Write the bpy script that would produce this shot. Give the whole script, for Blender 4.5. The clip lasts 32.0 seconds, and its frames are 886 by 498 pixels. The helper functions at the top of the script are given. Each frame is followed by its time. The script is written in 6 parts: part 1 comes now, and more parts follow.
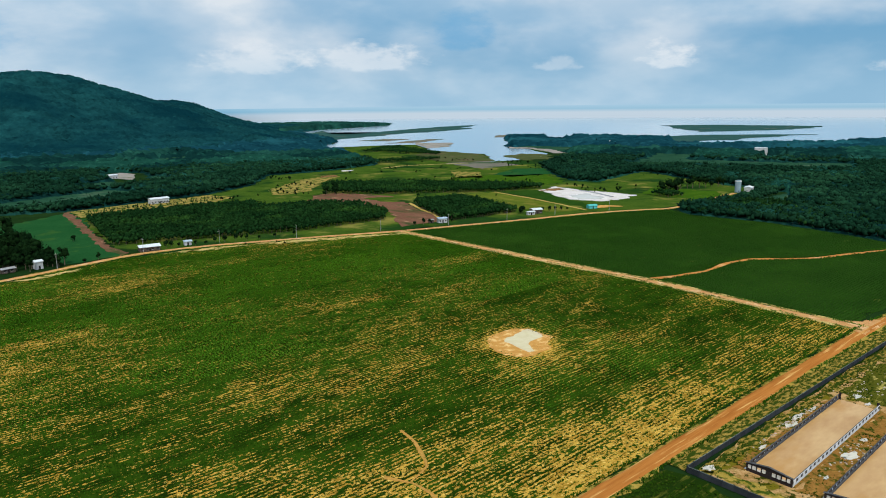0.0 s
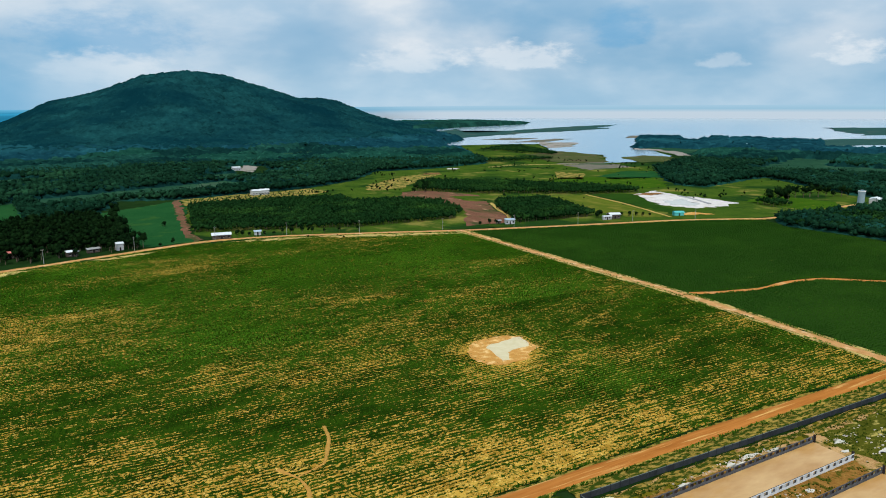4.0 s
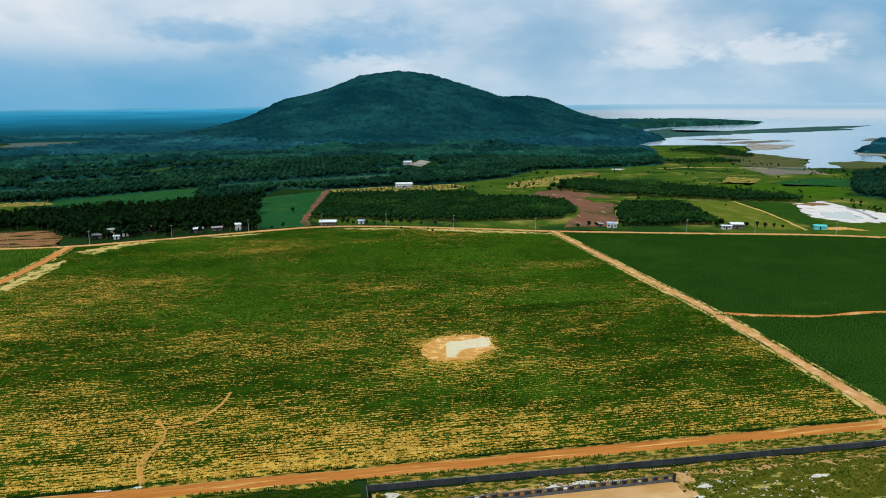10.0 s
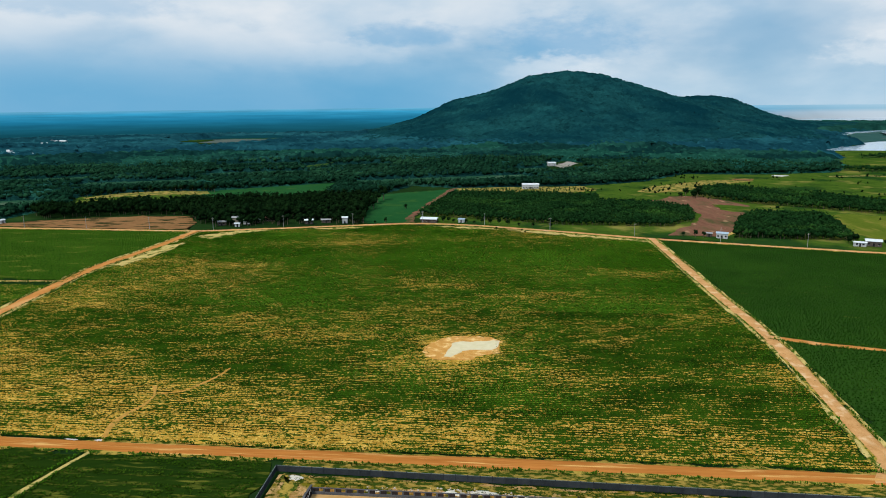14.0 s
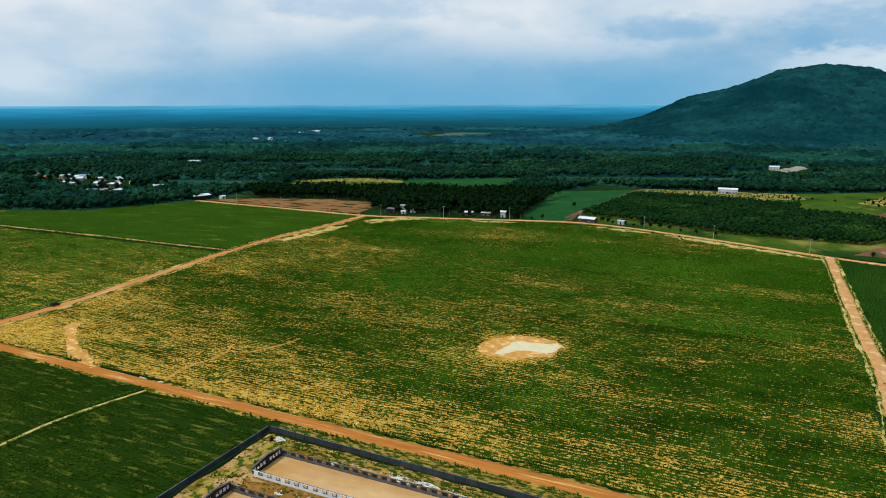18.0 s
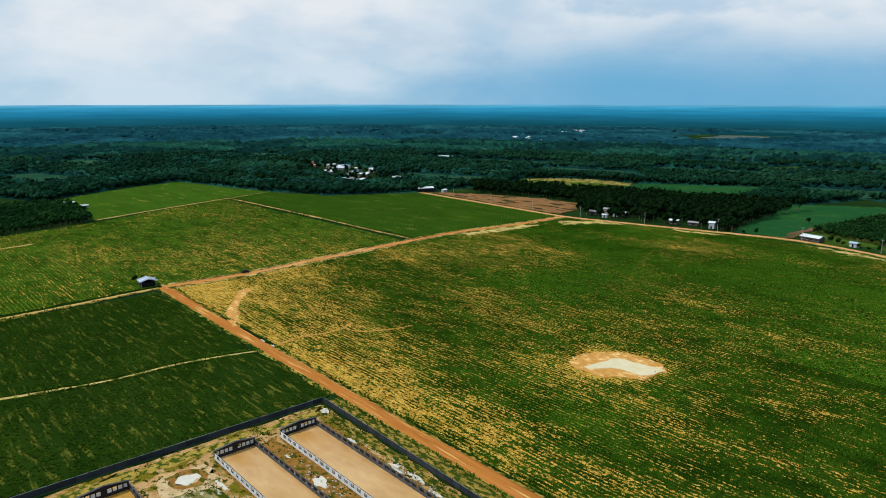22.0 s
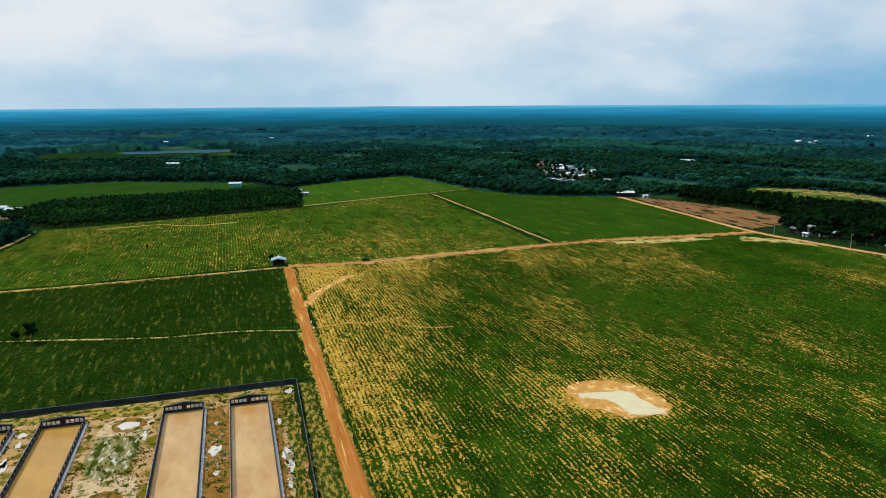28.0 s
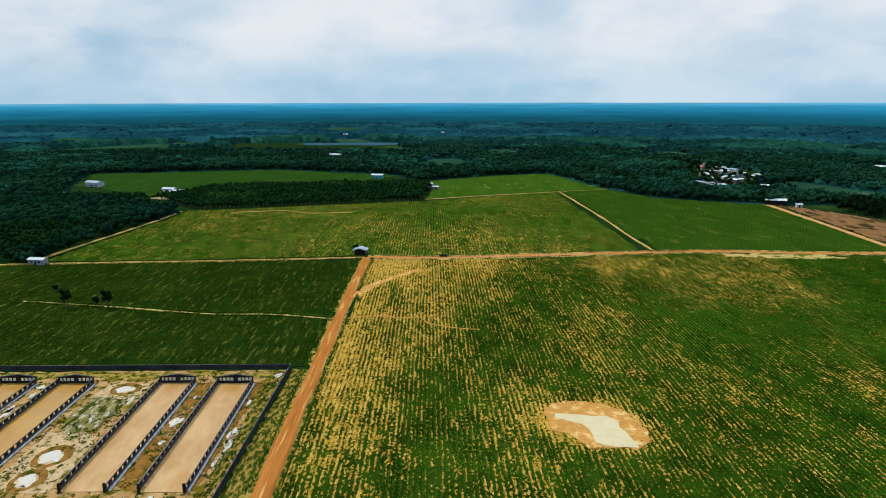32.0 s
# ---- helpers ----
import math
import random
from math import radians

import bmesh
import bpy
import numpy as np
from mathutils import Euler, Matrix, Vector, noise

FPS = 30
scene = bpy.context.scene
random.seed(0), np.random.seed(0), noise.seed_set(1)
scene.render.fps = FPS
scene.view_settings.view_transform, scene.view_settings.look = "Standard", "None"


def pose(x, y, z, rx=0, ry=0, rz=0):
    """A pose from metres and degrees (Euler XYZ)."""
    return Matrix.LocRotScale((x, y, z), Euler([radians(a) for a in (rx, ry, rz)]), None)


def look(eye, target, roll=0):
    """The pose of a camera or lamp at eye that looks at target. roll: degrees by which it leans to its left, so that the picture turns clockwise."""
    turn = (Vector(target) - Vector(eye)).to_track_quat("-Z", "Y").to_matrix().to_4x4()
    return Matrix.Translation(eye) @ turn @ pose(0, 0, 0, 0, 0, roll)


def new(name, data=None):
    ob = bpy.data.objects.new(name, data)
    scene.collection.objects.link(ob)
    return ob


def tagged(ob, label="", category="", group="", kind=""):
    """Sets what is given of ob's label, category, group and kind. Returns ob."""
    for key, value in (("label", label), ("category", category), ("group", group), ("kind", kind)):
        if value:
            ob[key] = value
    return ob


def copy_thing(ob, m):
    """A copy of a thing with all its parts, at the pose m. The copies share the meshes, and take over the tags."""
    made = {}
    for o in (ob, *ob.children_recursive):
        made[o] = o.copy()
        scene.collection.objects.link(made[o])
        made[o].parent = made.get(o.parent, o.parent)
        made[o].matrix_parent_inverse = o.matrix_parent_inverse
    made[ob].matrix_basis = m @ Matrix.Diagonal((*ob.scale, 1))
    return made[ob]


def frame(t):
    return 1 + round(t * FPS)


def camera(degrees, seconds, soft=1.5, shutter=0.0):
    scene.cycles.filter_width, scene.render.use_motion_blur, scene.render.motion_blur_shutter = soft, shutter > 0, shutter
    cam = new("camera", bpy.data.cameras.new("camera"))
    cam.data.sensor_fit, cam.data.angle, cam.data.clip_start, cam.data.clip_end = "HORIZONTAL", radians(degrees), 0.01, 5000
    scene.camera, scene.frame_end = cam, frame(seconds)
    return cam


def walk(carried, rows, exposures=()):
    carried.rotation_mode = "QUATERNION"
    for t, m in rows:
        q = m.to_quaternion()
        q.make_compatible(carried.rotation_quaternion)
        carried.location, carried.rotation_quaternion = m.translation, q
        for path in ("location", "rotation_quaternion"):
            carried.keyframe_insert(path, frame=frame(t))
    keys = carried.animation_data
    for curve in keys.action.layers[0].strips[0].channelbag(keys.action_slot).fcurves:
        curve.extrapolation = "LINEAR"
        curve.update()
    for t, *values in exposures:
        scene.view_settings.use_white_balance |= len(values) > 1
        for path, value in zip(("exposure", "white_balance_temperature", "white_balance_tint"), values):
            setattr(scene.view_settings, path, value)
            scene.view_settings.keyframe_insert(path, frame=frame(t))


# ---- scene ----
cam = camera(65.4, 32.0, soft=1.0)
PATH = [
    (0, (-3.374, -2.851, 90.121), (-2.071, -1.391, 89.711), -0.5),
    (0.5, (2.635, -6.438, 90.178), (3.9, -4.944, 89.767), -0.4),
    (1, (8.691, -10.232, 90.227), (9.919, -8.707, 89.817), -0.4),
    (1.5, (14.829, -14.327, 90.261), (16.018, -12.773, 89.849), -0.3),
    (2, (21.052, -18.657, 90.289), (22.201, -17.073, 89.876), -0.3),
    (2.5, (27.357, -23.096, 90.319), (28.461, -21.481, 89.906), -0.2),
    (3, (33.764, -27.557, 90.353), (34.822, -25.911, 89.939), -0.1),
    (3.5, (40.302, -31.963, 90.395), (41.314, -30.288, 89.981), -0.2),
    (5.5, (67.162, -49.138, 90.779), (67.989, -47.364, 90.368), -0.1),
    (6, (74.198, -53.136, 90.815), (74.978, -51.341, 90.401), -0.3),
    (6.5, (81.537, -56.845, 90.836), (82.265, -55.028, 90.424), -0.0),
    (7, (89.131, -60.285, 90.842), (89.807, -58.449, 90.428), -0.1),
    (7.5, (96.921, -63.455, 90.83), (97.545, -61.601, 90.416), -0.1),
    (8, (104.845, -66.347, 90.798), (105.415, -64.475, 90.384), -0.1),
    (8.5, (112.886, -68.969, 90.75), (113.403, -67.082, 90.337), -0.0),
    (9, (120.977, -71.342, 90.698), (121.442, -69.442, 90.282), 0.1),
    (9.5, (128.991, -73.5, 90.63), (129.4, -71.586, 90.216), -0.0),
    (10, (136.946, -75.447, 90.558), (137.301, -73.523, 90.142), -0.2),
    (10.5, (144.865, -77.156, 90.49), (145.164, -75.222, 90.074), -0.2),
    (11, (152.766, -78.6, 90.438), (153.003, -76.658, 90.023), -0.1),
    (11.5, (160.722, -79.716, 90.395), (160.896, -77.767, 89.982), -0.1),
    (12, (168.804, -80.449, 90.364), (168.912, -78.495, 89.951), -0.1),
    (12.5, (176.973, -80.83, 90.338), (177.009, -78.873, 89.924), -0.2),
    (13, (185.176, -80.84, 90.311), (185.144, -78.884, 89.894), 0.1),
    (13.5, (193.365, -80.472, 90.255), (193.263, -78.518, 89.841), -0.2),
    (15.5, (226.081, -77.295, 89.843), (225.712, -75.374, 89.426), 0.3),
    (16, (233.987, -75.931, 89.848), (233.549, -74.025, 89.43), 0.2),
    (16.5, (241.719, -74.015, 89.918), (241.202, -72.129, 89.498), 0.3),
    (17, (249.408, -71.625, 90.002), (248.808, -69.764, 89.581), 0.3),
    (17.5, (257.077, -68.809, 90.078), (256.37, -66.986, 89.655), 0.2),
    (18, (264.642, -65.645, 90.125), (263.811, -63.875, 89.702), 0.1),
    (18.5, (271.915, -62.252, 90.138), (270.96, -60.547, 89.711), 0.0),
    (19, (278.911, -58.502, 90.132), (277.844, -56.864, 89.704), 0.1),
    (19.5, (285.646, -54.323, 90.123), (284.481, -52.754, 89.696), 0.2),
    (20, (292.159, -49.788, 90.111), (290.925, -48.273, 89.684), 0.3),
    (20.5, (298.43, -44.967, 90.118), (297.134, -43.505, 89.691), 0.3),
    (21, (304.496, -39.809, 90.167), (303.142, -38.4, 89.742), 0.4),
    (21.5, (310.309, -34.314, 90.245), (308.899, -32.96, 89.819), 0.3),
    (22, (315.915, -28.382, 90.345), (314.454, -27.085, 89.919), 0.2),
    (22.5, (321.223, -22.056, 90.454), (319.712, -20.817, 90.028), 0.2),
    (23, (326.23, -15.422, 90.559), (324.672, -14.242, 90.134), 0.1),
    (23.5, (330.973, -8.674, 90.609), (329.373, -7.551, 90.185), 0.1),
    (24, (335.409, -1.845, 90.622), (333.769, -0.782, 90.197), -0.1),
    (24.5, (339.519, 5.081, 90.606), (337.844, 6.088, 90.182), -0.0),
    (25, (343.222, 12.157, 90.564), (341.514, 13.106, 90.138), -0.0),
    (25.5, (346.479, 19.501, 90.485), (344.739, 20.392, 90.059), 0.0),
    (27.5, (357.588, 50.32, 89.752), (355.741, 50.96, 89.327), -0.2),
    (28, (359.752, 58.169, 89.664), (357.884, 58.742, 89.24), -0.2),
    (28.5, (361.396, 66.102, 89.578), (359.508, 66.606, 89.155), -0.4),
    (29, (362.57, 73.982, 89.478), (360.664, 74.415, 89.055), -0.3),
    (29.5, (363.347, 81.798, 89.381), (361.426, 82.161, 88.957), -0.4),
    (30, (363.807, 89.584, 89.303), (361.875, 89.876, 88.878), -0.2),
    (30.5, (363.999, 97.368, 89.262), (362.058, 97.593, 88.833), -0.0),
    (31, (363.954, 105.178, 89.249), (362.008, 105.337, 88.818), 0.0),
    (31.5, (363.766, 113.094, 89.252), (361.817, 113.191, 88.817), 0.0),
    (32, (363.534, 121.147, 89.264), (361.582, 121.181, 88.83), -0.0),
]
walk(cam, [(t, look(eye, target, roll)) for t, eye, target, roll in PATH])

# ---- sky, sun ----
SUN_AZ, SUN_EL = 238.0, 52.0          # the sun stands in the south-west, behind thin cloud
world = bpy.data.worlds.new("sky")
scene.world = world
world.use_nodes = True
wn, wl = world.node_tree.nodes, world.node_tree.links
wn.clear()


def wmath(op, a, b=None, clamp=False):
    n = wn.new("ShaderNodeMath")
    n.operation, n.use_clamp = op, clamp
    for i, v in enumerate((a, b)):
        if v is None:
            continue
        if isinstance(v, (int, float)):
            n.inputs[i].default_value = v
        else:
            wl.new(v, n.inputs[i])
    return n.outputs[0]


def wmix(fac, a, b):
    n = wn.new("ShaderNodeMix")
    n.data_type = "RGBA"
    for sock, v in ((n.inputs[0], fac), (n.inputs[6], a), (n.inputs[7], b)):
        if isinstance(v, (tuple, float, int)):
            sock.default_value = (*v, 1) if isinstance(v, tuple) else v
        else:
            wl.new(v, sock)
    return n.outputs[2]


def wramp(val, stops):
    n = wn.new("ShaderNodeValToRGB")
    n.color_ramp.interpolation = "EASE"
    el = n.color_ramp.elements
    while len(el) < len(stops):
        el.new(0.5)
    for e, (p, c) in zip(el, stops):
        e.position, e.color = p, (c, c, c, 1)
    wl.new(val, n.inputs[0])
    return n.outputs[0]


tc = wn.new("ShaderNodeTexCoord")
sep = wn.new("ShaderNodeSeparateXYZ")
wl.new(tc.outputs["Generated"], sep.inputs[0])
puff = wn.new("ShaderNodeCombineXYZ")
wl.new(sep.outputs[0], puff.inputs[0])
wl.new(sep.outputs[1], puff.inputs[1])
wl.new(wmath("MULTIPLY", sep.outputs[2], 2.4), puff.inputs[2])


def wnoise(vec, scale, detail, rough, seed):
    mp = wn.new("ShaderNodeMapping")
    mp.inputs["Location"].default_value = (seed, seed * 0.37, seed * 0.11)
    n = wn.new("ShaderNodeTexNoise")
    n.inputs["Scale"].default_value, n.inputs["Detail"].default_value, n.inputs["Roughness"].default_value = scale, detail, rough
    n.inputs["Distortion"].default_value = 0.1
    wl.new(vec, mp.inputs[0])
    wl.new(mp.outputs[0], n.inputs[0])
    return n.outputs[0]


nish = wn.new("ShaderNodeTexSky")
nish.sky_type = "NISHITA"
nish.sun_disc = False
nish.sun_elevation, nish.sun_rotation = radians(SUN_EL), radians(90 - SUN_AZ)
nish.air_density, nish.dust_density = 1.2, 1.5
sky_blue = wn.new("ShaderNodeVectorMath")
sky_blue.operation = "SCALE"
wl.new(nish.outputs[0], sky_blue.inputs[0])
sky_blue.inputs["Scale"].default_value = 0.055
sky_gap = wmix(0.8, sky_blue.outputs[0], (0.17, 0.43, 0.70))
big = wramp(wnoise(puff.outputs[0], 2.3, 5, 0.5, 3.1), ((0.36, 0.0), (0.58, 1.0)))
fine = wramp(wnoise(puff.outputs[0], 6.5, 7, 0.52, 7.7), ((0.36, 0.0), (0.66, 1.0)))
lit = wramp(wnoise(puff.outputs[0], 4.2, 5, 0.5, 14.9), ((0.38, 0.0), (0.62, 1.0)))
west = wmath("MULTIPLY_ADD", sep.outputs[0], -0.34)
west.node.inputs[2].default_value = 0.15
high = wramp(sep.outputs[2], ((0.05, 0.0), (0.16, 0.30)))
cover = wmath("ADD", wmath("ADD", wmath("MULTIPLY", big, 0.58), wmath("MULTIPLY", fine, 0.30)), wmath("ADD", west, high), clamp=True)
cloud = wmix(wmath("ADD", wmath("ADD", wmath("MULTIPLY", lit, 0.5), wmath("MULTIPLY", fine, 0.4)), wmath("MULTIPLY", west, 0.45), clamp=True), (0.43, 0.60, 0.76), (0.77, 0.82, 0.87))
sky_col = wmix(cover, sky_gap, cloud)


def cloud_head(azimuth, height, wide, tall, soft=0.95, ragged=3.0):
    """A cumulus head with a flat base: a soft mask round one direction, its rim broken up."""
    side = wn.new("ShaderNodeVectorMath")
    side.operation = "DOT_PRODUCT"
    wl.new(tc.outputs["Generated"], side.inputs[0])
    side.inputs[1].default_value = (-math.sin(radians(azimuth)), math.cos(radians(azimuth)), 0)
    front = wn.new("ShaderNodeVectorMath")
    front.operation = "DOT_PRODUCT"
    wl.new(tc.outputs["Generated"], front.inputs[0])
    front.inputs[1].default_value = (math.cos(radians(azimuth)), math.sin(radians(azimuth)), 0)
    u = wmath("DIVIDE", side.outputs["Value"], math.sin(radians(wide)))
    v = wmath("DIVIDE", wmath("SUBTRACT", sep.outputs[2], math.sin(radians(height))), math.sin(radians(tall)))
    v = wmath("MAXIMUM", v, wmath("MULTIPLY", v, -2.2))
    away = wmath("ADD", wmath("MULTIPLY", u, u), wmath("MULTIPLY", v, v))
    rim = wmath("SUBTRACT", wmath("MULTIPLY", wnoise(puff.outputs[0], 30.0, 6, 0.6, azimuth * 0.37), ragged), ragged / 2)
    mask = wramp(wmath("SUBTRACT", wmath("SUBTRACT", 1.0, away), rim), ((0.0, 0.0), (soft, 1.0)))
    return wmath("MULTIPLY", mask, wmath("GREATER_THAN", front.outputs["Value"], 0.0))


# gaps of blue between the cloud banks
for azimuth, height, wide, tall, strong in ((46.5, 5.2, 3.2, 2.6, 0.55), (85.0, 4.2, 7.5, 3.2, 0.55), (122.0, 7.0, 9.0, 2.4, 0.35), (98.0, 5.0, 6.0, 1.6, 0.5)):
    sky_col = wmix(wmath("MULTIPLY", cloud_head(azimuth, height, wide, tall, 1.0, 1.6), strong), sky_col, (0.11, 0.38, 0.66))
# cumulus heads standing over the far horizon
for azimuth, height, wide, tall, strong in ((30.6, 3.2, 2.4, 1.6, 0.75), (39.0, 2.9, 2.0, 1.0, 0.35), (54.0, 3.3, 5.5, 1.7, 0.6), (62.5, 3.2, 5.0, 1.7, 0.55), (86.0, 2.2, 5.5, 1.9, 0.6), (13.0, 2.4, 5.0, 1.2, 0.5), (103.0, 3.6, 6.0, 1.6, 0.45)):
    sky_col = wmix(wmath("MULTIPLY", cloud_head(azimuth, height, wide, tall), strong), sky_col, (0.82, 0.86, 0.90))
# pale air along the horizon
air = wramp(sep.outputs[2], ((0.0, 1.0), (0.09, 0.0)))
sky_col = wmix(wmath("MULTIPLY", air, 0.5), sky_col, (0.42, 0.64, 0.80))
# a curtain of rain in the north-north-west
rain_dir = wn.new("ShaderNodeVectorMath")
rain_dir.operation = "DOT_PRODUCT"
wl.new(tc.outputs["Generated"], rain_dir.inputs[0])
rain_dir.inputs[1].default_value = (math.cos(radians(114)), math.sin(radians(114)), 0.02)
rain = wmath("MULTIPLY", wramp(rain_dir.outputs["Value"], ((0.83, 0.0), (0.99, 1.0))), wramp(sep.outputs[2], ((0.012, 1.0), (0.12, 0.0))))
sky_col = wmix(wmath("MULTIPLY", rain, 0.78), sky_col, (0.070, 0.36, 0.63))
below = wmath("GREATER_THAN", sep.outputs[2], -0.03)
sky_col = wmix(below, (0.02, 0.06, 0.07), sky_col)
bg = wn.new("ShaderNodeBackground")
wl.new(sky_col, bg.inputs[0])
bg.inputs[1].default_value = 1.0
wout = wn.new("ShaderNodeOutputWorld")
wl.new(bg.outputs[0], wout.inputs[0])

sun = bpy.data.lights.new("sun", "SUN")
sun.energy, sun.angle, sun.color = 2.95, radians(3.0), (1.0, 0.95, 0.86)
sun_ob = new("sun", sun)
sun_ob.matrix_world = look((0, 0, 300), Vector((0, 0, 300)) - Vector((math.cos(radians(SUN_AZ)) * math.cos(radians(SUN_EL)), math.sin(radians(SUN_AZ)) * math.cos(radians(SUN_EL)), math.sin(radians(SUN_EL)))))

# ---- materials ----


def material(name, dark, light, size=4.0, fine_size=0.5, rough=0.85, bump=0.3, bump_size=None, metal=0.0, extra=None, extra_size=30.0, extra_edge=(0.55, 0.62),
             island=0.0, ob_random=0.0, stretch=None, spec=0.0, translucent=0.0, attr=None, extra2=None, extra2_size=3.0, extra2_edge=(0.55, 0.65)):
    """Two tones broken at two scales; extra: a third tone in patches; island, ob_random: how far brightness varies piece by piece."""
    m = bpy.data.materials.new(name)
    m.use_nodes = True
    n, l = m.node_tree.nodes, m.node_tree.links
    b = n["Principled BSDF"]
    geo = n.new("ShaderNodeNewGeometry")
    vec = geo.outputs["Position"]
    if stretch:
        mp = n.new("ShaderNodeMapping")
        mp.inputs["Scale"].default_value = stretch
        l.new(vec, mp.inputs[0])
        vec = mp.outputs[0]

    def noise_node(sz, detail=5.0):
        t = n.new("ShaderNodeTexNoise")
        t.inputs["Scale"].default_value, t.inputs["Detail"].default_value, t.inputs["Roughness"].default_value = 1.0 / sz, detail, 0.6
        l.new(vec, t.inputs["Vector"])
        return t.outputs[0]

    def ramp(v, lo, hi):
        r = n.new("ShaderNodeMapRange")
        r.inputs[1].default_value, r.inputs[2].default_value = lo, hi
        l.new(v, r.inputs[0])
        return r.outputs[0]

    def mix(f, a, c, blend="MIX"):
        x = n.new("ShaderNodeMix")
        x.data_type, x.blend_type = "RGBA", blend
        for sock, v in ((x.inputs[0], f), (x.inputs[6], a), (x.inputs[7], c)):
            if isinstance(v, tuple):
                sock.default_value = (*v, 1)
            elif isinstance(v, float):
                sock.default_value = v
            else:
                l.new(v, sock)
        return x.outputs[2]

    f = n.new("ShaderNodeMath")
    f.operation = "MULTIPLY_ADD"
    l.new(ramp(noise_node(size), 0.3, 0.7), f.inputs[0])
    f.inputs[1].default_value = 0.6
    half = n.new("ShaderNodeMath")
    half.operation = "MULTIPLY"
    l.new(ramp(noise_node(fine_size), 0.3, 0.7), half.inputs[0])
    half.inputs[1].default_value = 0.4
    l.new(half.outputs[0], f.inputs[2])
    col = mix(f.outputs[0], dark, light)
    if extra:
        col = mix(ramp(noise_node(extra_size), *extra_edge), col, extra)
    if attr:
        a = n.new("ShaderNodeAttribute")
        a.attribute_name = attr[0]
        edge = n.new("ShaderNodeMath")
        edge.operation = "ADD"
        l.new(a.outputs["Fac"], edge.inputs[0])
        wob = n.new("ShaderNodeMath")
        wob.operation = "MULTIPLY_ADD"
        l.new(noise_node(fine_size * 1.5), wob.inputs[0])
        wob.inputs[1].default_value, wob.inputs[2].default_value = 0.9, -0.45
        l.new(wob.outputs[0], edge.inputs[1])
        col = mix(ramp(edge.outputs[0], 0.3, 0.7), col, attr[1])
    if extra2:
        col = mix(ramp(noise_node(extra2_size, 8.0), *extra2_edge), col, extra2)
    for amount, sock in ((island, geo.outputs["Random Per Island"]), (ob_random, None)):
        if amount:
            if sock is None:
                sock = n.new("ShaderNodeObjectInfo").outputs["Random"]
            r = n.new("ShaderNodeMapRange")
            r.inputs[3].default_value, r.inputs[4].default_value = 1 - amount, 1 + amount
            l.new(sock, r.inputs[0])
            hs = n.new("ShaderNodeHueSaturation")
            l.new(r.outputs[0], hs.inputs["Value"])
            l.new(col, hs.inputs["Color"])
            col = hs.outputs[0]
    l.new(col, b.inputs["Base Color"])
    b.inputs["Roughness"].default_value = rough
    b.inputs["Metallic"].default_value = metal
    b.inputs["Specular IOR Level"].default_value = spec
    if bump:
        bp = n.new("ShaderNodeBump")
        bp.inputs["Strength"].default_value = bump
        bp.inputs["Distance"].default_value = (bump_size or fine_size) * 0.4
        l.new(noise_node(bump_size or fine_size, 4.0), bp.inputs["Height"])
        l.new(bp.outputs[0], b.inputs["Normal"])
    if translucent:
        tr = n.new("ShaderNodeBsdfTranslucent")
        l.new(col, tr.inputs[0])
        ms = n.new("ShaderNodeMixShader")
        ms.inputs[0].default_value = translucent
        l.new(b.outputs[0], ms.inputs[1])
        l.new(tr.outputs[0], ms.inputs[2])
        l.new(ms.outputs[0], n["Material Output"].inputs[0])
    return m


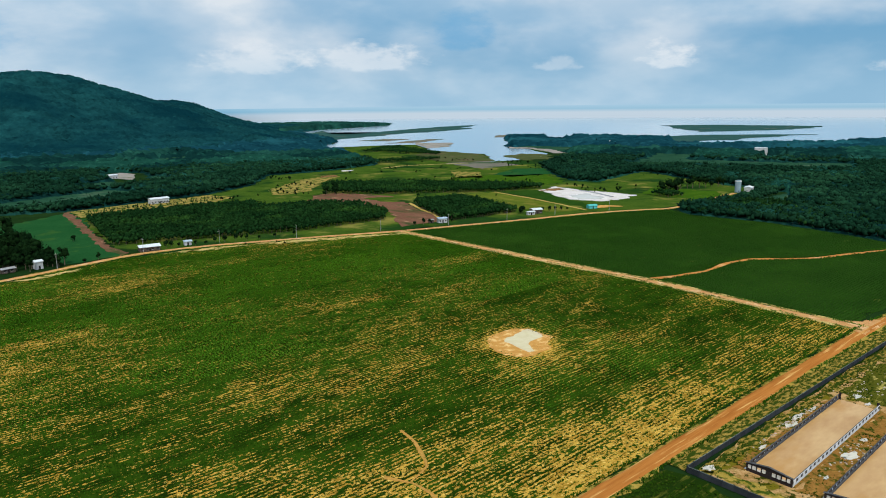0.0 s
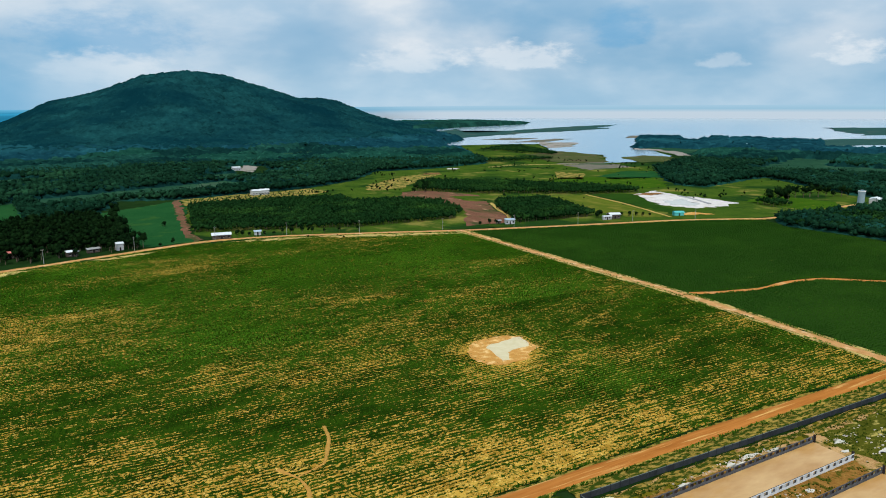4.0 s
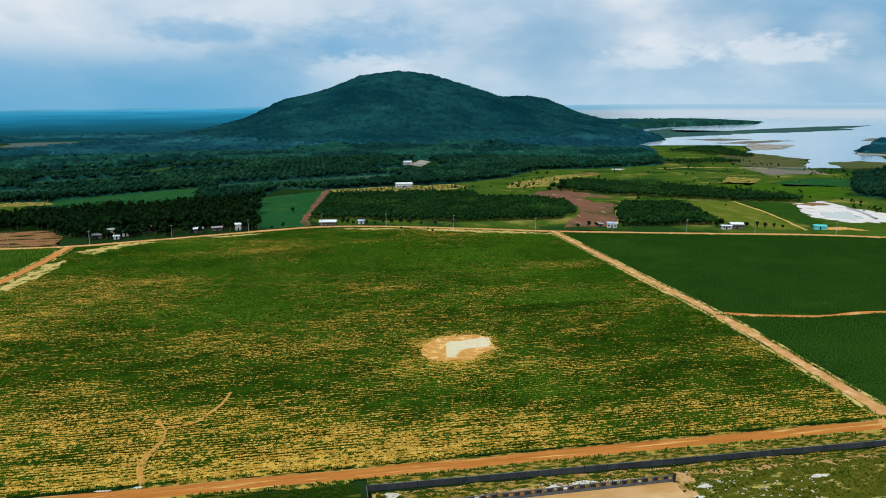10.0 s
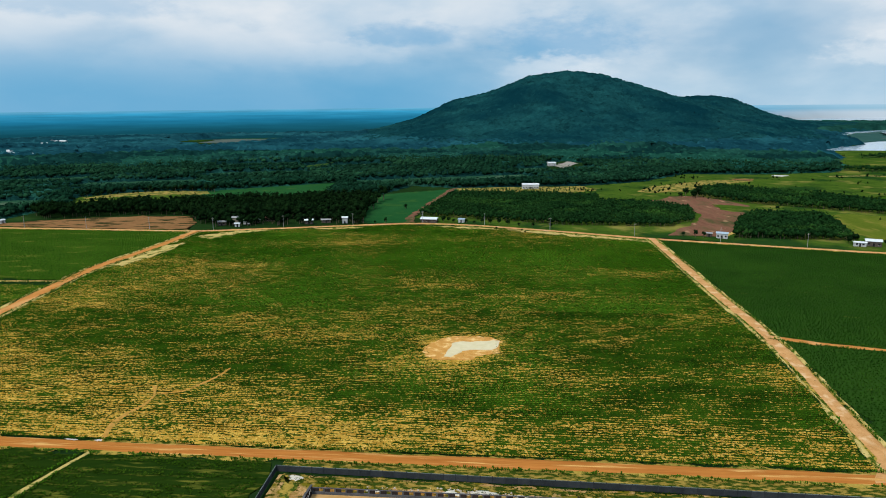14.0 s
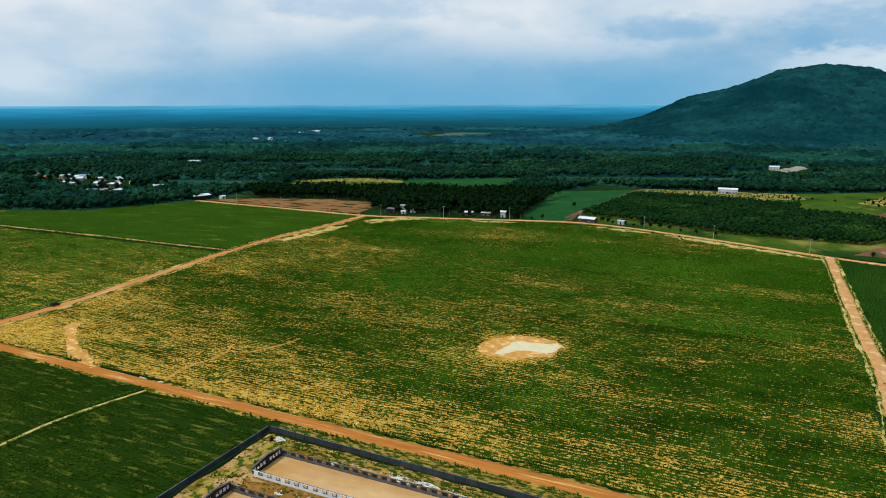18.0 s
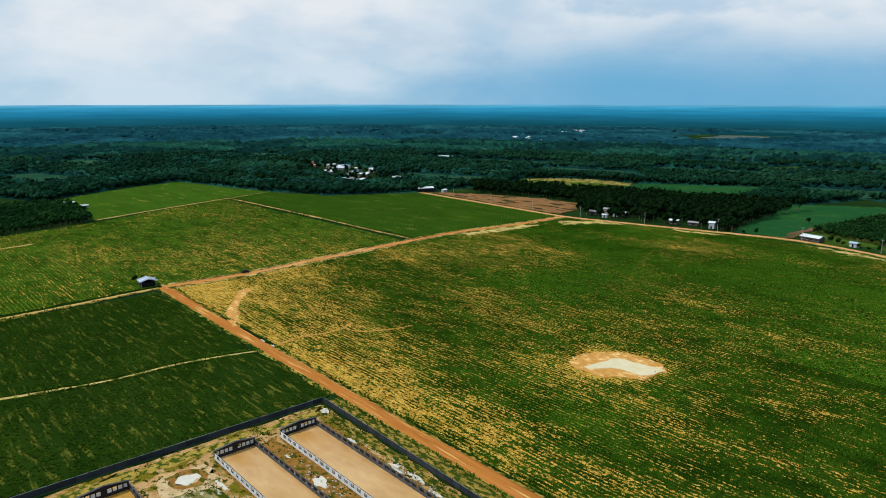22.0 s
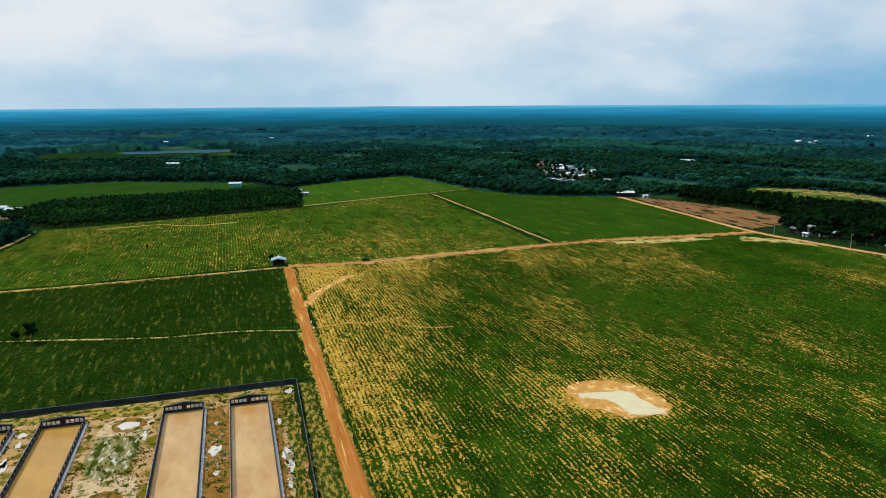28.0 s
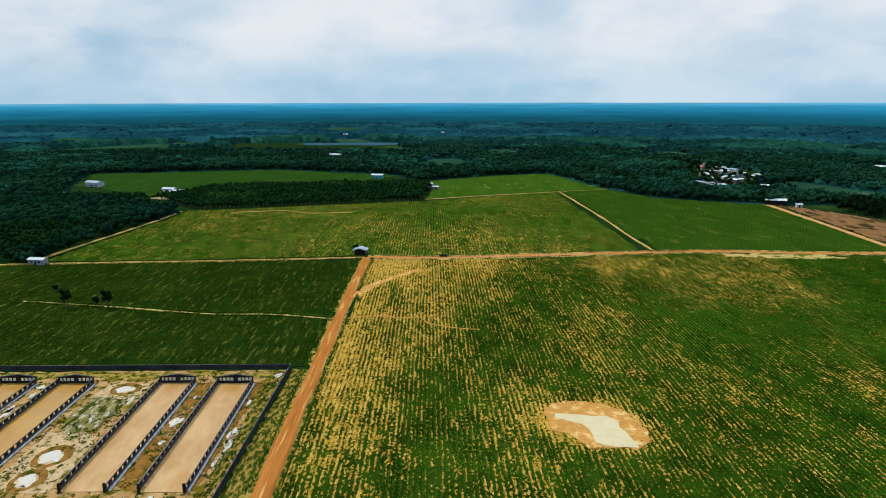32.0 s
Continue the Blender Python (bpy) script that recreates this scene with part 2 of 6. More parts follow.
def row_soil_material(name, first, pitch, gap_part, weeds_dark, weeds_light):
    """Ochre soil that shows between crop rows and in bare spots; weeds close over it where the cover is dense."""
    m = bpy.data.materials.new(name)
    m.use_nodes = True
    n, l = m.node_tree.nodes, m.node_tree.links
    b = n["Principled BSDF"]
    place = n.new("ShaderNodeNewGeometry").outputs["Position"]

    def noise_at(size, along, detail=3.0):
        mp = n.new("ShaderNodeMapping")
        mp.inputs["Scale"].default_value = (1.0 / (size * along), 1.0 / size, 1.0 / size)
        l.new(place, mp.inputs[0])
        t = n.new("ShaderNodeTexNoise")
        t.inputs["Scale"].default_value, t.inputs["Detail"].default_value, t.inputs["Roughness"].default_value = 1.0, detail, 0.6
        l.new(mp.outputs[0], t.inputs["Vector"])
        return t.outputs[0]

    def calc(op, a, c):
        x = n.new("ShaderNodeMath")
        x.operation = op
        for i, v in enumerate((a, c)):
            if isinstance(v, (int, float)):
                x.inputs[i].default_value = v
            else:
                l.new(v, x.inputs[i])
        return x.outputs[0]

    def blend(f, a, c):
        x = n.new("ShaderNodeMix")
        x.data_type = "RGBA"
        for sock, v in ((x.inputs[0], f), (x.inputs[6], a), (x.inputs[7], c)):
            if isinstance(v, tuple):
                sock.default_value = (*v, 1)
            else:
                l.new(v, sock)
        return x.outputs[2]

    def step(v, lo, hi):
        r = n.new("ShaderNodeMapRange")
        r.interpolation_type = "SMOOTHSTEP"
        r.inputs[1].default_value, r.inputs[2].default_value = lo, hi
        l.new(v, r.inputs[0])
        return r.outputs[0]

    axis = n.new("ShaderNodeSeparateXYZ")
    l.new(place, axis.inputs[0])
    gap = calc("COSINE", calc("MULTIPLY", calc("SUBTRACT", axis.outputs[1], first), 2 * math.pi / pitch), 0.0)
    cover_node = n.new("ShaderNodeAttribute")
    cover_node.attribute_name = "cover"
    bare = calc("SUBTRACT", 1.0, cover_node.outputs["Fac"])
    bare = calc("ADD", bare, calc("MULTIPLY", gap, gap_part))
    bare = calc("ADD", bare, calc("MULTIPLY", calc("SUBTRACT", noise_at(0.9, 1.4), 0.5), 2.0))
    bare = calc("ADD", bare, calc("MULTIPLY", calc("SUBTRACT", noise_at(1.1, 7.0), 0.5), 1.5))
    bare = calc("ADD", bare, calc("MULTIPLY", calc("SUBTRACT", noise_at(3.0, 2.0), 0.5), 0.8))
    soil = blend(step(noise_at(2.4, 2.0, 5.0), 0.35, 0.65), (0.28, 0.155, 0.018), (0.50, 0.315, 0.052))
    soil = blend(step(noise_at(0.7, 1.5), 0.54, 0.64), soil, (0.62, 0.43, 0.11))
    weeds = blend(step(noise_at(9.0, 2.0, 5.0), 0.35, 0.65), weeds_dark, weeds_light)
    l.new(blend(step(bare, 0.46, 0.62), weeds, soil), b.inputs["Base Color"])
    b.inputs["Roughness"].default_value = 0.9
    b.inputs["Specular IOR Level"].default_value = 0.0
    bp = n.new("ShaderNodeBump")
    bp.inputs["Strength"].default_value, bp.inputs["Distance"].default_value = 0.6, 0.2
    l.new(noise_at(0.6, 1.0), bp.inputs["Height"])
    l.new(bp.outputs[0], b.inputs["Normal"])
    return m


M = {}
M["scrub"] = material("scrub", (0.006, 0.020, 0.006), (0.016, 0.042, 0.010), 60, 6, bump=0.6, bump_size=5, extra=(0.03, 0.065, 0.014), extra_size=140)
# Weed tones kept near black to hold the shade between crop plants.
M["soil"] = row_soil_material("dry_weedy_soil", 84.6, 1.4, 0.15, (0.009, 0.024, 0.002), (0.026, 0.064, 0.004))
M["soil_west"] = row_soil_material("dry_soil_in_rows", 113.0, 1.7, 0.15, (0.020, 0.050, 0.004), (0.050, 0.105, 0.008))
M["soil_green"] = material("green_field_ground", (0.022, 0.068, 0.005), (0.050, 0.110, 0.008), 9, 1.2, bump=0.5, extra=(0.26, 0.20, 0.03), extra_size=6, extra_edge=(0.62, 0.76), stretch=(0.35, 1, 1))
M["soil_dark"] = material("dark_crop_ground", (0.007, 0.022, 0.003), (0.018, 0.040, 0.004), 12, 1.4, bump=0.5, extra=(0.105, 0.112, 0.016), extra_size=1.8, extra_edge=(0.53, 0.68), stretch=(0.16, 1, 1))
M["meadow"] = material("meadow", (0.019, 0.054, 0.008), (0.066, 0.112, 0.013), 22, 2.5, bump=0.5, extra=(0.19, 0.175, 0.04), extra_size=45, extra_edge=(0.55, 0.68), extra2=(0.014, 0.044, 0.009), extra2_size=70, extra2_edge=(0.52, 0.60))
M["soil_east"] = material("deep_green_field_ground", (0.012, 0.040, 0.006), (0.026, 0.070, 0.009), 14, 1.5, bump=0.5, extra=(0.10, 0.11, 0.02), extra_size=5, extra_edge=(0.64, 0.76), stretch=(0.35, 1, 1))
M["olive"] = material("olive_stubble_field", (0.055, 0.090, 0.010), (0.115, 0.140, 0.018), 16, 1.6, bump=0.5, extra=(0.17, 0.15, 0.03), extra_size=12, extra_edge=(0.52, 0.66), stretch=(1, 0.3, 1))
M["soil_fresh"] = material("fresh_green_field_ground", (0.022, 0.062, 0.006), (0.046, 0.100, 0.009), 18, 1.6, bump=0.5, extra=(0.13, 0.14, 0.022), extra_size=9, extra_edge=(0.58, 0.72), stretch=(0.35, 1, 1))
M["paddy"] = material("smooth_green_field", (0.008, 0.054, 0.015), (0.019, 0.082, 0.024), 30, 2, bump=0.5, extra=(0.040, 0.095, 0.020), extra_size=24, extra_edge=(0.56, 0.72))
M["yellow"] = material("dry_grass", (0.20, 0.15, 0.035), (0.38, 0.28, 0.085), 5, 0.8, bump=0.5, extra=(0.05, 0.085, 0.012), extra_size=7, extra_edge=(0.46, 0.58))
M["red_earth"] = material("red_ploughed_earth", (0.105, 0.048, 0.030), (0.22, 0.11, 0.070), 7, 1.0, bump=0.6, extra=(0.05, 0.06, 0.022), extra_size=14, extra_edge=(0.50, 0.66), stretch=(1, 0.35, 1), extra2=(0.34, 0.20, 0.12), extra2_size=8, extra2_edge=(0.60, 0.70))
M["brown_earth"] = material("brown_ploughed_earth", (0.15, 0.075, 0.030), (0.27, 0.145, 0.062), 6, 1.0, bump=0.6, extra=(0.030, 0.032, 0.012), extra_size=7, extra_edge=(0.52, 0.58), stretch=(0.3, 1, 1))
M["road"] = material("orange_dirt_road", (0.28, 0.096, 0.018), (0.47, 0.188, 0.044), 1.5, 0.4, bump=0.3, stretch=(0.06, 1, 1), extra=(0.60, 0.36, 0.12), extra_size=1.3, extra_edge=(0.55, 0.68))
M["road_y"] = material("orange_dirt_road_along", (0.38, 0.15, 0.035), (0.52, 0.24, 0.07), 5, 0.5, bump=0.3, stretch=(1, 0.2, 1), extra=(0.60, 0.36, 0.16), extra_size=12, extra_edge=(0.52, 0.72))
M["road_pale"] = material("pale_dirt_road", (0.38, 0.185, 0.060), (0.57, 0.32, 0.135), 4, 0.5, bump=0.3, extra=(0.66, 0.47, 0.27), extra_size=5, extra_edge=(0.54, 0.68), extra2=(0.26, 0.15, 0.05), extra2_size=2.5, extra2_edge=(0.60, 0.68))
M["track"] = material("sandy_track", (0.36, 0.24, 0.06), (0.50, 0.36, 0.12), 5, 0.6, bump=0.3)
M["trail"] = material("worn_trail_earth", (0.32, 0.165, 0.030), (0.50, 0.285, 0.075), 2.0, 0.5, bump=0.4, extra=(0.10, 0.10, 0.010), extra_size=1.6, extra_edge=(0.58, 0.66))
M["berm"] = material("pale_dry_earth", (0.34, 0.26, 0.07), (0.56, 0.44, 0.17), 6, 0.8, bump=0.5, extra=(0.07, 0.10, 0.012), extra_size=5, extra_edge=(0.52, 0.6))
M["verge"] = material("dry_verge", (0.22, 0.16, 0.02), (0.42, 0.30, 0.07), 3, 0.5, bump=0.6, extra=(0.04, 0.07, 0.008), extra_size=2.2, extra_edge=(0.46, 0.56))
M["sand"] = material("orange_sand", (0.40, 0.19, 0.04), (0.60, 0.33, 0.10), 3, 0.5, bump=0.3, extra=(0.12, 0.11, 0.012), extra_size=1.5, extra_edge=(0.60, 0.68), extra2=(0.68, 0.47, 0.20), extra2_size=3.0, extra2_edge=(0.52, 0.64))
M["white_sand"] = material("white_gravel", (0.46, 0.43, 0.41), (0.68, 0.66, 0.65), 9, 1.5, bump=0.3, extra=(0.40, 0.32, 0.24), extra_size=16, extra_edge=(0.60, 0.70))
M["yard"] = material("building_site_earth", (0.22, 0.10, 0.018), (0.60, 0.40, 0.19), 5, 0.6, bump=0.6, extra=(0.13, 0.11, 0.010), extra_size=6, extra_edge=(0.48, 0.58), extra2=(0.035, 0.042, 0.004), extra2_size=2.2, extra2_edge=(0.54, 0.59))
M["mud"] = material("flooded_mud_floor", (0.38, 0.19, 0.050), (0.63, 0.42, 0.19), 11, 3, rough=0.35, bump=0.02, spec=0.4, stretch=(0.4, 1, 1), extra=(0.44, 0.225, 0.05), extra_size=9, extra_edge=(0.52, 0.66))
M["mud_ochre"] = material("flooded_ochre_floor", (0.34, 0.165, 0.022), (0.50, 0.28, 0.055), 11, 3, rough=0.3, bump=0.02, spec=0.4, stretch=(0.5, 1, 1), extra=(0.46, 0.255, 0.045), extra_size=9, extra_edge=(0.54, 0.66))
M["shore"] = material("shore_mud", (0.10, 0.105, 0.08), (0.19, 0.17, 0.14), 40, 6, bump=0.3, extra=(0.05, 0.085, 0.045), extra_size=50)
M["pale_shore"] = material("pale_shore_sand", (0.20, 0.19, 0.17), (0.34, 0.31, 0.28), 40, 6, bump=0.3, extra=(0.10, 0.12, 0.07), extra_size=40)
M["marsh"] = material("brown_green_marsh", (0.040, 0.062, 0.020), (0.085, 0.095, 0.036), 30, 5, bump=0.3, extra=(0.11, 0.085, 0.050), extra_size=45, extra_edge=(0.52, 0.66), extra2=(0.30, 0.32, 0.30), extra2_size=22, extra2_edge=(0.66, 0.70))
# Shore grass turned teal: haze over the lake is put into its colour.
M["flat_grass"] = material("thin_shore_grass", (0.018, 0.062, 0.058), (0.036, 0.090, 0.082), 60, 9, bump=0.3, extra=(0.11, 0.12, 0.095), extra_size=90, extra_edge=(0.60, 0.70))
# Bare earth shifted blue-green, with the haze painted into it.
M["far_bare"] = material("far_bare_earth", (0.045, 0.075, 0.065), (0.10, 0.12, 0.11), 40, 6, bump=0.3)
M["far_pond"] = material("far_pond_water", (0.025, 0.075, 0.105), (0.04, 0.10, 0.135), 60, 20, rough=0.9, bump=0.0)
M["rust_earth"] = material("rusty_earth", (0.15, 0.065, 0.012), (0.34, 0.18, 0.045), 2.2, 0.5, bump=0.6, extra=(0.06, 0.065, 0.008), extra_size=2.5, extra_edge=(0.50, 0.60), extra2=(0.50, 0.42, 0.30), extra2_size=2.0, extra2_edge=(0.66, 0.70))
M["puddle"] = material("milky_water", (0.50, 0.47, 0.38), (0.64, 0.61, 0.53), 2, 0.6, rough=0.12, bump=0.0, spec=0.5)
M["wet_weeds"] = material("flooded_weedy_ground", (0.075, 0.085, 0.012), (0.34, 0.27, 0.12), 2.2, 0.5, rough=0.6, bump=0.3, extra=(0.50, 0.50, 0.40), extra_size=1.6, extra_edge=(0.52, 0.64), extra2=(0.040, 0.055, 0.006), extra2_size=2.4, extra2_edge=(0.50, 0.56), stretch=(0.45, 1, 1))
M["verge_x"] = material("streaked_dry_verge", (0.16, 0.105, 0.014), (0.40, 0.28, 0.065), 2, 0.4, bump=0.6, extra=(0.030, 0.052, 0.006), extra_size=1.1, extra_edge=(0.42, 0.53), stretch=(0.4, 1, 1))
M["pond_water"] = material("milky_pond_water", (0.54, 0.46, 0.26), (0.64, 0.57, 0.36), 4, 1.5, rough=0.25, bump=0.0, spec=0.2)
# Pale base colour stands in for part of the reflected sky.
M["lake"] = material("lake_water", (0.26, 0.38, 0.48), (0.33, 0.44, 0.52), 300, 60, rough=0.14, bump=0.02, bump_size=20, spec=0.6)
M["crop"] = material("crop_leaves", (0.008, 0.034, 0.002), (0.028, 0.084, 0.005), 30, 2, rough=0.6, bump=0.0, island=0.45, translucent=0.2, extra=(0.052, 0.135, 0.008), extra_size=90, extra_edge=(0.44, 0.64))
# Brighter crop copy for far rows: light at a low view angle in colour.
M["crop_bright"] = material("lush_crop_leaves", (0.014, 0.056, 0.003), (0.044, 0.128, 0.007), 30, 2, rough=0.6, bump=0.0, island=0.4, translucent=0.2, extra=(0.058, 0.150, 0.009), extra_size=70, extra_edge=(0.44, 0.64))
M["crop_even"] = material("even_crop_leaves", (0.012, 0.046, 0.005), (0.026, 0.084, 0.009), 40, 3, rough=0.6, bump=0.0, island=0.18, translucent=0.2, extra=(0.034, 0.098, 0.010), extra_size=60, extra_edge=(0.48, 0.66))
M["crop_fresh"] = material("fresh_crop_leaves", (0.018, 0.062, 0.004), (0.040, 0.112, 0.008), 40, 3, rough=0.6, bump=0.0, island=0.2, translucent=0.2, extra=(0.054, 0.128, 0.010), extra_size=60, extra_edge=(0.48, 0.66))
M["crop_yellow"] = material("young_crop_leaves", (0.05, 0.105, 0.007), (0.13, 0.17, 0.016), 20, 2, rough=0.6, bump=0.0, island=0.35, translucent=0.2)
M["crop_dark"] = material("dark_crop_leaves", (0.010, 0.034, 0.002), (0.026, 0.062, 0.005), 14, 2, rough=0.6, bump=0.0, island=0.22, translucent=0.2, extra=(0.050, 0.092, 0.008), extra_size=32, extra_edge=(0.48, 0.7))
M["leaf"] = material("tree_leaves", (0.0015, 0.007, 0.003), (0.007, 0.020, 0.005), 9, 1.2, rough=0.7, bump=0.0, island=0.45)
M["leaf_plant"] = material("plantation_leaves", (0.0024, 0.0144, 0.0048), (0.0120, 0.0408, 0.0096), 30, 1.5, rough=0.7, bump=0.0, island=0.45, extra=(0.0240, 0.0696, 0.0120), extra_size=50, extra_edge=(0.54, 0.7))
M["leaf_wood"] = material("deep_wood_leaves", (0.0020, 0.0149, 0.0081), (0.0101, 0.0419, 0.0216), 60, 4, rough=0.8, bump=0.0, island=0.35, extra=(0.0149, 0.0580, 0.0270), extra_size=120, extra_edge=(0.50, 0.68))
M["bark"] = material("bark", (0.08, 0.06, 0.045), (0.18, 0.14, 0.11), 1, 0.2, bump=0.4)
# Far woods: blue of the hazy air mixed into the leaf colours.
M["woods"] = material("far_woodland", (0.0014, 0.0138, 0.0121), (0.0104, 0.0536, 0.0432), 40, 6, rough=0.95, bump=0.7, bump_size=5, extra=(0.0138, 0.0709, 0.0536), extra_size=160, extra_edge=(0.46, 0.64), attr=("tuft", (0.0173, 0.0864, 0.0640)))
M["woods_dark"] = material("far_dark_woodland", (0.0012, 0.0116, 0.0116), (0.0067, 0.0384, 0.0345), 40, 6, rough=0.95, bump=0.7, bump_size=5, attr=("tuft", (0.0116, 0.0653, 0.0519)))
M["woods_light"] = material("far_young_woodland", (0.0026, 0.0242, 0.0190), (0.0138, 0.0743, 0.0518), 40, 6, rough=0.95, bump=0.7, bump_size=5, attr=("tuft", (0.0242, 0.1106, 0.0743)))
# Hill forest is blue-teal because haze is painted into its base colour.
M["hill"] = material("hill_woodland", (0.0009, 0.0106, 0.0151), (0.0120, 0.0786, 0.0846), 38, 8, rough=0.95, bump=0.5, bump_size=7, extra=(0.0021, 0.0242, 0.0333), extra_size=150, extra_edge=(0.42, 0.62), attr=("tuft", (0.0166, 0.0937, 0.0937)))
# Bluer copy of the far woods: distance haze painted into the base colour.
M["woods_haze_blue"] = material("distant_blue_green_woodland", (0.0014, 0.0180, 0.0270), (0.0090, 0.0558, 0.0756), 70, 14, rough=0.95, bump=0.5, bump_size=9, extra=(0.0144, 0.0864, 0.1043), extra_size=220, extra_edge=(0.48, 0.66), attr=("tuft", (0.0144, 0.0828, 0.1043)))
M["concrete"] = material("grey_concrete", (0.020, 0.025, 0.030), (0.048, 0.054, 0.060), 3, 0.4, bump=0.2, ob_random=0.2)
M["concrete_lt"] = material("pale_plaster", (0.42, 0.45, 0.48), (0.66, 0.68, 0.70), 2, 0.3, bump=0.15, ob_random=0.15)
M["concrete_mid"] = material("grey_plaster", (0.045, 0.047, 0.052), (0.11, 0.115, 0.125), 2, 0.3, bump=0.15, ob_random=0.2)
M["frame"] = material("dark_steel_frame", (0.018, 0.015, 0.017), (0.045, 0.035, 0.032), 1.5, 0.3, bump=0.1, ob_random=0.2)
M["white"] = material("white_paint", (0.32, 0.34, 0.36), (0.50, 0.52, 0.54), 3, 0.4, bump=0.05)
M["roof_white"] = material("pale_metal_roof", (0.48, 0.54, 0.58), (0.68, 0.72, 0.76), 4, 0.5, rough=0.45, bump=0.05)
M["roof_red"] = material("red_roof_tiles", (0.42, 0.10, 0.08), (0.62, 0.22, 0.20), 3, 0.4, bump=0.2)
M["roof_blue"] = material("blue_grey_metal_roof", (0.26, 0.36, 0.46), (0.42, 0.52, 0.62), 3, 0.4, rough=0.45, bump=0.1)
M["roof_grey"] = material("grey_metal_roof", (0.22, 0.23, 0.25), (0.36, 0.37, 0.38), 3, 0.4, rough=0.5, bump=0.1)
M["dark"] = material("dark_opening", (0.010, 0.010, 0.012), (0.022, 0.022, 0.024), 1, 0.2, rough=0.4, bump=0.0)
M["wall_warm"] = material("cream_wall", (0.20, 0.17, 0.13), (0.34, 0.30, 0.24), 2, 0.3, bump=0.1)
M["teal"] = material("teal_sheet", (0.05, 0.34, 0.34), (0.12, 0.50, 0.48), 3, 0.5, bump=0.1)
M["wood_post"] = material("grey_wood", (0.16, 0.13, 0.10), (0.30, 0.26, 0.22), 1, 0.2, bump=0.2)
M["car"] = material("dark_car_paint", (0.02, 0.02, 0.025), (0.04, 0.04, 0.045), 1, 0.2, rough=0.25, bump=0.0)
M["rubber"] = material("rubber", (0.012, 0.012, 0.012), (0.03, 0.03, 0.03), 1, 0.1, bump=0.1)
M["rubble"] = material("pale_rubble", (0.34, 0.30, 0.25), (0.56, 0.51, 0.44), 2, 0.3, bump=0.4)


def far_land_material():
    """Glowing backdrop: haze blue painted into emission over soft streaks of far woods."""
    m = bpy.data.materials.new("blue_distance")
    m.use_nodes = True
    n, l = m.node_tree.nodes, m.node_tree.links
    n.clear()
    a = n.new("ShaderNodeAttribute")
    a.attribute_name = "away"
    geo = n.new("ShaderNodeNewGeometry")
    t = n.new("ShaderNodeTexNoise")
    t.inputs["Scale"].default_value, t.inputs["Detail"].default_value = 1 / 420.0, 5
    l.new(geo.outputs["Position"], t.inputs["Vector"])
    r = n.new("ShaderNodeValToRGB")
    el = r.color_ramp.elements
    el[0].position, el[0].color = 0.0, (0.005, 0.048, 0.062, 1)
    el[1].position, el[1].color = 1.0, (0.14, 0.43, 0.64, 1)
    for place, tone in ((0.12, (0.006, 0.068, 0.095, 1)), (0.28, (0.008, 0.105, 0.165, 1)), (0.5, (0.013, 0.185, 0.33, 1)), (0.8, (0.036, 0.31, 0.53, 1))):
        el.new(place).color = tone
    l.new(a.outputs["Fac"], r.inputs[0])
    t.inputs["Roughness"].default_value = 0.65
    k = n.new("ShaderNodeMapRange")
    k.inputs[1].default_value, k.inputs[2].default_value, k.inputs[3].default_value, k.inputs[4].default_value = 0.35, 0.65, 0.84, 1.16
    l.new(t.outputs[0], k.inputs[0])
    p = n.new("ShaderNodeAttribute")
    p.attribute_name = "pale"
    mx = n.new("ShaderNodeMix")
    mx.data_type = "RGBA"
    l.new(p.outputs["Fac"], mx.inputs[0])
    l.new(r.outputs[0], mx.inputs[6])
    # Lake sector: pale water shine and far shore painted as glow.
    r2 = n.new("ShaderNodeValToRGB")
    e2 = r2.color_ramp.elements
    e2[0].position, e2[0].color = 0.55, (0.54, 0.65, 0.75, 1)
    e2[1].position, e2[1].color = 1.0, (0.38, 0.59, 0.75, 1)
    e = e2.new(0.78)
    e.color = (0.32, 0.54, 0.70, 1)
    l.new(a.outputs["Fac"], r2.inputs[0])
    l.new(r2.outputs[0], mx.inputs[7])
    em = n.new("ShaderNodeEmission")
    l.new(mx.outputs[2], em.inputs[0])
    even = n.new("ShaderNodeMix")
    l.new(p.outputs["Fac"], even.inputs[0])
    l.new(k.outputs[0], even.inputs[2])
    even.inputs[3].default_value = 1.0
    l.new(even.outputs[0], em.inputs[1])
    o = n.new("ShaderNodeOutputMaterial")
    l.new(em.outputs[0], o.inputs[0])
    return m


# Field tones shifted towards blue to carry distance haze.
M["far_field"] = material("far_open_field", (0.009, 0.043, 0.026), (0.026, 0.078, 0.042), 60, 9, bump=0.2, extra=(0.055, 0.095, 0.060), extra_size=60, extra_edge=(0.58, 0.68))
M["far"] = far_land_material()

# ---- mesh tools ----
rng = np.random.default_rng(11)


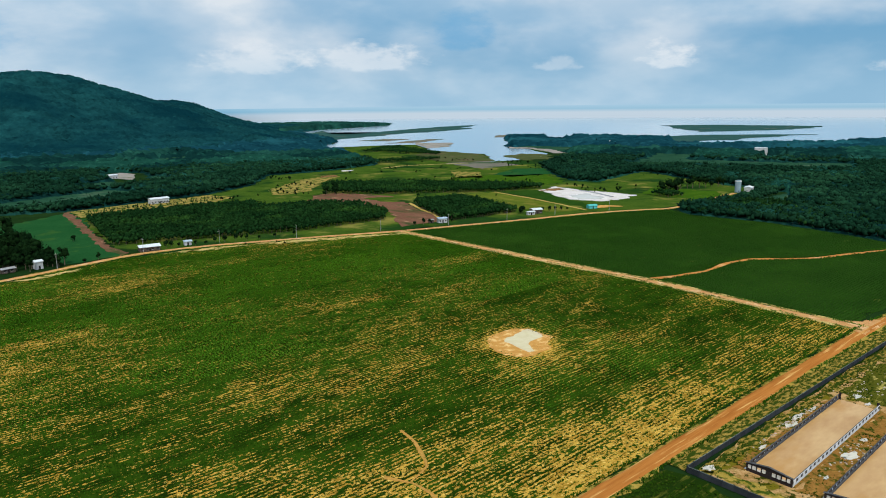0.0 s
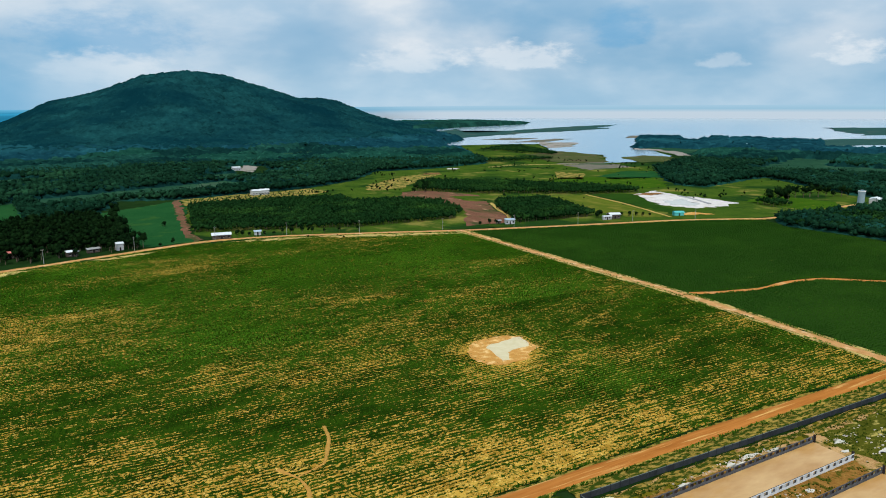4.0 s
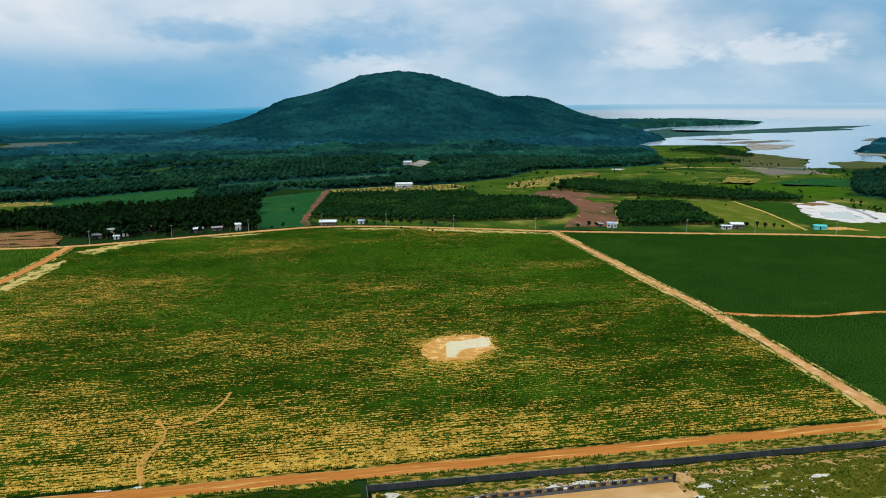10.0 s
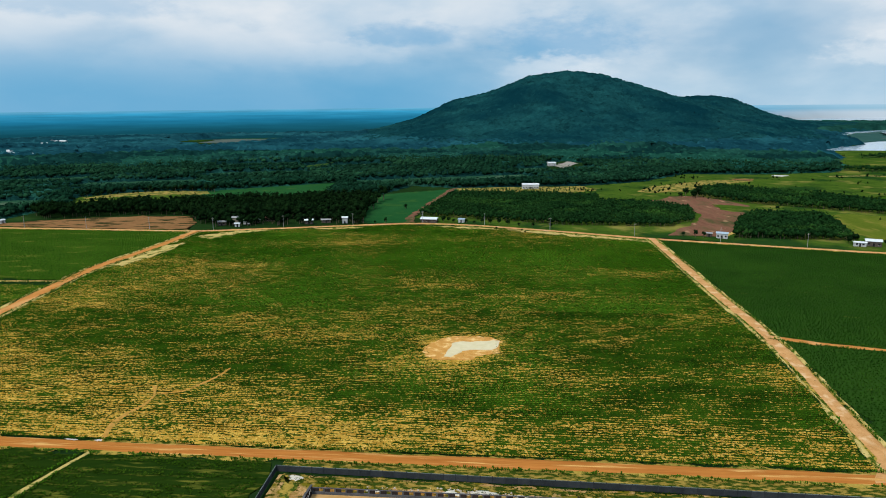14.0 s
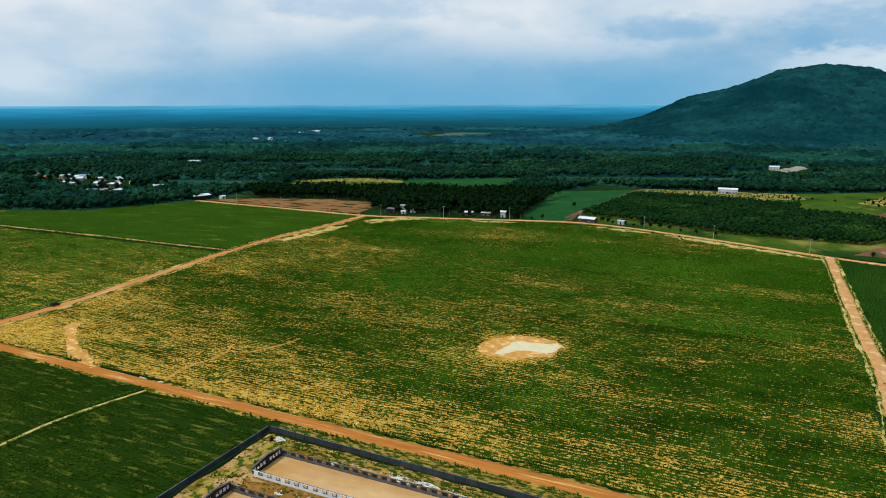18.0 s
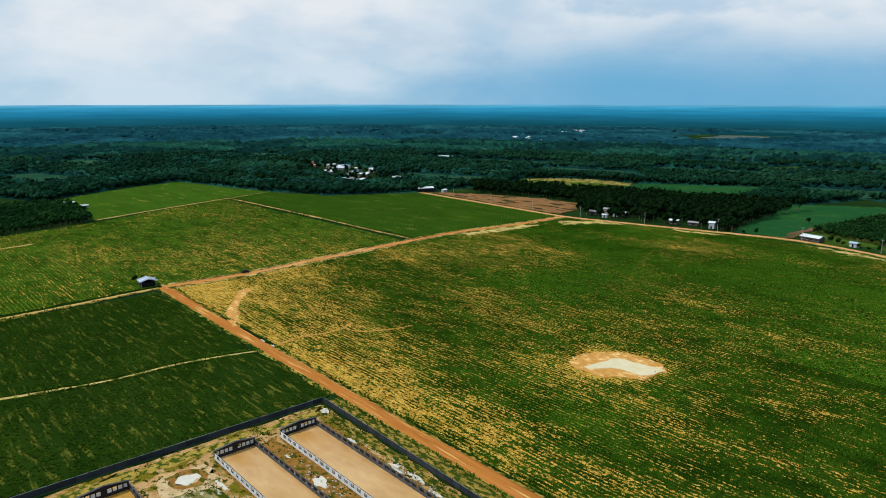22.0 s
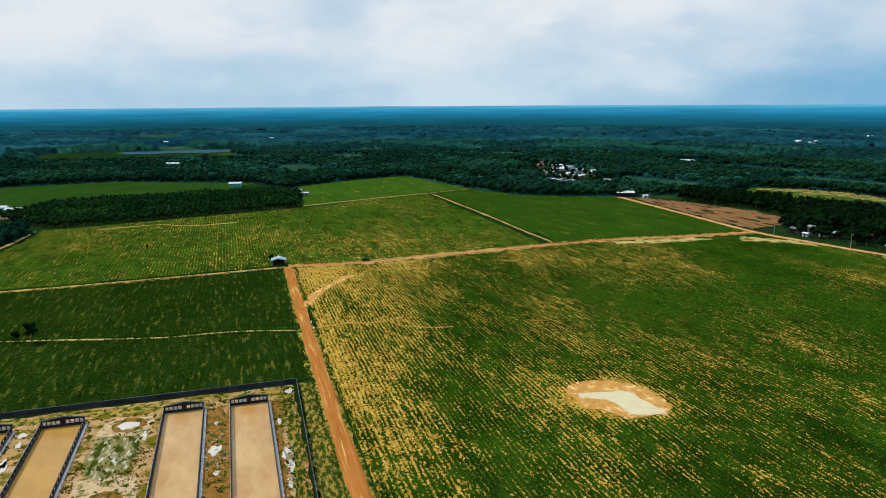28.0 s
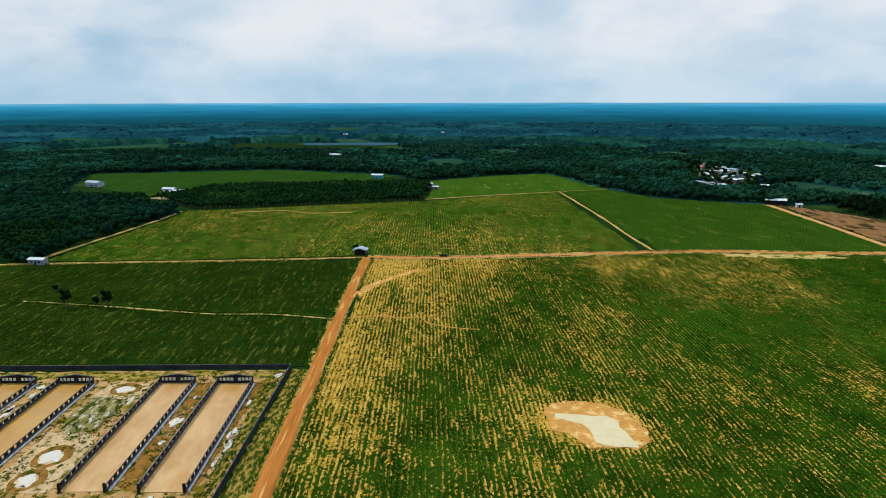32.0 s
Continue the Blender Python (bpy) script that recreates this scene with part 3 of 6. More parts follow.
def link_mesh(name, verts, faces, mat, parent=None, smooth=False, attrs=None, mats=None, index=None):
    """One mesh object from arrays of points and of faces with three or four corners."""
    verts = np.asarray(verts, dtype=np.float32)
    faces = np.asarray(faces, dtype=np.int32)
    me = bpy.data.meshes.new(name)
    k = faces.shape[1]
    me.vertices.add(len(verts))
    me.vertices.foreach_set("co", verts.ravel())
    me.loops.add(faces.size)
    me.loops.foreach_set("vertex_index", faces.ravel())
    me.polygons.add(len(faces))
    me.polygons.foreach_set("loop_start", np.arange(0, faces.size, k, dtype=np.int32))
    me.polygons.foreach_set("loop_total", np.full(len(faces), k, dtype=np.int32))
    if smooth:
        me.polygons.foreach_set("use_smooth", np.ones(len(faces), dtype=bool))
    for m in (mats or [mat]):
        me.materials.append(m)
    if index is not None:
        me.polygons.foreach_set("material_index", np.asarray(index, dtype=np.int32))
    me.update(calc_edges=True)
    for key, values in (attrs or {}).items():
        a = me.attributes.new(key, "FLOAT", "POINT")
        a.data.foreach_set("value", np.asarray(values, dtype=np.float32))
    me.validate()
    ob = new(name, me)
    if parent is not None:
        ob.parent = parent
    return ob


def part(name, bm, mat, parent=None, label="", smooth=False):
    me = bpy.data.meshes.new(name)
    for f in bm.faces:
        f.smooth = smooth
    bm.to_mesh(me)
    bm.free()
    me.materials.append(mat)
    ob = new(name, me)
    if parent is not None:
        ob.parent = parent
    if label:
        ob["label"] = label
    return ob


def empty(name, m, label, category, group="", kind=""):
    ob = new(name)
    ob.matrix_basis = m
    return tagged(ob, label, category, group, kind)


def add_box(bm, x0, y0, z0, x1, y1, z1, bevel=0.0):
    r = bmesh.ops.create_cube(bm, size=1.0, matrix=Matrix.LocRotScale(((x0 + x1) / 2, (y0 + y1) / 2, (z0 + z1) / 2), None, (x1 - x0, y1 - y0, z1 - z0)))
    if bevel:
        edges = list({e for v in r["verts"] for e in v.link_edges})
        bmesh.ops.bevel(bm, geom=edges, offset=bevel, segments=1, affect="EDGES")
    return bm


def box(x0, y0, z0, x1, y1, z1, bevel=0.0):
    return add_box(bmesh.new(), x0, y0, z0, x1, y1, z1, bevel)


def prism(outline, y0, y1):
    """An outline in x, z drawn out along y."""
    bm = bmesh.new()
    a = [bm.verts.new((x, y0, z)) for x, z in outline]
    b = [bm.verts.new((x, y1, z)) for x, z in outline]
    bm.faces.new(a)
    bm.faces.new(b[::-1])
    for i in range(len(a)):
        j = (i + 1) % len(a)
        bm.faces.new((a[j], a[i], b[i], b[j]))
    bmesh.ops.recalc_face_normals(bm, faces=bm.faces)
    return bm


def hash2(ix, iy, seed):
    h = np.sin(ix * 127.1 + iy * 311.7 + seed * 74.7) * 43758.5453
    return h - np.floor(h)


def vnoise(x, y, seed=0.0):
    ix, iy = np.floor(x), np.floor(y)
    fx, fy = x - ix, y - iy
    fx, fy = fx * fx * (3 - 2 * fx), fy * fy * (3 - 2 * fy)
    a, b = hash2(ix, iy, seed), hash2(ix + 1, iy, seed)
    c, d = hash2(ix, iy + 1, seed), hash2(ix + 1, iy + 1, seed)
    return (a + (b - a) * fx) * (1 - fy) + (c + (d - c) * fx) * fy


def fbm(x, y, seed=0.0, octaves=4):
    v, amp, tot = 0.0, 1.0, 0.0
    for o in range(octaves):
        v = v + amp * vnoise(x, y, seed + o * 3.3)
        tot += amp
        amp *= 0.5
        x, y = x * 2.03, y * 2.03
    return v / tot


def inside(px, py, poly):
    px, py = np.asarray(px, dtype=float), np.asarray(py, dtype=float)
    r = np.zeros(px.shape, dtype=bool)
    n = len(poly)
    for i in range(n):
        x0, y0 = poly[i]
        x1, y1 = poly[(i + 1) % n]
        if y0 == y1:
            continue
        c = ((y0 > py) != (y1 > py)) & (px < (x1 - x0) * (py - y0) / (y1 - y0) + x0)
        r ^= c
    return r


def near_line(px, py, line):
    """Distance of points from a line of joined stretches."""
    d = np.full(np.shape(px), 1e9)
    for (x0, y0), (x1, y1) in zip(line[:-1], line[1:]):
        ll = (x1 - x0) ** 2 + (y1 - y0) ** 2
        u = np.clip(((px - x0) * (x1 - x0) + (py - y0) * (y1 - y0)) / ll, 0, 1)
        d = np.minimum(d, np.hypot(px - x0 - u * (x1 - x0), py - y0 - u * (y1 - y0)))
    return d


def smooth_line(line, step=4.0):
    p = [Vector(a) for a in line]
    p = [p[0] * 2 - p[1]] + p + [p[-1] * 2 - p[-2]]
    out = []
    for i in range(1, len(p) - 2):
        a, b, c, d = p[i - 1], p[i], p[i + 1], p[i + 2]
        k = max(2, int((c - b).length / step))
        for j in range(k):
            t = j / k
            out.append(0.5 * ((2 * b) + (c - a) * t + (2 * a - 5 * b + 4 * c - d) * t * t + (3 * b - a - 3 * c + d) * t ** 3))
    out.append(p[-2])
    return np.array([(v.x, v.y) for v in out])


def rough_outline(poly, step=5.0, wobble=1.2, seed=0):
    r = np.random.default_rng(seed)
    out = []
    n = len(poly)
    for i in range(n):
        a, b = np.array(poly[i], float), np.array(poly[(i + 1) % n], float)
        k = max(1, int(np.hypot(*(b - a)) / step))
        for j in range(k):
            out.append(a + (b - a) * j / k + r.normal(0, wobble, 2))
    return out


def patch(name, poly, z, mat, label, category="field", step=5.0, wobble=1.2, seed=1, kind="structure", thick=0.3):
    """A piece of ground with an uneven border; its sides go down into the sheet below."""
    pts = rough_outline(poly, step, wobble, seed)
    bm = bmesh.new()
    top = [bm.verts.new((x, y, z)) for x, y in pts]
    low = [bm.verts.new((x, y, z - thick)) for x, y in pts]
    bm.faces.new(top)
    for i in range(len(top)):
        j = (i + 1) % len(top)
        bm.faces.new((top[i], low[i], low[j], top[j]))
    bmesh.ops.triangulate(bm, faces=bm.faces[:])
    bmesh.ops.recalc_face_normals(bm, faces=bm.faces[:])
    if sum(f.normal.z for f in bm.faces) < 0:
        bmesh.ops.reverse_faces(bm, faces=bm.faces[:])
    return tagged(part(name, bm, mat), label, category, kind=kind)


def ribbon(name, line, width, z, mat, label, category="road", jitter=0.3, profile=None, seed=2, step=4.0, parent=None):
    """A road or track: a strip with a worn profile, wheel ruts and uneven borders."""
    c = smooth_line(line, step)
    d = np.gradient(c, axis=0)
    d /= np.linalg.norm(d, axis=1)[:, None]
    nrm = np.stack([-d[:, 1], d[:, 0]], 1)
    r = np.random.default_rng(seed)
    profile = profile or ((-1.0, -0.25), (-0.96, 0.0), (-0.6, 0.06), (-0.42, 0.0), (-0.2, 0.07), (0.2, 0.07), (0.42, 0.0), (0.6, 0.06), (0.96, 0.0), (1.0, -0.25))
    k = len(profile)
    wl_, wr_ = (width / 2 + np.convolve(r.normal(0, jitter * 2, len(c) + 4), np.ones(5) / 5, "valid") for _ in range(2))
    v = np.zeros((len(c), k, 3))
    for i, (u, h) in enumerate(profile):
        w = np.where(u < 0, wl_, wr_)
        v[:, i, :2] = c + nrm * (u * w)[:, None]
        v[:, i, 2] = z + h
    idx = np.arange(len(c) * k).reshape(len(c), k)
    f = np.stack([idx[:-1, :-1], idx[:-1, 1:], idx[1:, 1:], idx[1:, :-1]], -1).reshape(-1, 4)[:, ::-1]
    ob = link_mesh(name, v.reshape(-1, 3), f, mat, parent)
    return tagged(ob, label, category, kind="structure") if parent is None else ob


# ---- the lie of the land ----
CENTRE = (180.0, 20.0)
NEAR_ROAD = [(-17, 85), (60, 83.5), (150, 82.5), (230, 82), (300, 81), (335, 79), (420, 76)]
WEST_ROAD = [(-17, 85), (-15, 126), (-20, 185), (-26, 245), (-28, 285), (-22, 345), (-21, 398)]
EAST_ROAD = [(300, 82), (303, 130), (306, 184), (304, 260), (303, 330), (302, 387)]
FAR_ROAD = [(-208, 403), (-141, 402), (-82, 400), (-21, 399), (21, 409), (75, 424), (121, 437), (150, 439), (185, 432), (250, 409), (302, 388), (340, 377), (405, 358), (468, 341), (514, 322), (545, 309), (610, 312), (677, 318)]
SOUTH_TRACK = [(-17, 83), (-13, 40), (-9, -10), (-5, -87), (2, -160)]
WEST_LANE = [(-26, 252), (-82, 250), (-150, 249), (-287, 243)]
WEST_CROSS = [(-240, 116), (-262, 170), (-287, 243), (-303, 292)]
EAST_PATH = [(306, 187), (325, 180), (347, 175), (375, 175), (394, 170), (408, 157), (424, 146), (445, 138), (465, 130), (500, 115)]
SOUTH_PATH = [(93, 80), (89, 65), (86.5, 50), (86, 30), (82, 12), (78, -4), (71, -35), (66, -60)]
WALL_X, WALL_Y = 146.0, 74.0
MAIN = [(-13, 87.2), (150, 85.6), (296, 84.6), (300, 130), (302, 184), (300, 260), (299, 330), (298, 384), (250, 403), (185, 427), (121, 432), (75, 418), (21, 403), (-18, 394), (-18, 345), (-24, 285), (-22, 245), (-16, 185), (-11, 126)]
EAST_FIELD = [(305, 88), (480, 80), (504, 133), (516, 170), (525, 218), (519, 279), (532, 305), (514, 317), (468, 336), (405, 353), (340, 372), (305, 384), (307, 330), (308, 260), (310, 184), (307, 130)]
NW_FIELD = [(-24, 256), (-287, 247), (-306, 292), (-244, 322), (-206, 399), (-82, 396), (-25, 395), (-26, 345), (-31, 285)]
W_FIELD = [(-21, 88), (-19, 126), (-24, 185), (-29, 246), (-285, 239), (-258, 170), (-232, 116), (-181, -72), (-134, -76), (-75, -85), (-9, -94), (-13, -10), (-17, 40)]
FAR_W_FIELD = [(-290, 240), (-262, 165), (-240, 116), (-330, 125), (-373, 109), (-426, 195), (-446, 257), (-306, 296)]
S_FIELD = [(-10, 80), (143, 79), (144, -140), (0, -140), (-3, -90), (-7, -10)]
POND_SAND = [(173.5, 153), (170.4, 159), (170, 165.5), (172.5, 172), (177.5, 178), (183, 181.5), (188.5, 181.5), (193, 182), (199, 181), (203, 177), (203.8, 171.5), (202.8, 167.5), (203.5, 161), (199, 159.5), (195, 157.5), (192.3, 153), (189.5, 150.5), (181.5, 151)]
POND = [(181, 156.5), (181.3, 161), (182.5, 168), (183.3, 172), (186.5, 173.5), (190, 173), (195, 174.5), (199, 175.3), (201, 174.5), (201, 170.5), (199.5, 166.3), (197.5, 165), (194, 164.4), (190, 164.4), (187.8, 162.8), (185.5, 159), (183.7, 156)]
TRAIL_A = [(93, 86), (91, 92), (90, 96), (90.5, 102), (92.5, 110), (92, 116), (89, 123)]
TRAIL_B = [(92.5, 117), (100, 120), (103, 126), (106, 132), (107.5, 140)]
TRAIL_C = [(62, 86), (52, 89), (36, 96), (22, 106), (13, 115)]
OPEN_LAND = [(-205, 470), (-205, 402), (-244, 322), (-311, 292), (-446, 257), (-426, 195), (-373, 109), (-430, 84), (-494, -67), (-451, -281), (-257, -215), (-176, -75), (-75, -88), (-5, -98), (-5, -400),
             (480, -400), (485, 60), (506, 133), (518, 170), (527, 218), (521, 279), (540, 302), (620, 292), (690, 296), (735, 330), (745, 365), (790, 455), (815, 508), (747, 498), (671, 478), (660, 506), (682, 545), (783, 661), (1010, 770), (1100, 930), (1090, 1000), (1030, 1250), (950, 1290), (764, 1290),
             (770, 1140), (640, 868), (516, 832), (436, 840), (360, 740), (290, 700), (152, 672), (100, 690), (73, 604), (28, 579), (13, 719), (-124, 624), (-108, 634), (-160, 636), (-196, 620), (-228, 576), (-190, 500)]
LAKE = [(777, 1277), (853, 1290), (950, 1274), (1026, 1243), (909, 1053), (901, 976), (912, 914), (847, 826), (788, 773), (852, 768), (930, 816), (972, 800), (1003, 825), (1073, 939), (1068, 990), (1202, 1106), (1413, 1322), (1619, 939), (1369, 793), (1402, 665), (1780, 499), (2400, 420), (4400, 300), (4500, 1800), (3500, 3200), (2400, 4000), (1500, 4250),
        (1300, 3300), (1480, 2900), (2121, 2755), (1904, 2464), (1515, 2314), (1150, 2000), (1000, 1650), (965, 1492)]


def hill_height(x, y):
    """A long wooded ridge: the summit, its shoulders, and a lower second hump that runs out to the lake."""
    crest = np.interp(x, [-330, -160, -37, 60, 155, 270, 362, 455, 550, 620, 680, 760, 850, 950, 1100], [0, 14, 46, 92, 113, 152, 166, 156, 132, 112, 92, 66, 38, 16, 4])
    d = y - np.interp(x, [-300, 600, 900], [1860, 1845, 1800])
    h = crest * np.exp(-(d / np.where(d < 0, 300.0, 420.0)) ** 2) + 26 * np.exp(-((x - 330) / 330) ** 2 - ((y - 1500) / 230) ** 2)
    crest2 = np.interp(x, [300, 560, 700, 788, 848, 930, 1011, 1073, 1136, 1200, 1400, 1650], [0, 60, 96, 107, 106, 98, 78, 55, 32, 22, 12, 6])
    d2 = y - np.interp(x, [600, 1000, 1600], [2330, 2360, 2580])
    h = np.maximum(h, crest2 * np.exp(-(d2 / np.where(d2 < 0, 330.0, 420.0)) ** 2))
    return h * (1 + 0.30 * (fbm(x / 150, y / 150, 5) - 0.5) * np.clip(np.abs(d) / 150, 0, 1)) - 4


# ---- ground sheet ----
def polar_grid(radii, count, turns=None):
    a = np.linspace(0, 2 * np.pi, count, endpoint=False) if turns is None else np.asarray(turns)
    rr, aa = np.meshgrid(radii, a, indexing="ij")
    idx = np.arange(rr.size).reshape(rr.shape)
    nxt = np.roll(idx, -1, axis=1)
    f = np.stack([idx[:-1], idx[1:], nxt[1:], nxt[:-1]], -1)
    return CENTRE[0] + rr * np.cos(aa), CENTRE[1] + rr * np.sin(aa), rr, aa, f


gx, gy, gr, ga, gf = polar_grid(np.concatenate([[0.5], np.geomspace(60, 4620, 40)]), 96)
tagged(link_mesh("ground", np.stack([gx, gy, np.full_like(gx, -0.3)], -1).reshape(-1, 3), gf.reshape(-1, 4), M["scrub"]), "dark green scrub and grass ground reaching the horizon", "ground", kind="structure")

# glowing backdrop round the horizon, painted with haze and the far lake's shine
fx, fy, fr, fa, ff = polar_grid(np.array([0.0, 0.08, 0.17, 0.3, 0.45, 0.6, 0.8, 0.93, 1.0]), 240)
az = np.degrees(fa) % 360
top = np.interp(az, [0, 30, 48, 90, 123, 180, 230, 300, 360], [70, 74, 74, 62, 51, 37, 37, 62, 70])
# Over land it starts nearer, so the painted haze covers more.
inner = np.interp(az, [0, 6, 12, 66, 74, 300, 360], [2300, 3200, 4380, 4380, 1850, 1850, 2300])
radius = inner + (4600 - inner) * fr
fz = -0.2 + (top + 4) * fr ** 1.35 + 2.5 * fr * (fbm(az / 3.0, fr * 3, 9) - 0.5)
tagged(link_mesh("backdrop", np.stack([CENTRE[0] + radius * np.cos(fa), CENTRE[1] + radius * np.sin(fa), fz], -1).reshape(-1, 3), ff.reshape(-1, 4), M["far"], attrs={"away": fr.ravel(), "pale": np.interp(az, [0, 5, 12, 62, 76, 340, 360], [0.3, 0.55, 1.0, 1.0, 0.0, 0.0, 0.3]).ravel()}), "glowing backdrop painted as far woodland in blue haze", "distant land", kind="structure")

# lake and its flats
WATER = [(777, 1277), (853, 1290), (950, 1274), (1026, 1243), (909, 1053), (901, 976), (912, 914), (847, 826), (788, 773), (852, 768), (930, 816), (972, 800), (1003, 825), (1073, 939), (1068, 990), (1202, 1106), (1413, 1322), (1619, 939), (1369, 793), (1402, 665), (1780, 499), (2400, 420), (4400, 300), (4500, 1800), (3500, 3200), (2400, 4000), (1500, 4250), (1150, 3300), (1050, 2500), (960, 1900), (965, 1492)]
PENINSULA = [(1100, 2000), (1280, 2200), (1515, 2330), (1720, 2410), (1904, 2500), (2020, 2640), (2110, 2740), (1900, 2790), (1500, 2880), (1250, 2950), (1100, 2700)]
patch("peninsula", PENINSULA, 0.8, M["scrub"], "low wooded tongue of land in the lake", "peninsula", step=40, wobble=6, seed=6, thick=1.2)
patch("water", WATER, -0.05, M["lake"], "wide calm lake, its pale sky shine partly painted in", "lake", step=60, wobble=7, seed=5)
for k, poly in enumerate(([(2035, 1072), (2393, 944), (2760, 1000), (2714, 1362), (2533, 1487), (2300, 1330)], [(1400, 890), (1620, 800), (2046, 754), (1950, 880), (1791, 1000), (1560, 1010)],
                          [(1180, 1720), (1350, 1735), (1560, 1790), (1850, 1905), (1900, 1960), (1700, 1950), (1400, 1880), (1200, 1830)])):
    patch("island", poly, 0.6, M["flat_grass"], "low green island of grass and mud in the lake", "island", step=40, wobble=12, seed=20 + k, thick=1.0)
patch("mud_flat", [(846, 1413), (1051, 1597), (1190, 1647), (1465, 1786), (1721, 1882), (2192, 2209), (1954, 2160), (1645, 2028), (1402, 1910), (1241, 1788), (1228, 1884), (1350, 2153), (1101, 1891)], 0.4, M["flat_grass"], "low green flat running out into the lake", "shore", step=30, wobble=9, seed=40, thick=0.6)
for k, (poly, mt) in enumerate((([(1031, 1477), (1129, 1499), (1180, 1447), (1067, 1405)], "shore"), ([(1065, 1299), (1126, 1226), (1014, 1121), (949, 1108)], "pale_shore"), ([(909, 1053), (903, 904), (812, 784), (754, 786), (737, 846), (810, 982)], "marsh"),
                                ([(882, 835), (956, 856), (977, 810), (908, 736), (846, 750)], "marsh"), ([(1068, 985), (1205, 1106), (1240, 1090), (1080, 930)], "pale_shore"), ([(1010, 815), (1078, 935), (1100, 900), (1020, 790)], "pale_shore"),
                                ([(1380, 1330), (1480, 1420), (1520, 1400), (1430, 1310)], "shore"), ([(1010, 1330), (1200, 1400), (1230, 1370), (1060, 1290)], "shore"))):
    patch("mud_flat", poly, 0.35, M[mt], "muddy shore flat with thin grass by the lake", "shore", step=14, wobble=5, seed=41 + k, thick=0.6)

# ---- fields ----
patch("meadow", [(150, 440), (302, 395), (545, 314), (690, 298), (733, 332), (743, 367), (788, 457), (812, 506), (747, 500), (672, 480), (662, 506), (684, 545), (783, 661), (850, 740), (790, 775), (845, 826), (908, 914), (898, 976), (905, 1053), (1015, 1230), (880, 1280), (764, 1270), (760, 1130), (636, 860), (516, 826), (436, 832), (370, 745), (290, 690), (152, 660), (130, 470)], -0.12, M["meadow"], "light green rough meadow running down to the lake", "meadow", wobble=2.0)
for k, (poly, mt) in enumerate((([(560, 500), (640, 505), (700, 580), (600, 640), (545, 595)], "soil_green"), ([(655, 632), (728, 662), (762, 634), (704, 573), (638, 592)], "paddy"), ([(524, 494), (562, 479), (503, 360), (489, 356)], "soil_east"), ([(475, 504), (516, 497), (481, 358), (456, 364), (446, 412), (456, 470)], "olive"), ([(637, 697), (659, 665), (606, 606), (589, 634)], "yellow"),
                                ([(380, 640), (430, 700), (500, 760), (440, 755), (360, 690), (340, 640)], "yellow"), ([(610, 318), (676, 326), (668, 400), (610, 380)], "soil_green"), ([(700, 700), (780, 700), (800, 800), (720, 800)], "shore"))):
    patch("meadow_plot", poly, 0.02, M[mt], "plot of differing green within the rough meadow", "meadow", wobble=2.5, seed=120 + k, thick=0.15)
patch("east_field", EAST_FIELD, 0.02, M["soil_east"], "dark green crop field with thin rows", seed=3)
patch("north_west_field", NW_FIELD, 0.02, M["soil_fresh"], "bright green young crop field", seed=4)
patch("far_west_field", FAR_W_FIELD, 0.0, M["soil_fresh"], "green crop field by the woods", seed=6)
patch("south_field", S_FIELD, 0.02, M["soil_dark"], "dark green dense crop field", seed=8)
patch("ploughed_field", [(-205, 410), (-120, 407), (-30, 404), (-38, 435), (-55, 461), (-102, 463), (-168, 435)], 0.05, M["brown_earth"], "brown ploughed field with dark furrows", seed=9)
patch("ploughed_field", [(317, 402), (351, 400), (370, 425), (380, 460), (398, 497), (420, 548), (410, 580), (388, 613), (365, 606), (340, 577), (345, 556), (366, 530), (362, 490), (354, 462), (330, 430)], 0.05, M["red_earth"], "red-brown ploughed clearing with stumps", seed=10)
patch("weedy_ground", [(390, 556), (418, 540), (402, 504), (388, 522)], 0.12, M["meadow"], "overgrown green patch within the red clearing", "ground", seed=101, thick=0.1)
patch("green_field", [(-124, 624), (13, 719), (28, 579), (-59, 543)], 0.05, M["paddy"], "smooth blue-green field behind the grove", seed=11)
patch("green_field", [(94, 440), (80, 520), (71, 605), (153, 664), (148, 600), (126, 475), (128, 442)], 0.05, M["paddy"], "smooth green field beside the grove", seed=12)
patch("grass_strip", [(-217, 570), (-192, 610), (-158, 628), (-112, 628), (-98, 604), (-144, 600), (-176, 586), (-205, 560)], 0.09, M["yellow"], "pale dry strip before the tall trees", seed=131)
patch("grass_strip", [(-187, 506), (-141, 527), (-110, 560), (-125, 610), (-174, 596), (-222, 575)], 0.05, M["meadow"], "pale yellow-green grass strip at the wood's edge", seed=13)
patch("grass_strip", [(150, 625), (152, 668), (290, 690), (300, 655), (255, 625), (210, 622)], 0.05, M["yellow"], "pale dry strip behind the plantation", seed=14)
patch("grass_strip", [(127, 442), (124, 470), (145, 664), (152, 664), (130, 478), (134, 448)], 0.09, M["red_earth"], "narrow red earth lane beside the plantation", seed=15)
patch("quarry", [(559, 472), (600, 483), (592, 459), (587, 436), (593, 426), (597, 380), (568, 371), (537, 377), (525, 401), (540, 438)], 0.12, M["white_sand"], "white gravel pit with pale water", "quarry", wobble=2, seed=16)
patch("spoil", [(556, 468), (570, 476), (588, 470), (584, 456), (566, 458)], 0.15, M["brown_earth"], "brown spoil at the gravel pit's edge", "earth", wobble=1.5, seed=160)
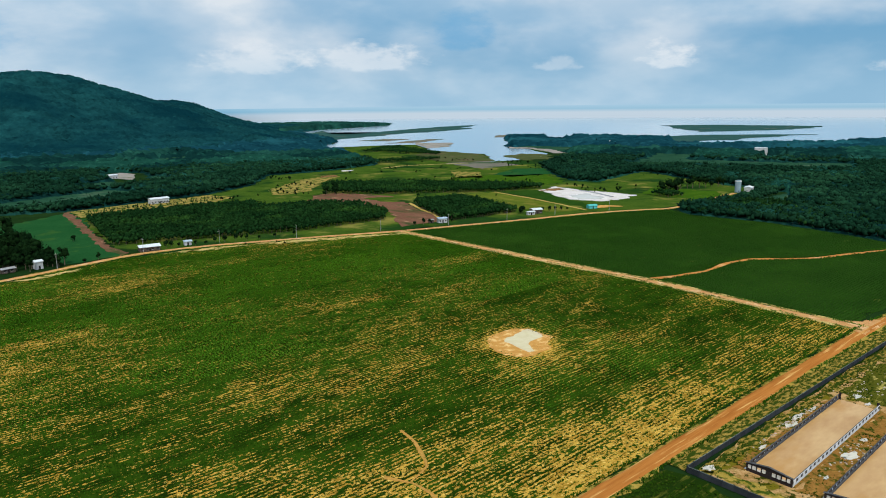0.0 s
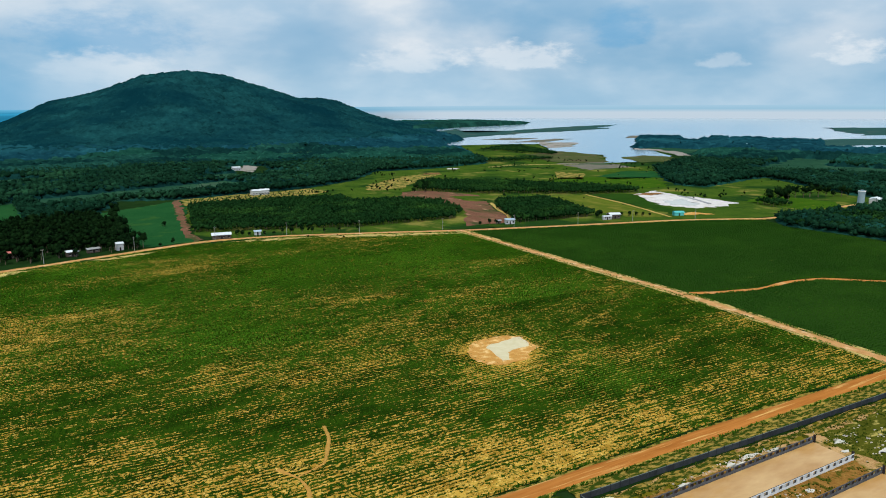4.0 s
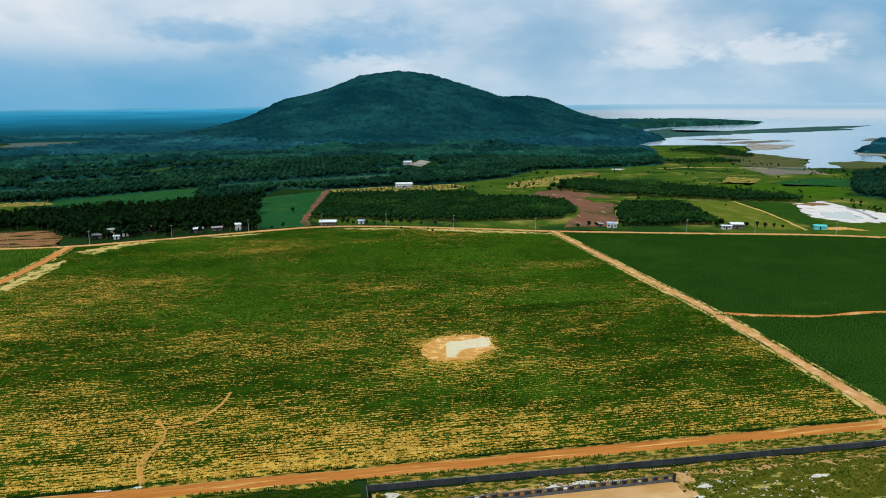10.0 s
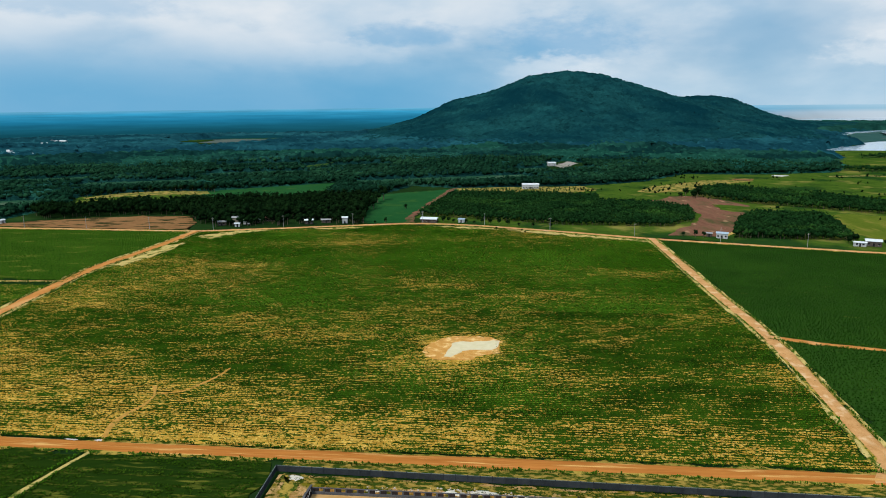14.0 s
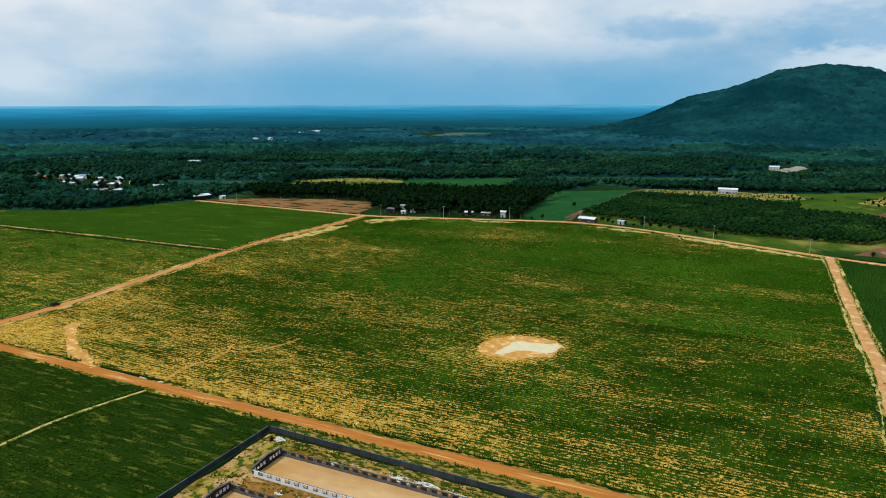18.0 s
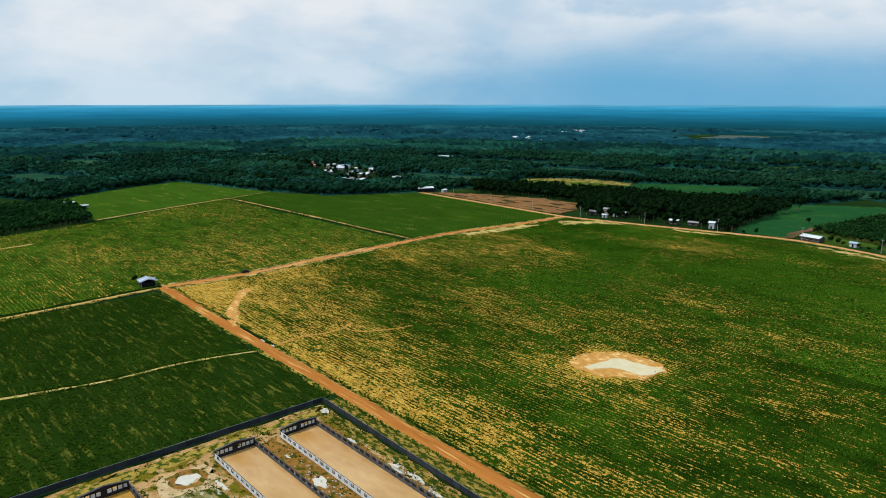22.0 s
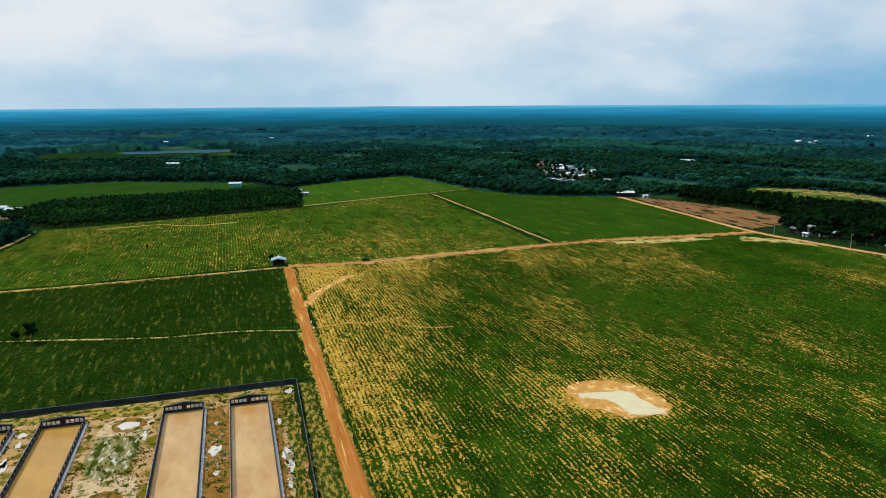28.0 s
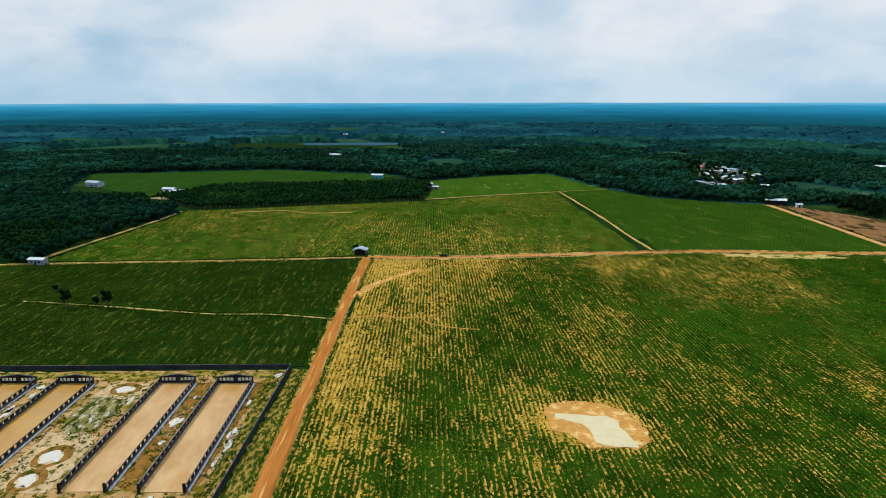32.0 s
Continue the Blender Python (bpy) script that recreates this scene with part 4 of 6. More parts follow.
ribbon("spoil_ridge", [(586, 440), (580, 416), (566, 386)], 2.6, 0.2, M["roof_grey"], "grey gravel ridge across the gravel pit", "earth bank", jitter=0.6, profile=((-1, -0.1), (-0.4, 0.7), (0.4, 0.8), (1, -0.1)))
patch("water", [(546, 424), (534, 400), (545, 386), (560, 390), (572, 422)], 0.18, M["puddle"], "pale water standing in the gravel pit", "pond", seed=17, thick=0.05)
patch("sand_patch", [(490, 362), (500, 352), (522, 345), (515, 362)], 0.1, M["sand"], "orange sand beside the road", "sand", seed=18)
patch("clearing", [(276, 946), (286, 907), (314, 986), (305, 1030)], 0.1, M["pale_shore"], "small bare clearing below the hill", "clearing", seed=19)
patch("green_field", [(-494, -60), (-451, -275), (-340, -230), (-262, -135), (-330, -100), (-372, 60), (-430, 84)], 0.0, M["soil_east"], "far green field behind the wood", seed=21)

# the great field: a fine sheet whose dry and green parts follow its cover

def cover_at(x, y):
    """How green the great field is: sparse and dry near the red road, dense towards the far road."""
    dry = 0.26 * np.exp(-((y - 86) / 24) ** 2) * np.clip((260 - x) / 120, 0.3, 1) + 0.20 * np.exp(-((x + 5) / 30) ** 2 - ((y - 125) / 50) ** 2) + 0.10 * np.exp(-((x - 70) / 80) ** 2 - ((y - 100) / 40) ** 2)
    hollow = 0.42 * np.exp(-(np.hypot(x - 187, (y - 166) * 1.05) / 17) ** 4)
    base = 0.635 + 0.06 * np.clip((x - 150) / 100, 0, 1) + 0.09 * np.clip((y - 210) / 140, 0, 1) - dry - hollow
    row = np.floor((y - 84.6) / 2.8)
    streak = fbm(x / 16 + 31.7 * hash2(row, 0.0, 2.0), row * 7.13, 4.0, 3) - 0.5
    c = base + 0.62 * (fbm(x / 55, y / 24, 1.0) - 0.5) + 0.35 * (fbm(x / 14, y / 7, 2.0, 4) - 0.5) + 0.20 * streak
    return np.clip(c, 0, 1)


def field_sheet(name, poly, cover_fn, cell, z, mat, label):
    p = np.array(poly, float)
    (x0, y0), (x1, y1) = p.min(0), p.max(0)
    gx_, gy_ = np.meshgrid(np.arange(x0 - cell, x1 + cell, cell), np.arange(y0 - cell, y1 + cell, cell), indexing="ij")
    ok = inside(gx_, gy_, poly)
    idx = np.full(gx_.shape, -1)
    idx[ok] = np.arange(ok.sum())
    q = np.stack([idx[:-1, :-1], idx[1:, :-1], idx[1:, 1:], idx[:-1, 1:]], -1).reshape(-1, 4)
    q = q[(q >= 0).all(1)]
    zz = z + 0.10 * (fbm(gx_ / 9, gy_ / 4, 3.0) - 0.5)
    return tagged(link_mesh(name, np.stack([gx_[ok], gy_[ok], zz[ok]], -1), q, mat, smooth=True, attrs={"cover": cover_fn(gx_, gy_)[ok]}), label, "field", kind="structure")


def cover_west(x, y):
    dry = np.exp(-((x + 60) / 70) ** 2 - ((y - 130) / 60) ** 2)
    return np.clip(0.75 - 0.18 * dry + 0.35 * (fbm(x / 60, y / 40, 8.0) - 0.5) + 0.45 * (fbm(x / 14, y / 5, 9.0) - 0.5), 0, 1)


field_sheet("great_field", MAIN, cover_at, 1.5, 0.05, M["soil"], "wide field of ochre soil and weeds under crop rows")
field_sheet("west_field", W_FIELD, cover_west, 2.0, 0.05, M["soil_west"], "yellow-green field in wide straight rows")

# ---- roads ----
ribbon("road_near", NEAR_ROAD, 4.9, 0.14, M["road"], "orange packed-earth road with wheel ruts", jitter=0.25)
ribbon("road_west", WEST_ROAD, 6.0, 0.12, M["road_y"], "orange dirt road between the fields", jitter=0.5)
ribbon("road_east", EAST_ROAD, 4.6, 0.12, M["road_pale"], "pale orange dirt road with dry verges", jitter=0.4)
ribbon("road_far", FAR_ROAD, 4.2, 0.12, M["road_pale"], "pale country road along the far houses", jitter=0.3)
ribbon("track_south", SOUTH_TRACK, 2.8, 0.10, M["track"], "narrow sandy track", "track")
ribbon("track_west", WEST_LANE, 1.9, 0.10, M["track"], "narrow sandy field track", "track")
ribbon("track_cross", WEST_CROSS, 1.8, 0.10, M["track"], "narrow sandy field track", "track")
ribbon("track_east", EAST_PATH, 3.2, 0.10, M["road_y"], "orange winding field path", "track", jitter=0.6)
ribbon("track_fields", SOUTH_PATH, 1.2, 0.08, M["berm"], "grassy pale path between dark crop plots", "track")
ribbon("trail", TRAIL_A, 1.4, 0.16, M["trail"], "worn sandy trail through the crop", "trail", jitter=0.5, profile=((-1, -0.1), (-0.8, 0.0), (0, 0.03), (0.8, 0.0), (1, -0.1)))
ribbon("trail", TRAIL_B, 0.8, 0.14, M["trail"], "faint trail through the crop", "trail", jitter=0.4, profile=((-1, -0.1), (-0.8, 0.0), (0, 0.03), (0.8, 0.0), (1, -0.1)))
ribbon("trail", TRAIL_C, 4.4, 0.16, M["sand"], "broad sandy trail leaving the red road", "trail", jitter=0.9, profile=((-1, -0.1), (-0.8, 0.0), (0, 0.03), (0.8, 0.0), (1, -0.1)))

ribbon("trail", [(-172, -35), (-180, 5), (-168, 28), (-172, 60)], 2.4, 0.16, M["track"], "faint sandy trail across the rows", "trail", jitter=0.5, profile=((-1, -0.1), (-0.8, 0.0), (0, 0.03), (0.8, 0.0), (1, -0.1)))
ribbon("track_edge", [(-9, -99), (-75, -89), (-134, -80), (-178, -76)], 2.6, 0.08, M["track"], "pale sandy track along the dark trees", "track")
ribbon("track_farm", [(-262, -222), (-330, -250), (-448, -286)], 4.0, 0.08, M["track"], "pale farm track beside the far field", "track")

for line, off, sd in ((EAST_ROAD, 3.5, 1), (EAST_ROAD, -3.6, 2), (WEST_ROAD, 4.2, 3), (WEST_ROAD, -4.3, 4)):
    c = smooth_line(line, 10)
    d = np.gradient(c, axis=0)
    d /= np.linalg.norm(d, axis=1)[:, None]
    ribbon("berm", [(a - n_ * off, b + m_ * off) for (a, b), (m_, n_) in zip(c, d)], 1.1, 0.18, M["berm"], "pale dry ridge of earth beside the road", "earth bank", jitter=0.45, seed=150 + sd, step=1.5, profile=((-1, -0.2), (-0.4, 0.22), (0.4, 0.25), (1, -0.2)))
patch("junction", [(294, 84.2), (296, 87.5), (299, 92), (305, 92), (308, 87), (316, 83.4), (316, 79), (292, 79.5)], 0.20, M["road_pale"], "pale worn sand where the two roads meet", "road", step=2, wobble=0.5, seed=161, thick=0.1)
ribbon("track_meadow", [(516, 497), (509, 460), (502, 424), (481, 354)], 2.2, 0.14, M["track"], "pale path between meadow plots", "track", jitter=0.4)
ribbon("track_meadow", [(600, 808), (663, 812), (748, 778)], 3.5, 0.1, M["berm"], "pale path through the shore meadow", "track", jitter=0.8)
patch("bare_patch", [(532, 808), (545, 802), (556, 814), (540, 820)], 0.14, M["white_sand"], "pale bare spot in the meadow", "bare ground", step=3, wobble=1, seed=171, thick=0.1)
patch("bare_patch", [(468, 758), (488, 752), (500, 770), (480, 778)], 0.14, M["brown_earth"], "brown mound of earth in the meadow", "bare ground", step=3, wobble=1, seed=172, thick=0.1)
ribbon("track_clearing", [(354, 400), (372, 428), (383, 458), (401, 496)], 2.6, 0.14, M["track"], "pale track along the red clearing", "track", jitter=0.4)

# pond in its sandy hollow
patch("pond_bank", [(188 + (a - 188) * 0.85, 167 + (b - 167) * 0.85) for a, b in POND_SAND], 0.22, M["sand"], "orange bare sand round the pond", "sand", step=1.5, wobble=0.55, seed=30)
patch("pond", POND, 0.27, M["pond_water"], "small milky pond", "pond", step=2, wobble=0.35, seed=31, thick=0.04)

BARE = ([(-23, 285), (-20, 310), (-18, 345), (-10, 356), (-8, 335), (-11, 310), (-16, 290)], [(-12, 378), (6, 399), (22, 403), (30, 403), (14, 392), (2, 370)], [(205, 419), (252, 401), (297, 382), (297, 377), (250, 394), (206, 412)],
        [(60, 413), (75, 416), (98, 422), (96, 417), (76, 410)], [(148, 429), (176, 427), (200, 417), (170, 421)])
for sd, poly in enumerate(BARE):
    patch("bare_patch", poly, 0.17, M["berm"], "bare dry patch at the field's edge", "bare ground", step=2.5, wobble=1.5, seed=61 + sd, thick=0.1)

# ---- crops ----


def leaf_tuft(blades, seed):
    """A young plant: arching blades out of one foot, about one metre across."""
    r = np.random.default_rng(seed)
    v, f = [], []
    for i in range(blades):
        a = 2 * np.pi * (i + r.uniform(0, 0.6)) / blades
        d, s = np.array([np.cos(a), np.sin(a)]), np.array([-np.sin(a), np.cos(a)])
        reach, high, w = r.uniform(0.42, 0.7), r.uniform(0.55, 0.95), r.uniform(0.16, 0.26)
        pts = [(0.05 * d, 0.0, w * 0.5), (0.55 * reach * d, high, w), (reach * d, high * 0.62, w * 0.35)]
        b = len(v)
        for p, z, ww in pts:
            v += [(*(p + s * ww), z), (*(p - s * ww), z)]
        f += [(b, b + 1, b + 3), (b, b + 3, b + 2), (b + 2, b + 3, b + 5), (b + 2, b + 5, b + 4)]
    return np.array(v), np.array(f)


def scatter(name, templates, px, py, pz, size, mat, label, category, seed=3, parent=None, tall=None):
    """Many small plants in one mesh, each turned and sized by chance."""
    r = np.random.default_rng(seed)
    vs, fs, off = [], [], 0
    pick = r.integers(0, len(templates), len(px))
    ang = r.uniform(0, 2 * np.pi, len(px))
    tall = size if tall is None else tall
    for k, (tv, tf) in enumerate(templates):
        m = pick == k
        if not m.any():
            continue
        c, s = np.cos(ang[m])[:, None], np.sin(ang[m])[:, None]
        x = (tv[None, :, 0] * c - tv[None, :, 1] * s) * size[m][:, None] + px[m][:, None]
        y = (tv[None, :, 0] * s + tv[None, :, 1] * c) * size[m][:, None] + py[m][:, None]
        z = tv[None, :, 2] * tall[m][:, None] + pz[m][:, None]
        vs.append(np.stack([x, y, z], -1).reshape(-1, 3))
        fs.append((tf[None] + (np.arange(m.sum()) * len(tv))[:, None, None] + off).reshape(-1, 3))
        off += m.sum() * len(tv)
    ob = link_mesh(name, np.concatenate(vs), np.concatenate(fs), mat, parent)
    return tagged(ob, label, category, kind="stuff")


TUFTS = [leaf_tuft(3, s) for s in range(6)]


def low_tuft(seed):
    """A plant seen from afar: three leaning blades."""
    r = np.random.default_rng(seed)
    v, f = [], []
    for i in range(3):
        a = 2 * np.pi * (i + r.uniform(0, 0.5)) / 3
        d, sd = np.array([np.cos(a), np.sin(a)]), np.array([-np.sin(a), np.cos(a)])
        b = len(v)
        v += [(*(d * 0.05 - sd * 0.3), 0.0), (*(d * 0.05 + sd * 0.3), 0.0), (*(d * 0.6 + sd * 0.2), 0.65), (*(d * 0.6 - sd * 0.2), 0.55)]
        f += [(b, b + 1, b + 2), (b, b + 2, b + 3)]
    return np.array(v), np.array(f)


LOW_TUFTS = [low_tuft(s + 40) for s in range(5)]


def rows_of(poly, pitch, step, along="x", lines=(), seed=1, wob=0.12):
    """Plant places in straight rows inside an outline, clear of roads and trails."""
    r = np.random.default_rng(seed)
    p = np.array(poly, float)
    (x0, y0), (x1, y1) = p.min(0), p.max(0)
    if along == "x":
        gx_, gy_ = np.meshgrid(np.arange(x0, x1, step), np.arange(y0 + 1, y1, pitch), indexing="ij")
    else:
        gx_, gy_ = np.meshgrid(np.arange(x0 + 1, x1, pitch), np.arange(y0, y1, step), indexing="ij")
    a, b = gx_.ravel(), gy_.ravel()
    long_wob = r.uniform(-step / 2, step / 2, a.size)
    side_wob = r.normal(0, wob, a.size)
    a, b = (a + long_wob, b + side_wob) if along == "x" else (a + side_wob, b + long_wob)
    keep = inside(a, b, poly)
    a, b = a[keep], b[keep]
    for line, w in lines:
        m = near_line(a, b, line) > w
        a, b = a[m], b[m]
    return a, b


cx_, cy_ = rows_of(MAIN, 1.4, 0.74, lines=((TRAIL_A, 0.8), (TRAIL_B, 0.5), (TRAIL_C, 1.8)))
rim = [(188 + (a - 188) * 0.72, 167 + (b - 167) * 0.72) for a, b in POND_SAND]
m = ~inside(cx_, cy_, rim) & (~inside(cx_, cy_, POND_SAND) | (rng.uniform(0, 1, cx_.size) < 0.40))
cx_, cy_ = cx_[m], cy_[m]
for poly in BARE:
    m = ~inside(cx_, cy_, poly) | (rng.uniform(0, 1, cx_.size) < 0.12)
    cx_, cy_ = cx_[m], cy_[m]
cov = cover_at(cx_, cy_)
keep = rng.uniform(0, 1, cx_.size) < np.clip(0.50 + 0.6 * cov, 0, 0.98)
cx_, cy_, cov = cx_[keep], cy_[keep], cov[keep]
size = (0.32 + 0.56 * cov) * rng.uniform(0.7, 1.25, cx_.size)
young = rng.uniform(0, 1, cx_.size) > 0.62 + 0.7 * cov
for pick, mat, k, lab in ((~young, "crop", 1.0, "deep green crop plants in long rows"), (young, "crop_yellow", 0.85, "small yellow-green crop plants in patchy rows")):
    for part_, shapes, lab2 in ((pick & (cy_ < 215), TUFTS, ""), (pick & (cy_ >= 215), LOW_TUFTS, " beyond the pond")):
        scatter("crop_rows", shapes, cx_[part_], cy_[part_], np.full(part_.sum(), 0.05), size[part_] * k, M["crop_bright" if lab2 and mat == "crop" else mat], lab + lab2, "crop", tall=size[part_] * 0.62)

wx, wy = rows_of(W_FIELD, 1.7, 1.2, seed=4)
keep = rng.uniform(0, 1, wx.size) < np.clip(0.55 + 0.6 * cover_west(wx, wy), 0, 0.97)
wx, wy = wx[keep], wy[keep]
scatter("crop_rows", LOW_TUFTS, wx, wy, np.full(wx.size, 0.02), rng.uniform(0.42, 0.7, wx.size), M["crop"], "green crop plants in widely spaced straight rows", "crop", seed=5)
sx_, sy_ = rows_of([(-9, 79), (142, 78), (143, -70), (0, -95), (-6, -10)], 1.3, 0.9, seed=6, lines=((SOUTH_PATH, 1.2),), wob=0.3)
keep = rng.uniform(0, 1, sx_.size) < np.clip(0.95 - 6.0 * np.clip(fbm(sx_ / 22, sy_ / 2.2, 12.0, 3) - 0.54, 0, 1) * np.clip(4 * fbm(sx_ / 45, sy_ / 26, 13.0) - 1.6, 0.1, 1.3) - 0.5 * (fbm(sx_ / 4, sy_ / 3, 14.0) > 0.62), 0.08, 0.95)
sx_, sy_ = sx_[keep], sy_[keep]
scatter("crop_rows", LOW_TUFTS, sx_, sy_, np.full(sx_.size, 0.02), rng.uniform(0.6, 1.0, sx_.size), M["crop_dark"], "dense dark green leafy crop", "crop", seed=7, tall=rng.uniform(0.3, 0.5, sx_.size))
ex_, ey_ = rows_of(EAST_FIELD, 1.6, 1.0, seed=8, lines=((EAST_PATH, 2.0),), wob=0.2)
scatter("crop_rows", LOW_TUFTS, ex_, ey_, np.full(ex_.size, 0.02), rng.uniform(0.55, 0.9, ex_.size), M["crop_even"], "even dark green crop rows", "crop", seed=9)
nx_, ny_ = rows_of(NW_FIELD, 1.9, 1.7, seed=10, wob=0.25)
scatter("crop_rows", LOW_TUFTS, nx_, ny_, np.full(nx_.size, 0.02), rng.uniform(0.55, 0.9, nx_.size), M["crop_fresh"], "fresh green young crop rows", "crop", seed=11)

# ---- woods ----


def ico():
    bm = bmesh.new()
    bmesh.ops.create_icosphere(bm, subdivisions=1, radius=1.0)
    v = np.array([x.co[:] for x in bm.verts])
    f = np.array([[w.index for w in x.verts] for x in bm.faces])
    bm.free()
    return v, f


ICO_V, ICO_F = ico()


def crown(seed, lobes, leaf_cards, rad, low, high, card_size=0.7):
    """A crown of uneven lobes with loose flat leaf cards round them."""
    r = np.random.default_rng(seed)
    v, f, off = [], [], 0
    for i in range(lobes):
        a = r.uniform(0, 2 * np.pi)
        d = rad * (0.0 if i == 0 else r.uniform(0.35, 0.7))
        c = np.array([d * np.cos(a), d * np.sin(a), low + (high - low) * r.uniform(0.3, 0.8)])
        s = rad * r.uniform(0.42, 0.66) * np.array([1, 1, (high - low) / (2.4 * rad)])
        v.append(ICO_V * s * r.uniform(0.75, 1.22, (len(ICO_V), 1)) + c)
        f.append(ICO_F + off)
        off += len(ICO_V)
    for i in range(leaf_cards):
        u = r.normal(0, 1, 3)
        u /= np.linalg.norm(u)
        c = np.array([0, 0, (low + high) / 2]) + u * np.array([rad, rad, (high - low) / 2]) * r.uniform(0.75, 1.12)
        t = r.normal(0, 1, (2, 3)) * card_size * 0.6
        v.append(np.array([c - t[0], c + t[1] * 0.8, c + t[0], c - t[1] * 0.8 + [0, 0, 0.25 * card_size]]))
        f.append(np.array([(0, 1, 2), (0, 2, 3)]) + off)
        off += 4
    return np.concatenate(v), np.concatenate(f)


def stem(h, r0, r1, lean=0.0, sides=4):
    a = np.linspace(0, 2 * np.pi, sides, endpoint=False)
    ring = np.stack([np.cos(a), np.sin(a)], 1)
    v = np.concatenate([np.c_[ring * r0, np.zeros(sides)], np.c_[ring * (r0 + r1) * 0.5 + [lean * 0.3, 0], np.full(sides, h * 0.5)], np.c_[ring * r1 + [lean, 0], np.full(sides, h)]])
    f = []
    for k in range(2):
        for i in range(sides):
            j = (i + 1) % sides
            p, q_ = k * sides, (k + 1) * sides
            f += [(p + i, p + j, q_ + j), (p + i, q_ + j, q_ + i)]
    return v, np.array(f)


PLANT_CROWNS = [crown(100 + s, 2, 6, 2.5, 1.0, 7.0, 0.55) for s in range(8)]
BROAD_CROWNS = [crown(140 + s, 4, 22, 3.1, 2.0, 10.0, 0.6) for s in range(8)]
PLANT_STEMS = [stem(4.5, 0.16, 0.09, sides=3)]


def plantation(name, poly, spacing, label, seed, leaf="leaf_plant", high=1.0, gap=0.05, crowns=None):
    """A stand of planted trees: stems and crowns, one object for the stand."""
    r = np.random.default_rng(seed)
    a, b = rows_of(poly, spacing, spacing * 0.8, seed=seed, wob=0.35)
    k = r.uniform(0, 1, a.size) > gap
    a, b = a[k], b[k]
    s = high * (0.78 + 0.4 * fbm(a / 35, b / 35, seed)) * r.uniform(0.85, 1.15, a.size)
    top = tagged(new(name), label, "tree plantation", kind="stuff")
    z = np.full(a.size, -0.1)
    scatter("crowns", crowns or PLANT_CROWNS, a, b, z, np.maximum(s, 0.75), M[leaf], "", "", seed, top, s)
    k = near_line(a, b, poly + poly[:1]) < 6
    scatter("stems", PLANT_STEMS, a[k], b[k], z[k], s[k], M["bark"], "", "", seed, top)
    for c in top.children:
        c["kind"] = "stuff"
    return top


GROVE_A = [(132, 478), (180, 462), (250, 438), (325, 436), (352, 468), (360, 520), (340, 550), (290, 560), (292, 600), (205, 612), (152, 612)]
GROVE_B = [(358, 396), (392, 390), (432, 388), (436, 400), (450, 460), (452, 490), (404, 494), (382, 456)]
GROVE_C = [(385, 613), (428, 559), (471, 533), (523, 495), (575, 483), (582, 491), (556, 542), (509, 613), (491, 640), (430, 678), (410, 662)]
WOOD_W = [(-188, -70), (-206, 10), (-236, 112), (-330, 122), (-352, 105), (-318, -90), (-250, -122)]
plantation("plantation", GROVE_A, 3.1, "dense dark green planted trees in a broad block", 31, high=0.85)
plantation("plantation", GROVE_B, 3.1, "dark green planted trees beside the red clearing", 32)
plantation("plantation", GROVE_C, 3.7, "long dark green planted stand", 33)
plantation("plantation", WOOD_W, 3.7, "dark wood block behind the rows", 34)
plantation("plantation", [(-5, -108), (-75, -98), (-134, -90), (-176, -92), (-250, -135), (-262, -215), (-180, -260), (-60, -240), (-5, -200)], 5.2, "dark trees along the field's edge", 35)
plantation("plantation", [(508, 120), (521, 170), (530, 218), (524, 279), (545, 302), (600, 304), (640, 250), (600, 150), (560, 80)], 5.0, "dark wood at the field's end", 36)
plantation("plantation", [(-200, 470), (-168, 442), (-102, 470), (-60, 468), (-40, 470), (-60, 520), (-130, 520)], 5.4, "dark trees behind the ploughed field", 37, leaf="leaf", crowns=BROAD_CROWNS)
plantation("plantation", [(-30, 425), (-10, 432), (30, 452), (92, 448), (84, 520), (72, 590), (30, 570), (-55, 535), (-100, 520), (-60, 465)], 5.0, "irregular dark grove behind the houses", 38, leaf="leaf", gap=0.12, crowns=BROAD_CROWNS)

plantation("plantation", [(654, 876), (758, 858), (775, 880), (735, 905), (655, 898)], 5.5, "narrow dark stand near the shore", 40)
plantation("plantation", [(779, 1110), (806, 1110), (818, 994), (823, 938), (850, 953), (870, 1010), (930, 1180), (890, 1185)], 6.0, "dark stand on the shore", 41)
plantation("plantation", [(600, 344), (622, 342), (632, 362), (606, 368)], 4.0, "clump of dark trees beside the meadow", 42)

yx = np.repeat(np.linspace(158, 288, 34), 3) + rng.normal(0, 1, 102)
yy_ = 636 + 0.12 * (yx - 158) + np.tile([0, 9, 18], 34) + rng.normal(0, 1, 102)
scatter("young_trees", PLANT_CROWNS, yx, yy_, np.full(yx.size, -0.5), rng.uniform(0.3, 0.5, yx.size), M["leaf_plant"], "young trees in rows on the dry strip", "trees", seed=74)
mr = np.random.default_rng(61)
bx, by = mr.uniform(140, 820, 5200), mr.uniform(400, 1150, 5200)
k = inside(bx, by, OPEN_LAND) & (near_line(bx, by, FAR_ROAD) > 8) & (fbm(bx / 26, by / 26, 71, 3) > 0.65)
for poly in (GROVE_A, GROVE_B, GROVE_C, [(505, 402), (522, 370), (579, 368), (606, 391), (580, 430), (592, 478), (556, 480)], [(315, 398), (354, 396), (425, 520), (430, 548), (366, 592), (335, 592), (352, 480)], LAKE):
    k &= ~inside(bx, by, poly)
bx, by = bx[k], by[k]
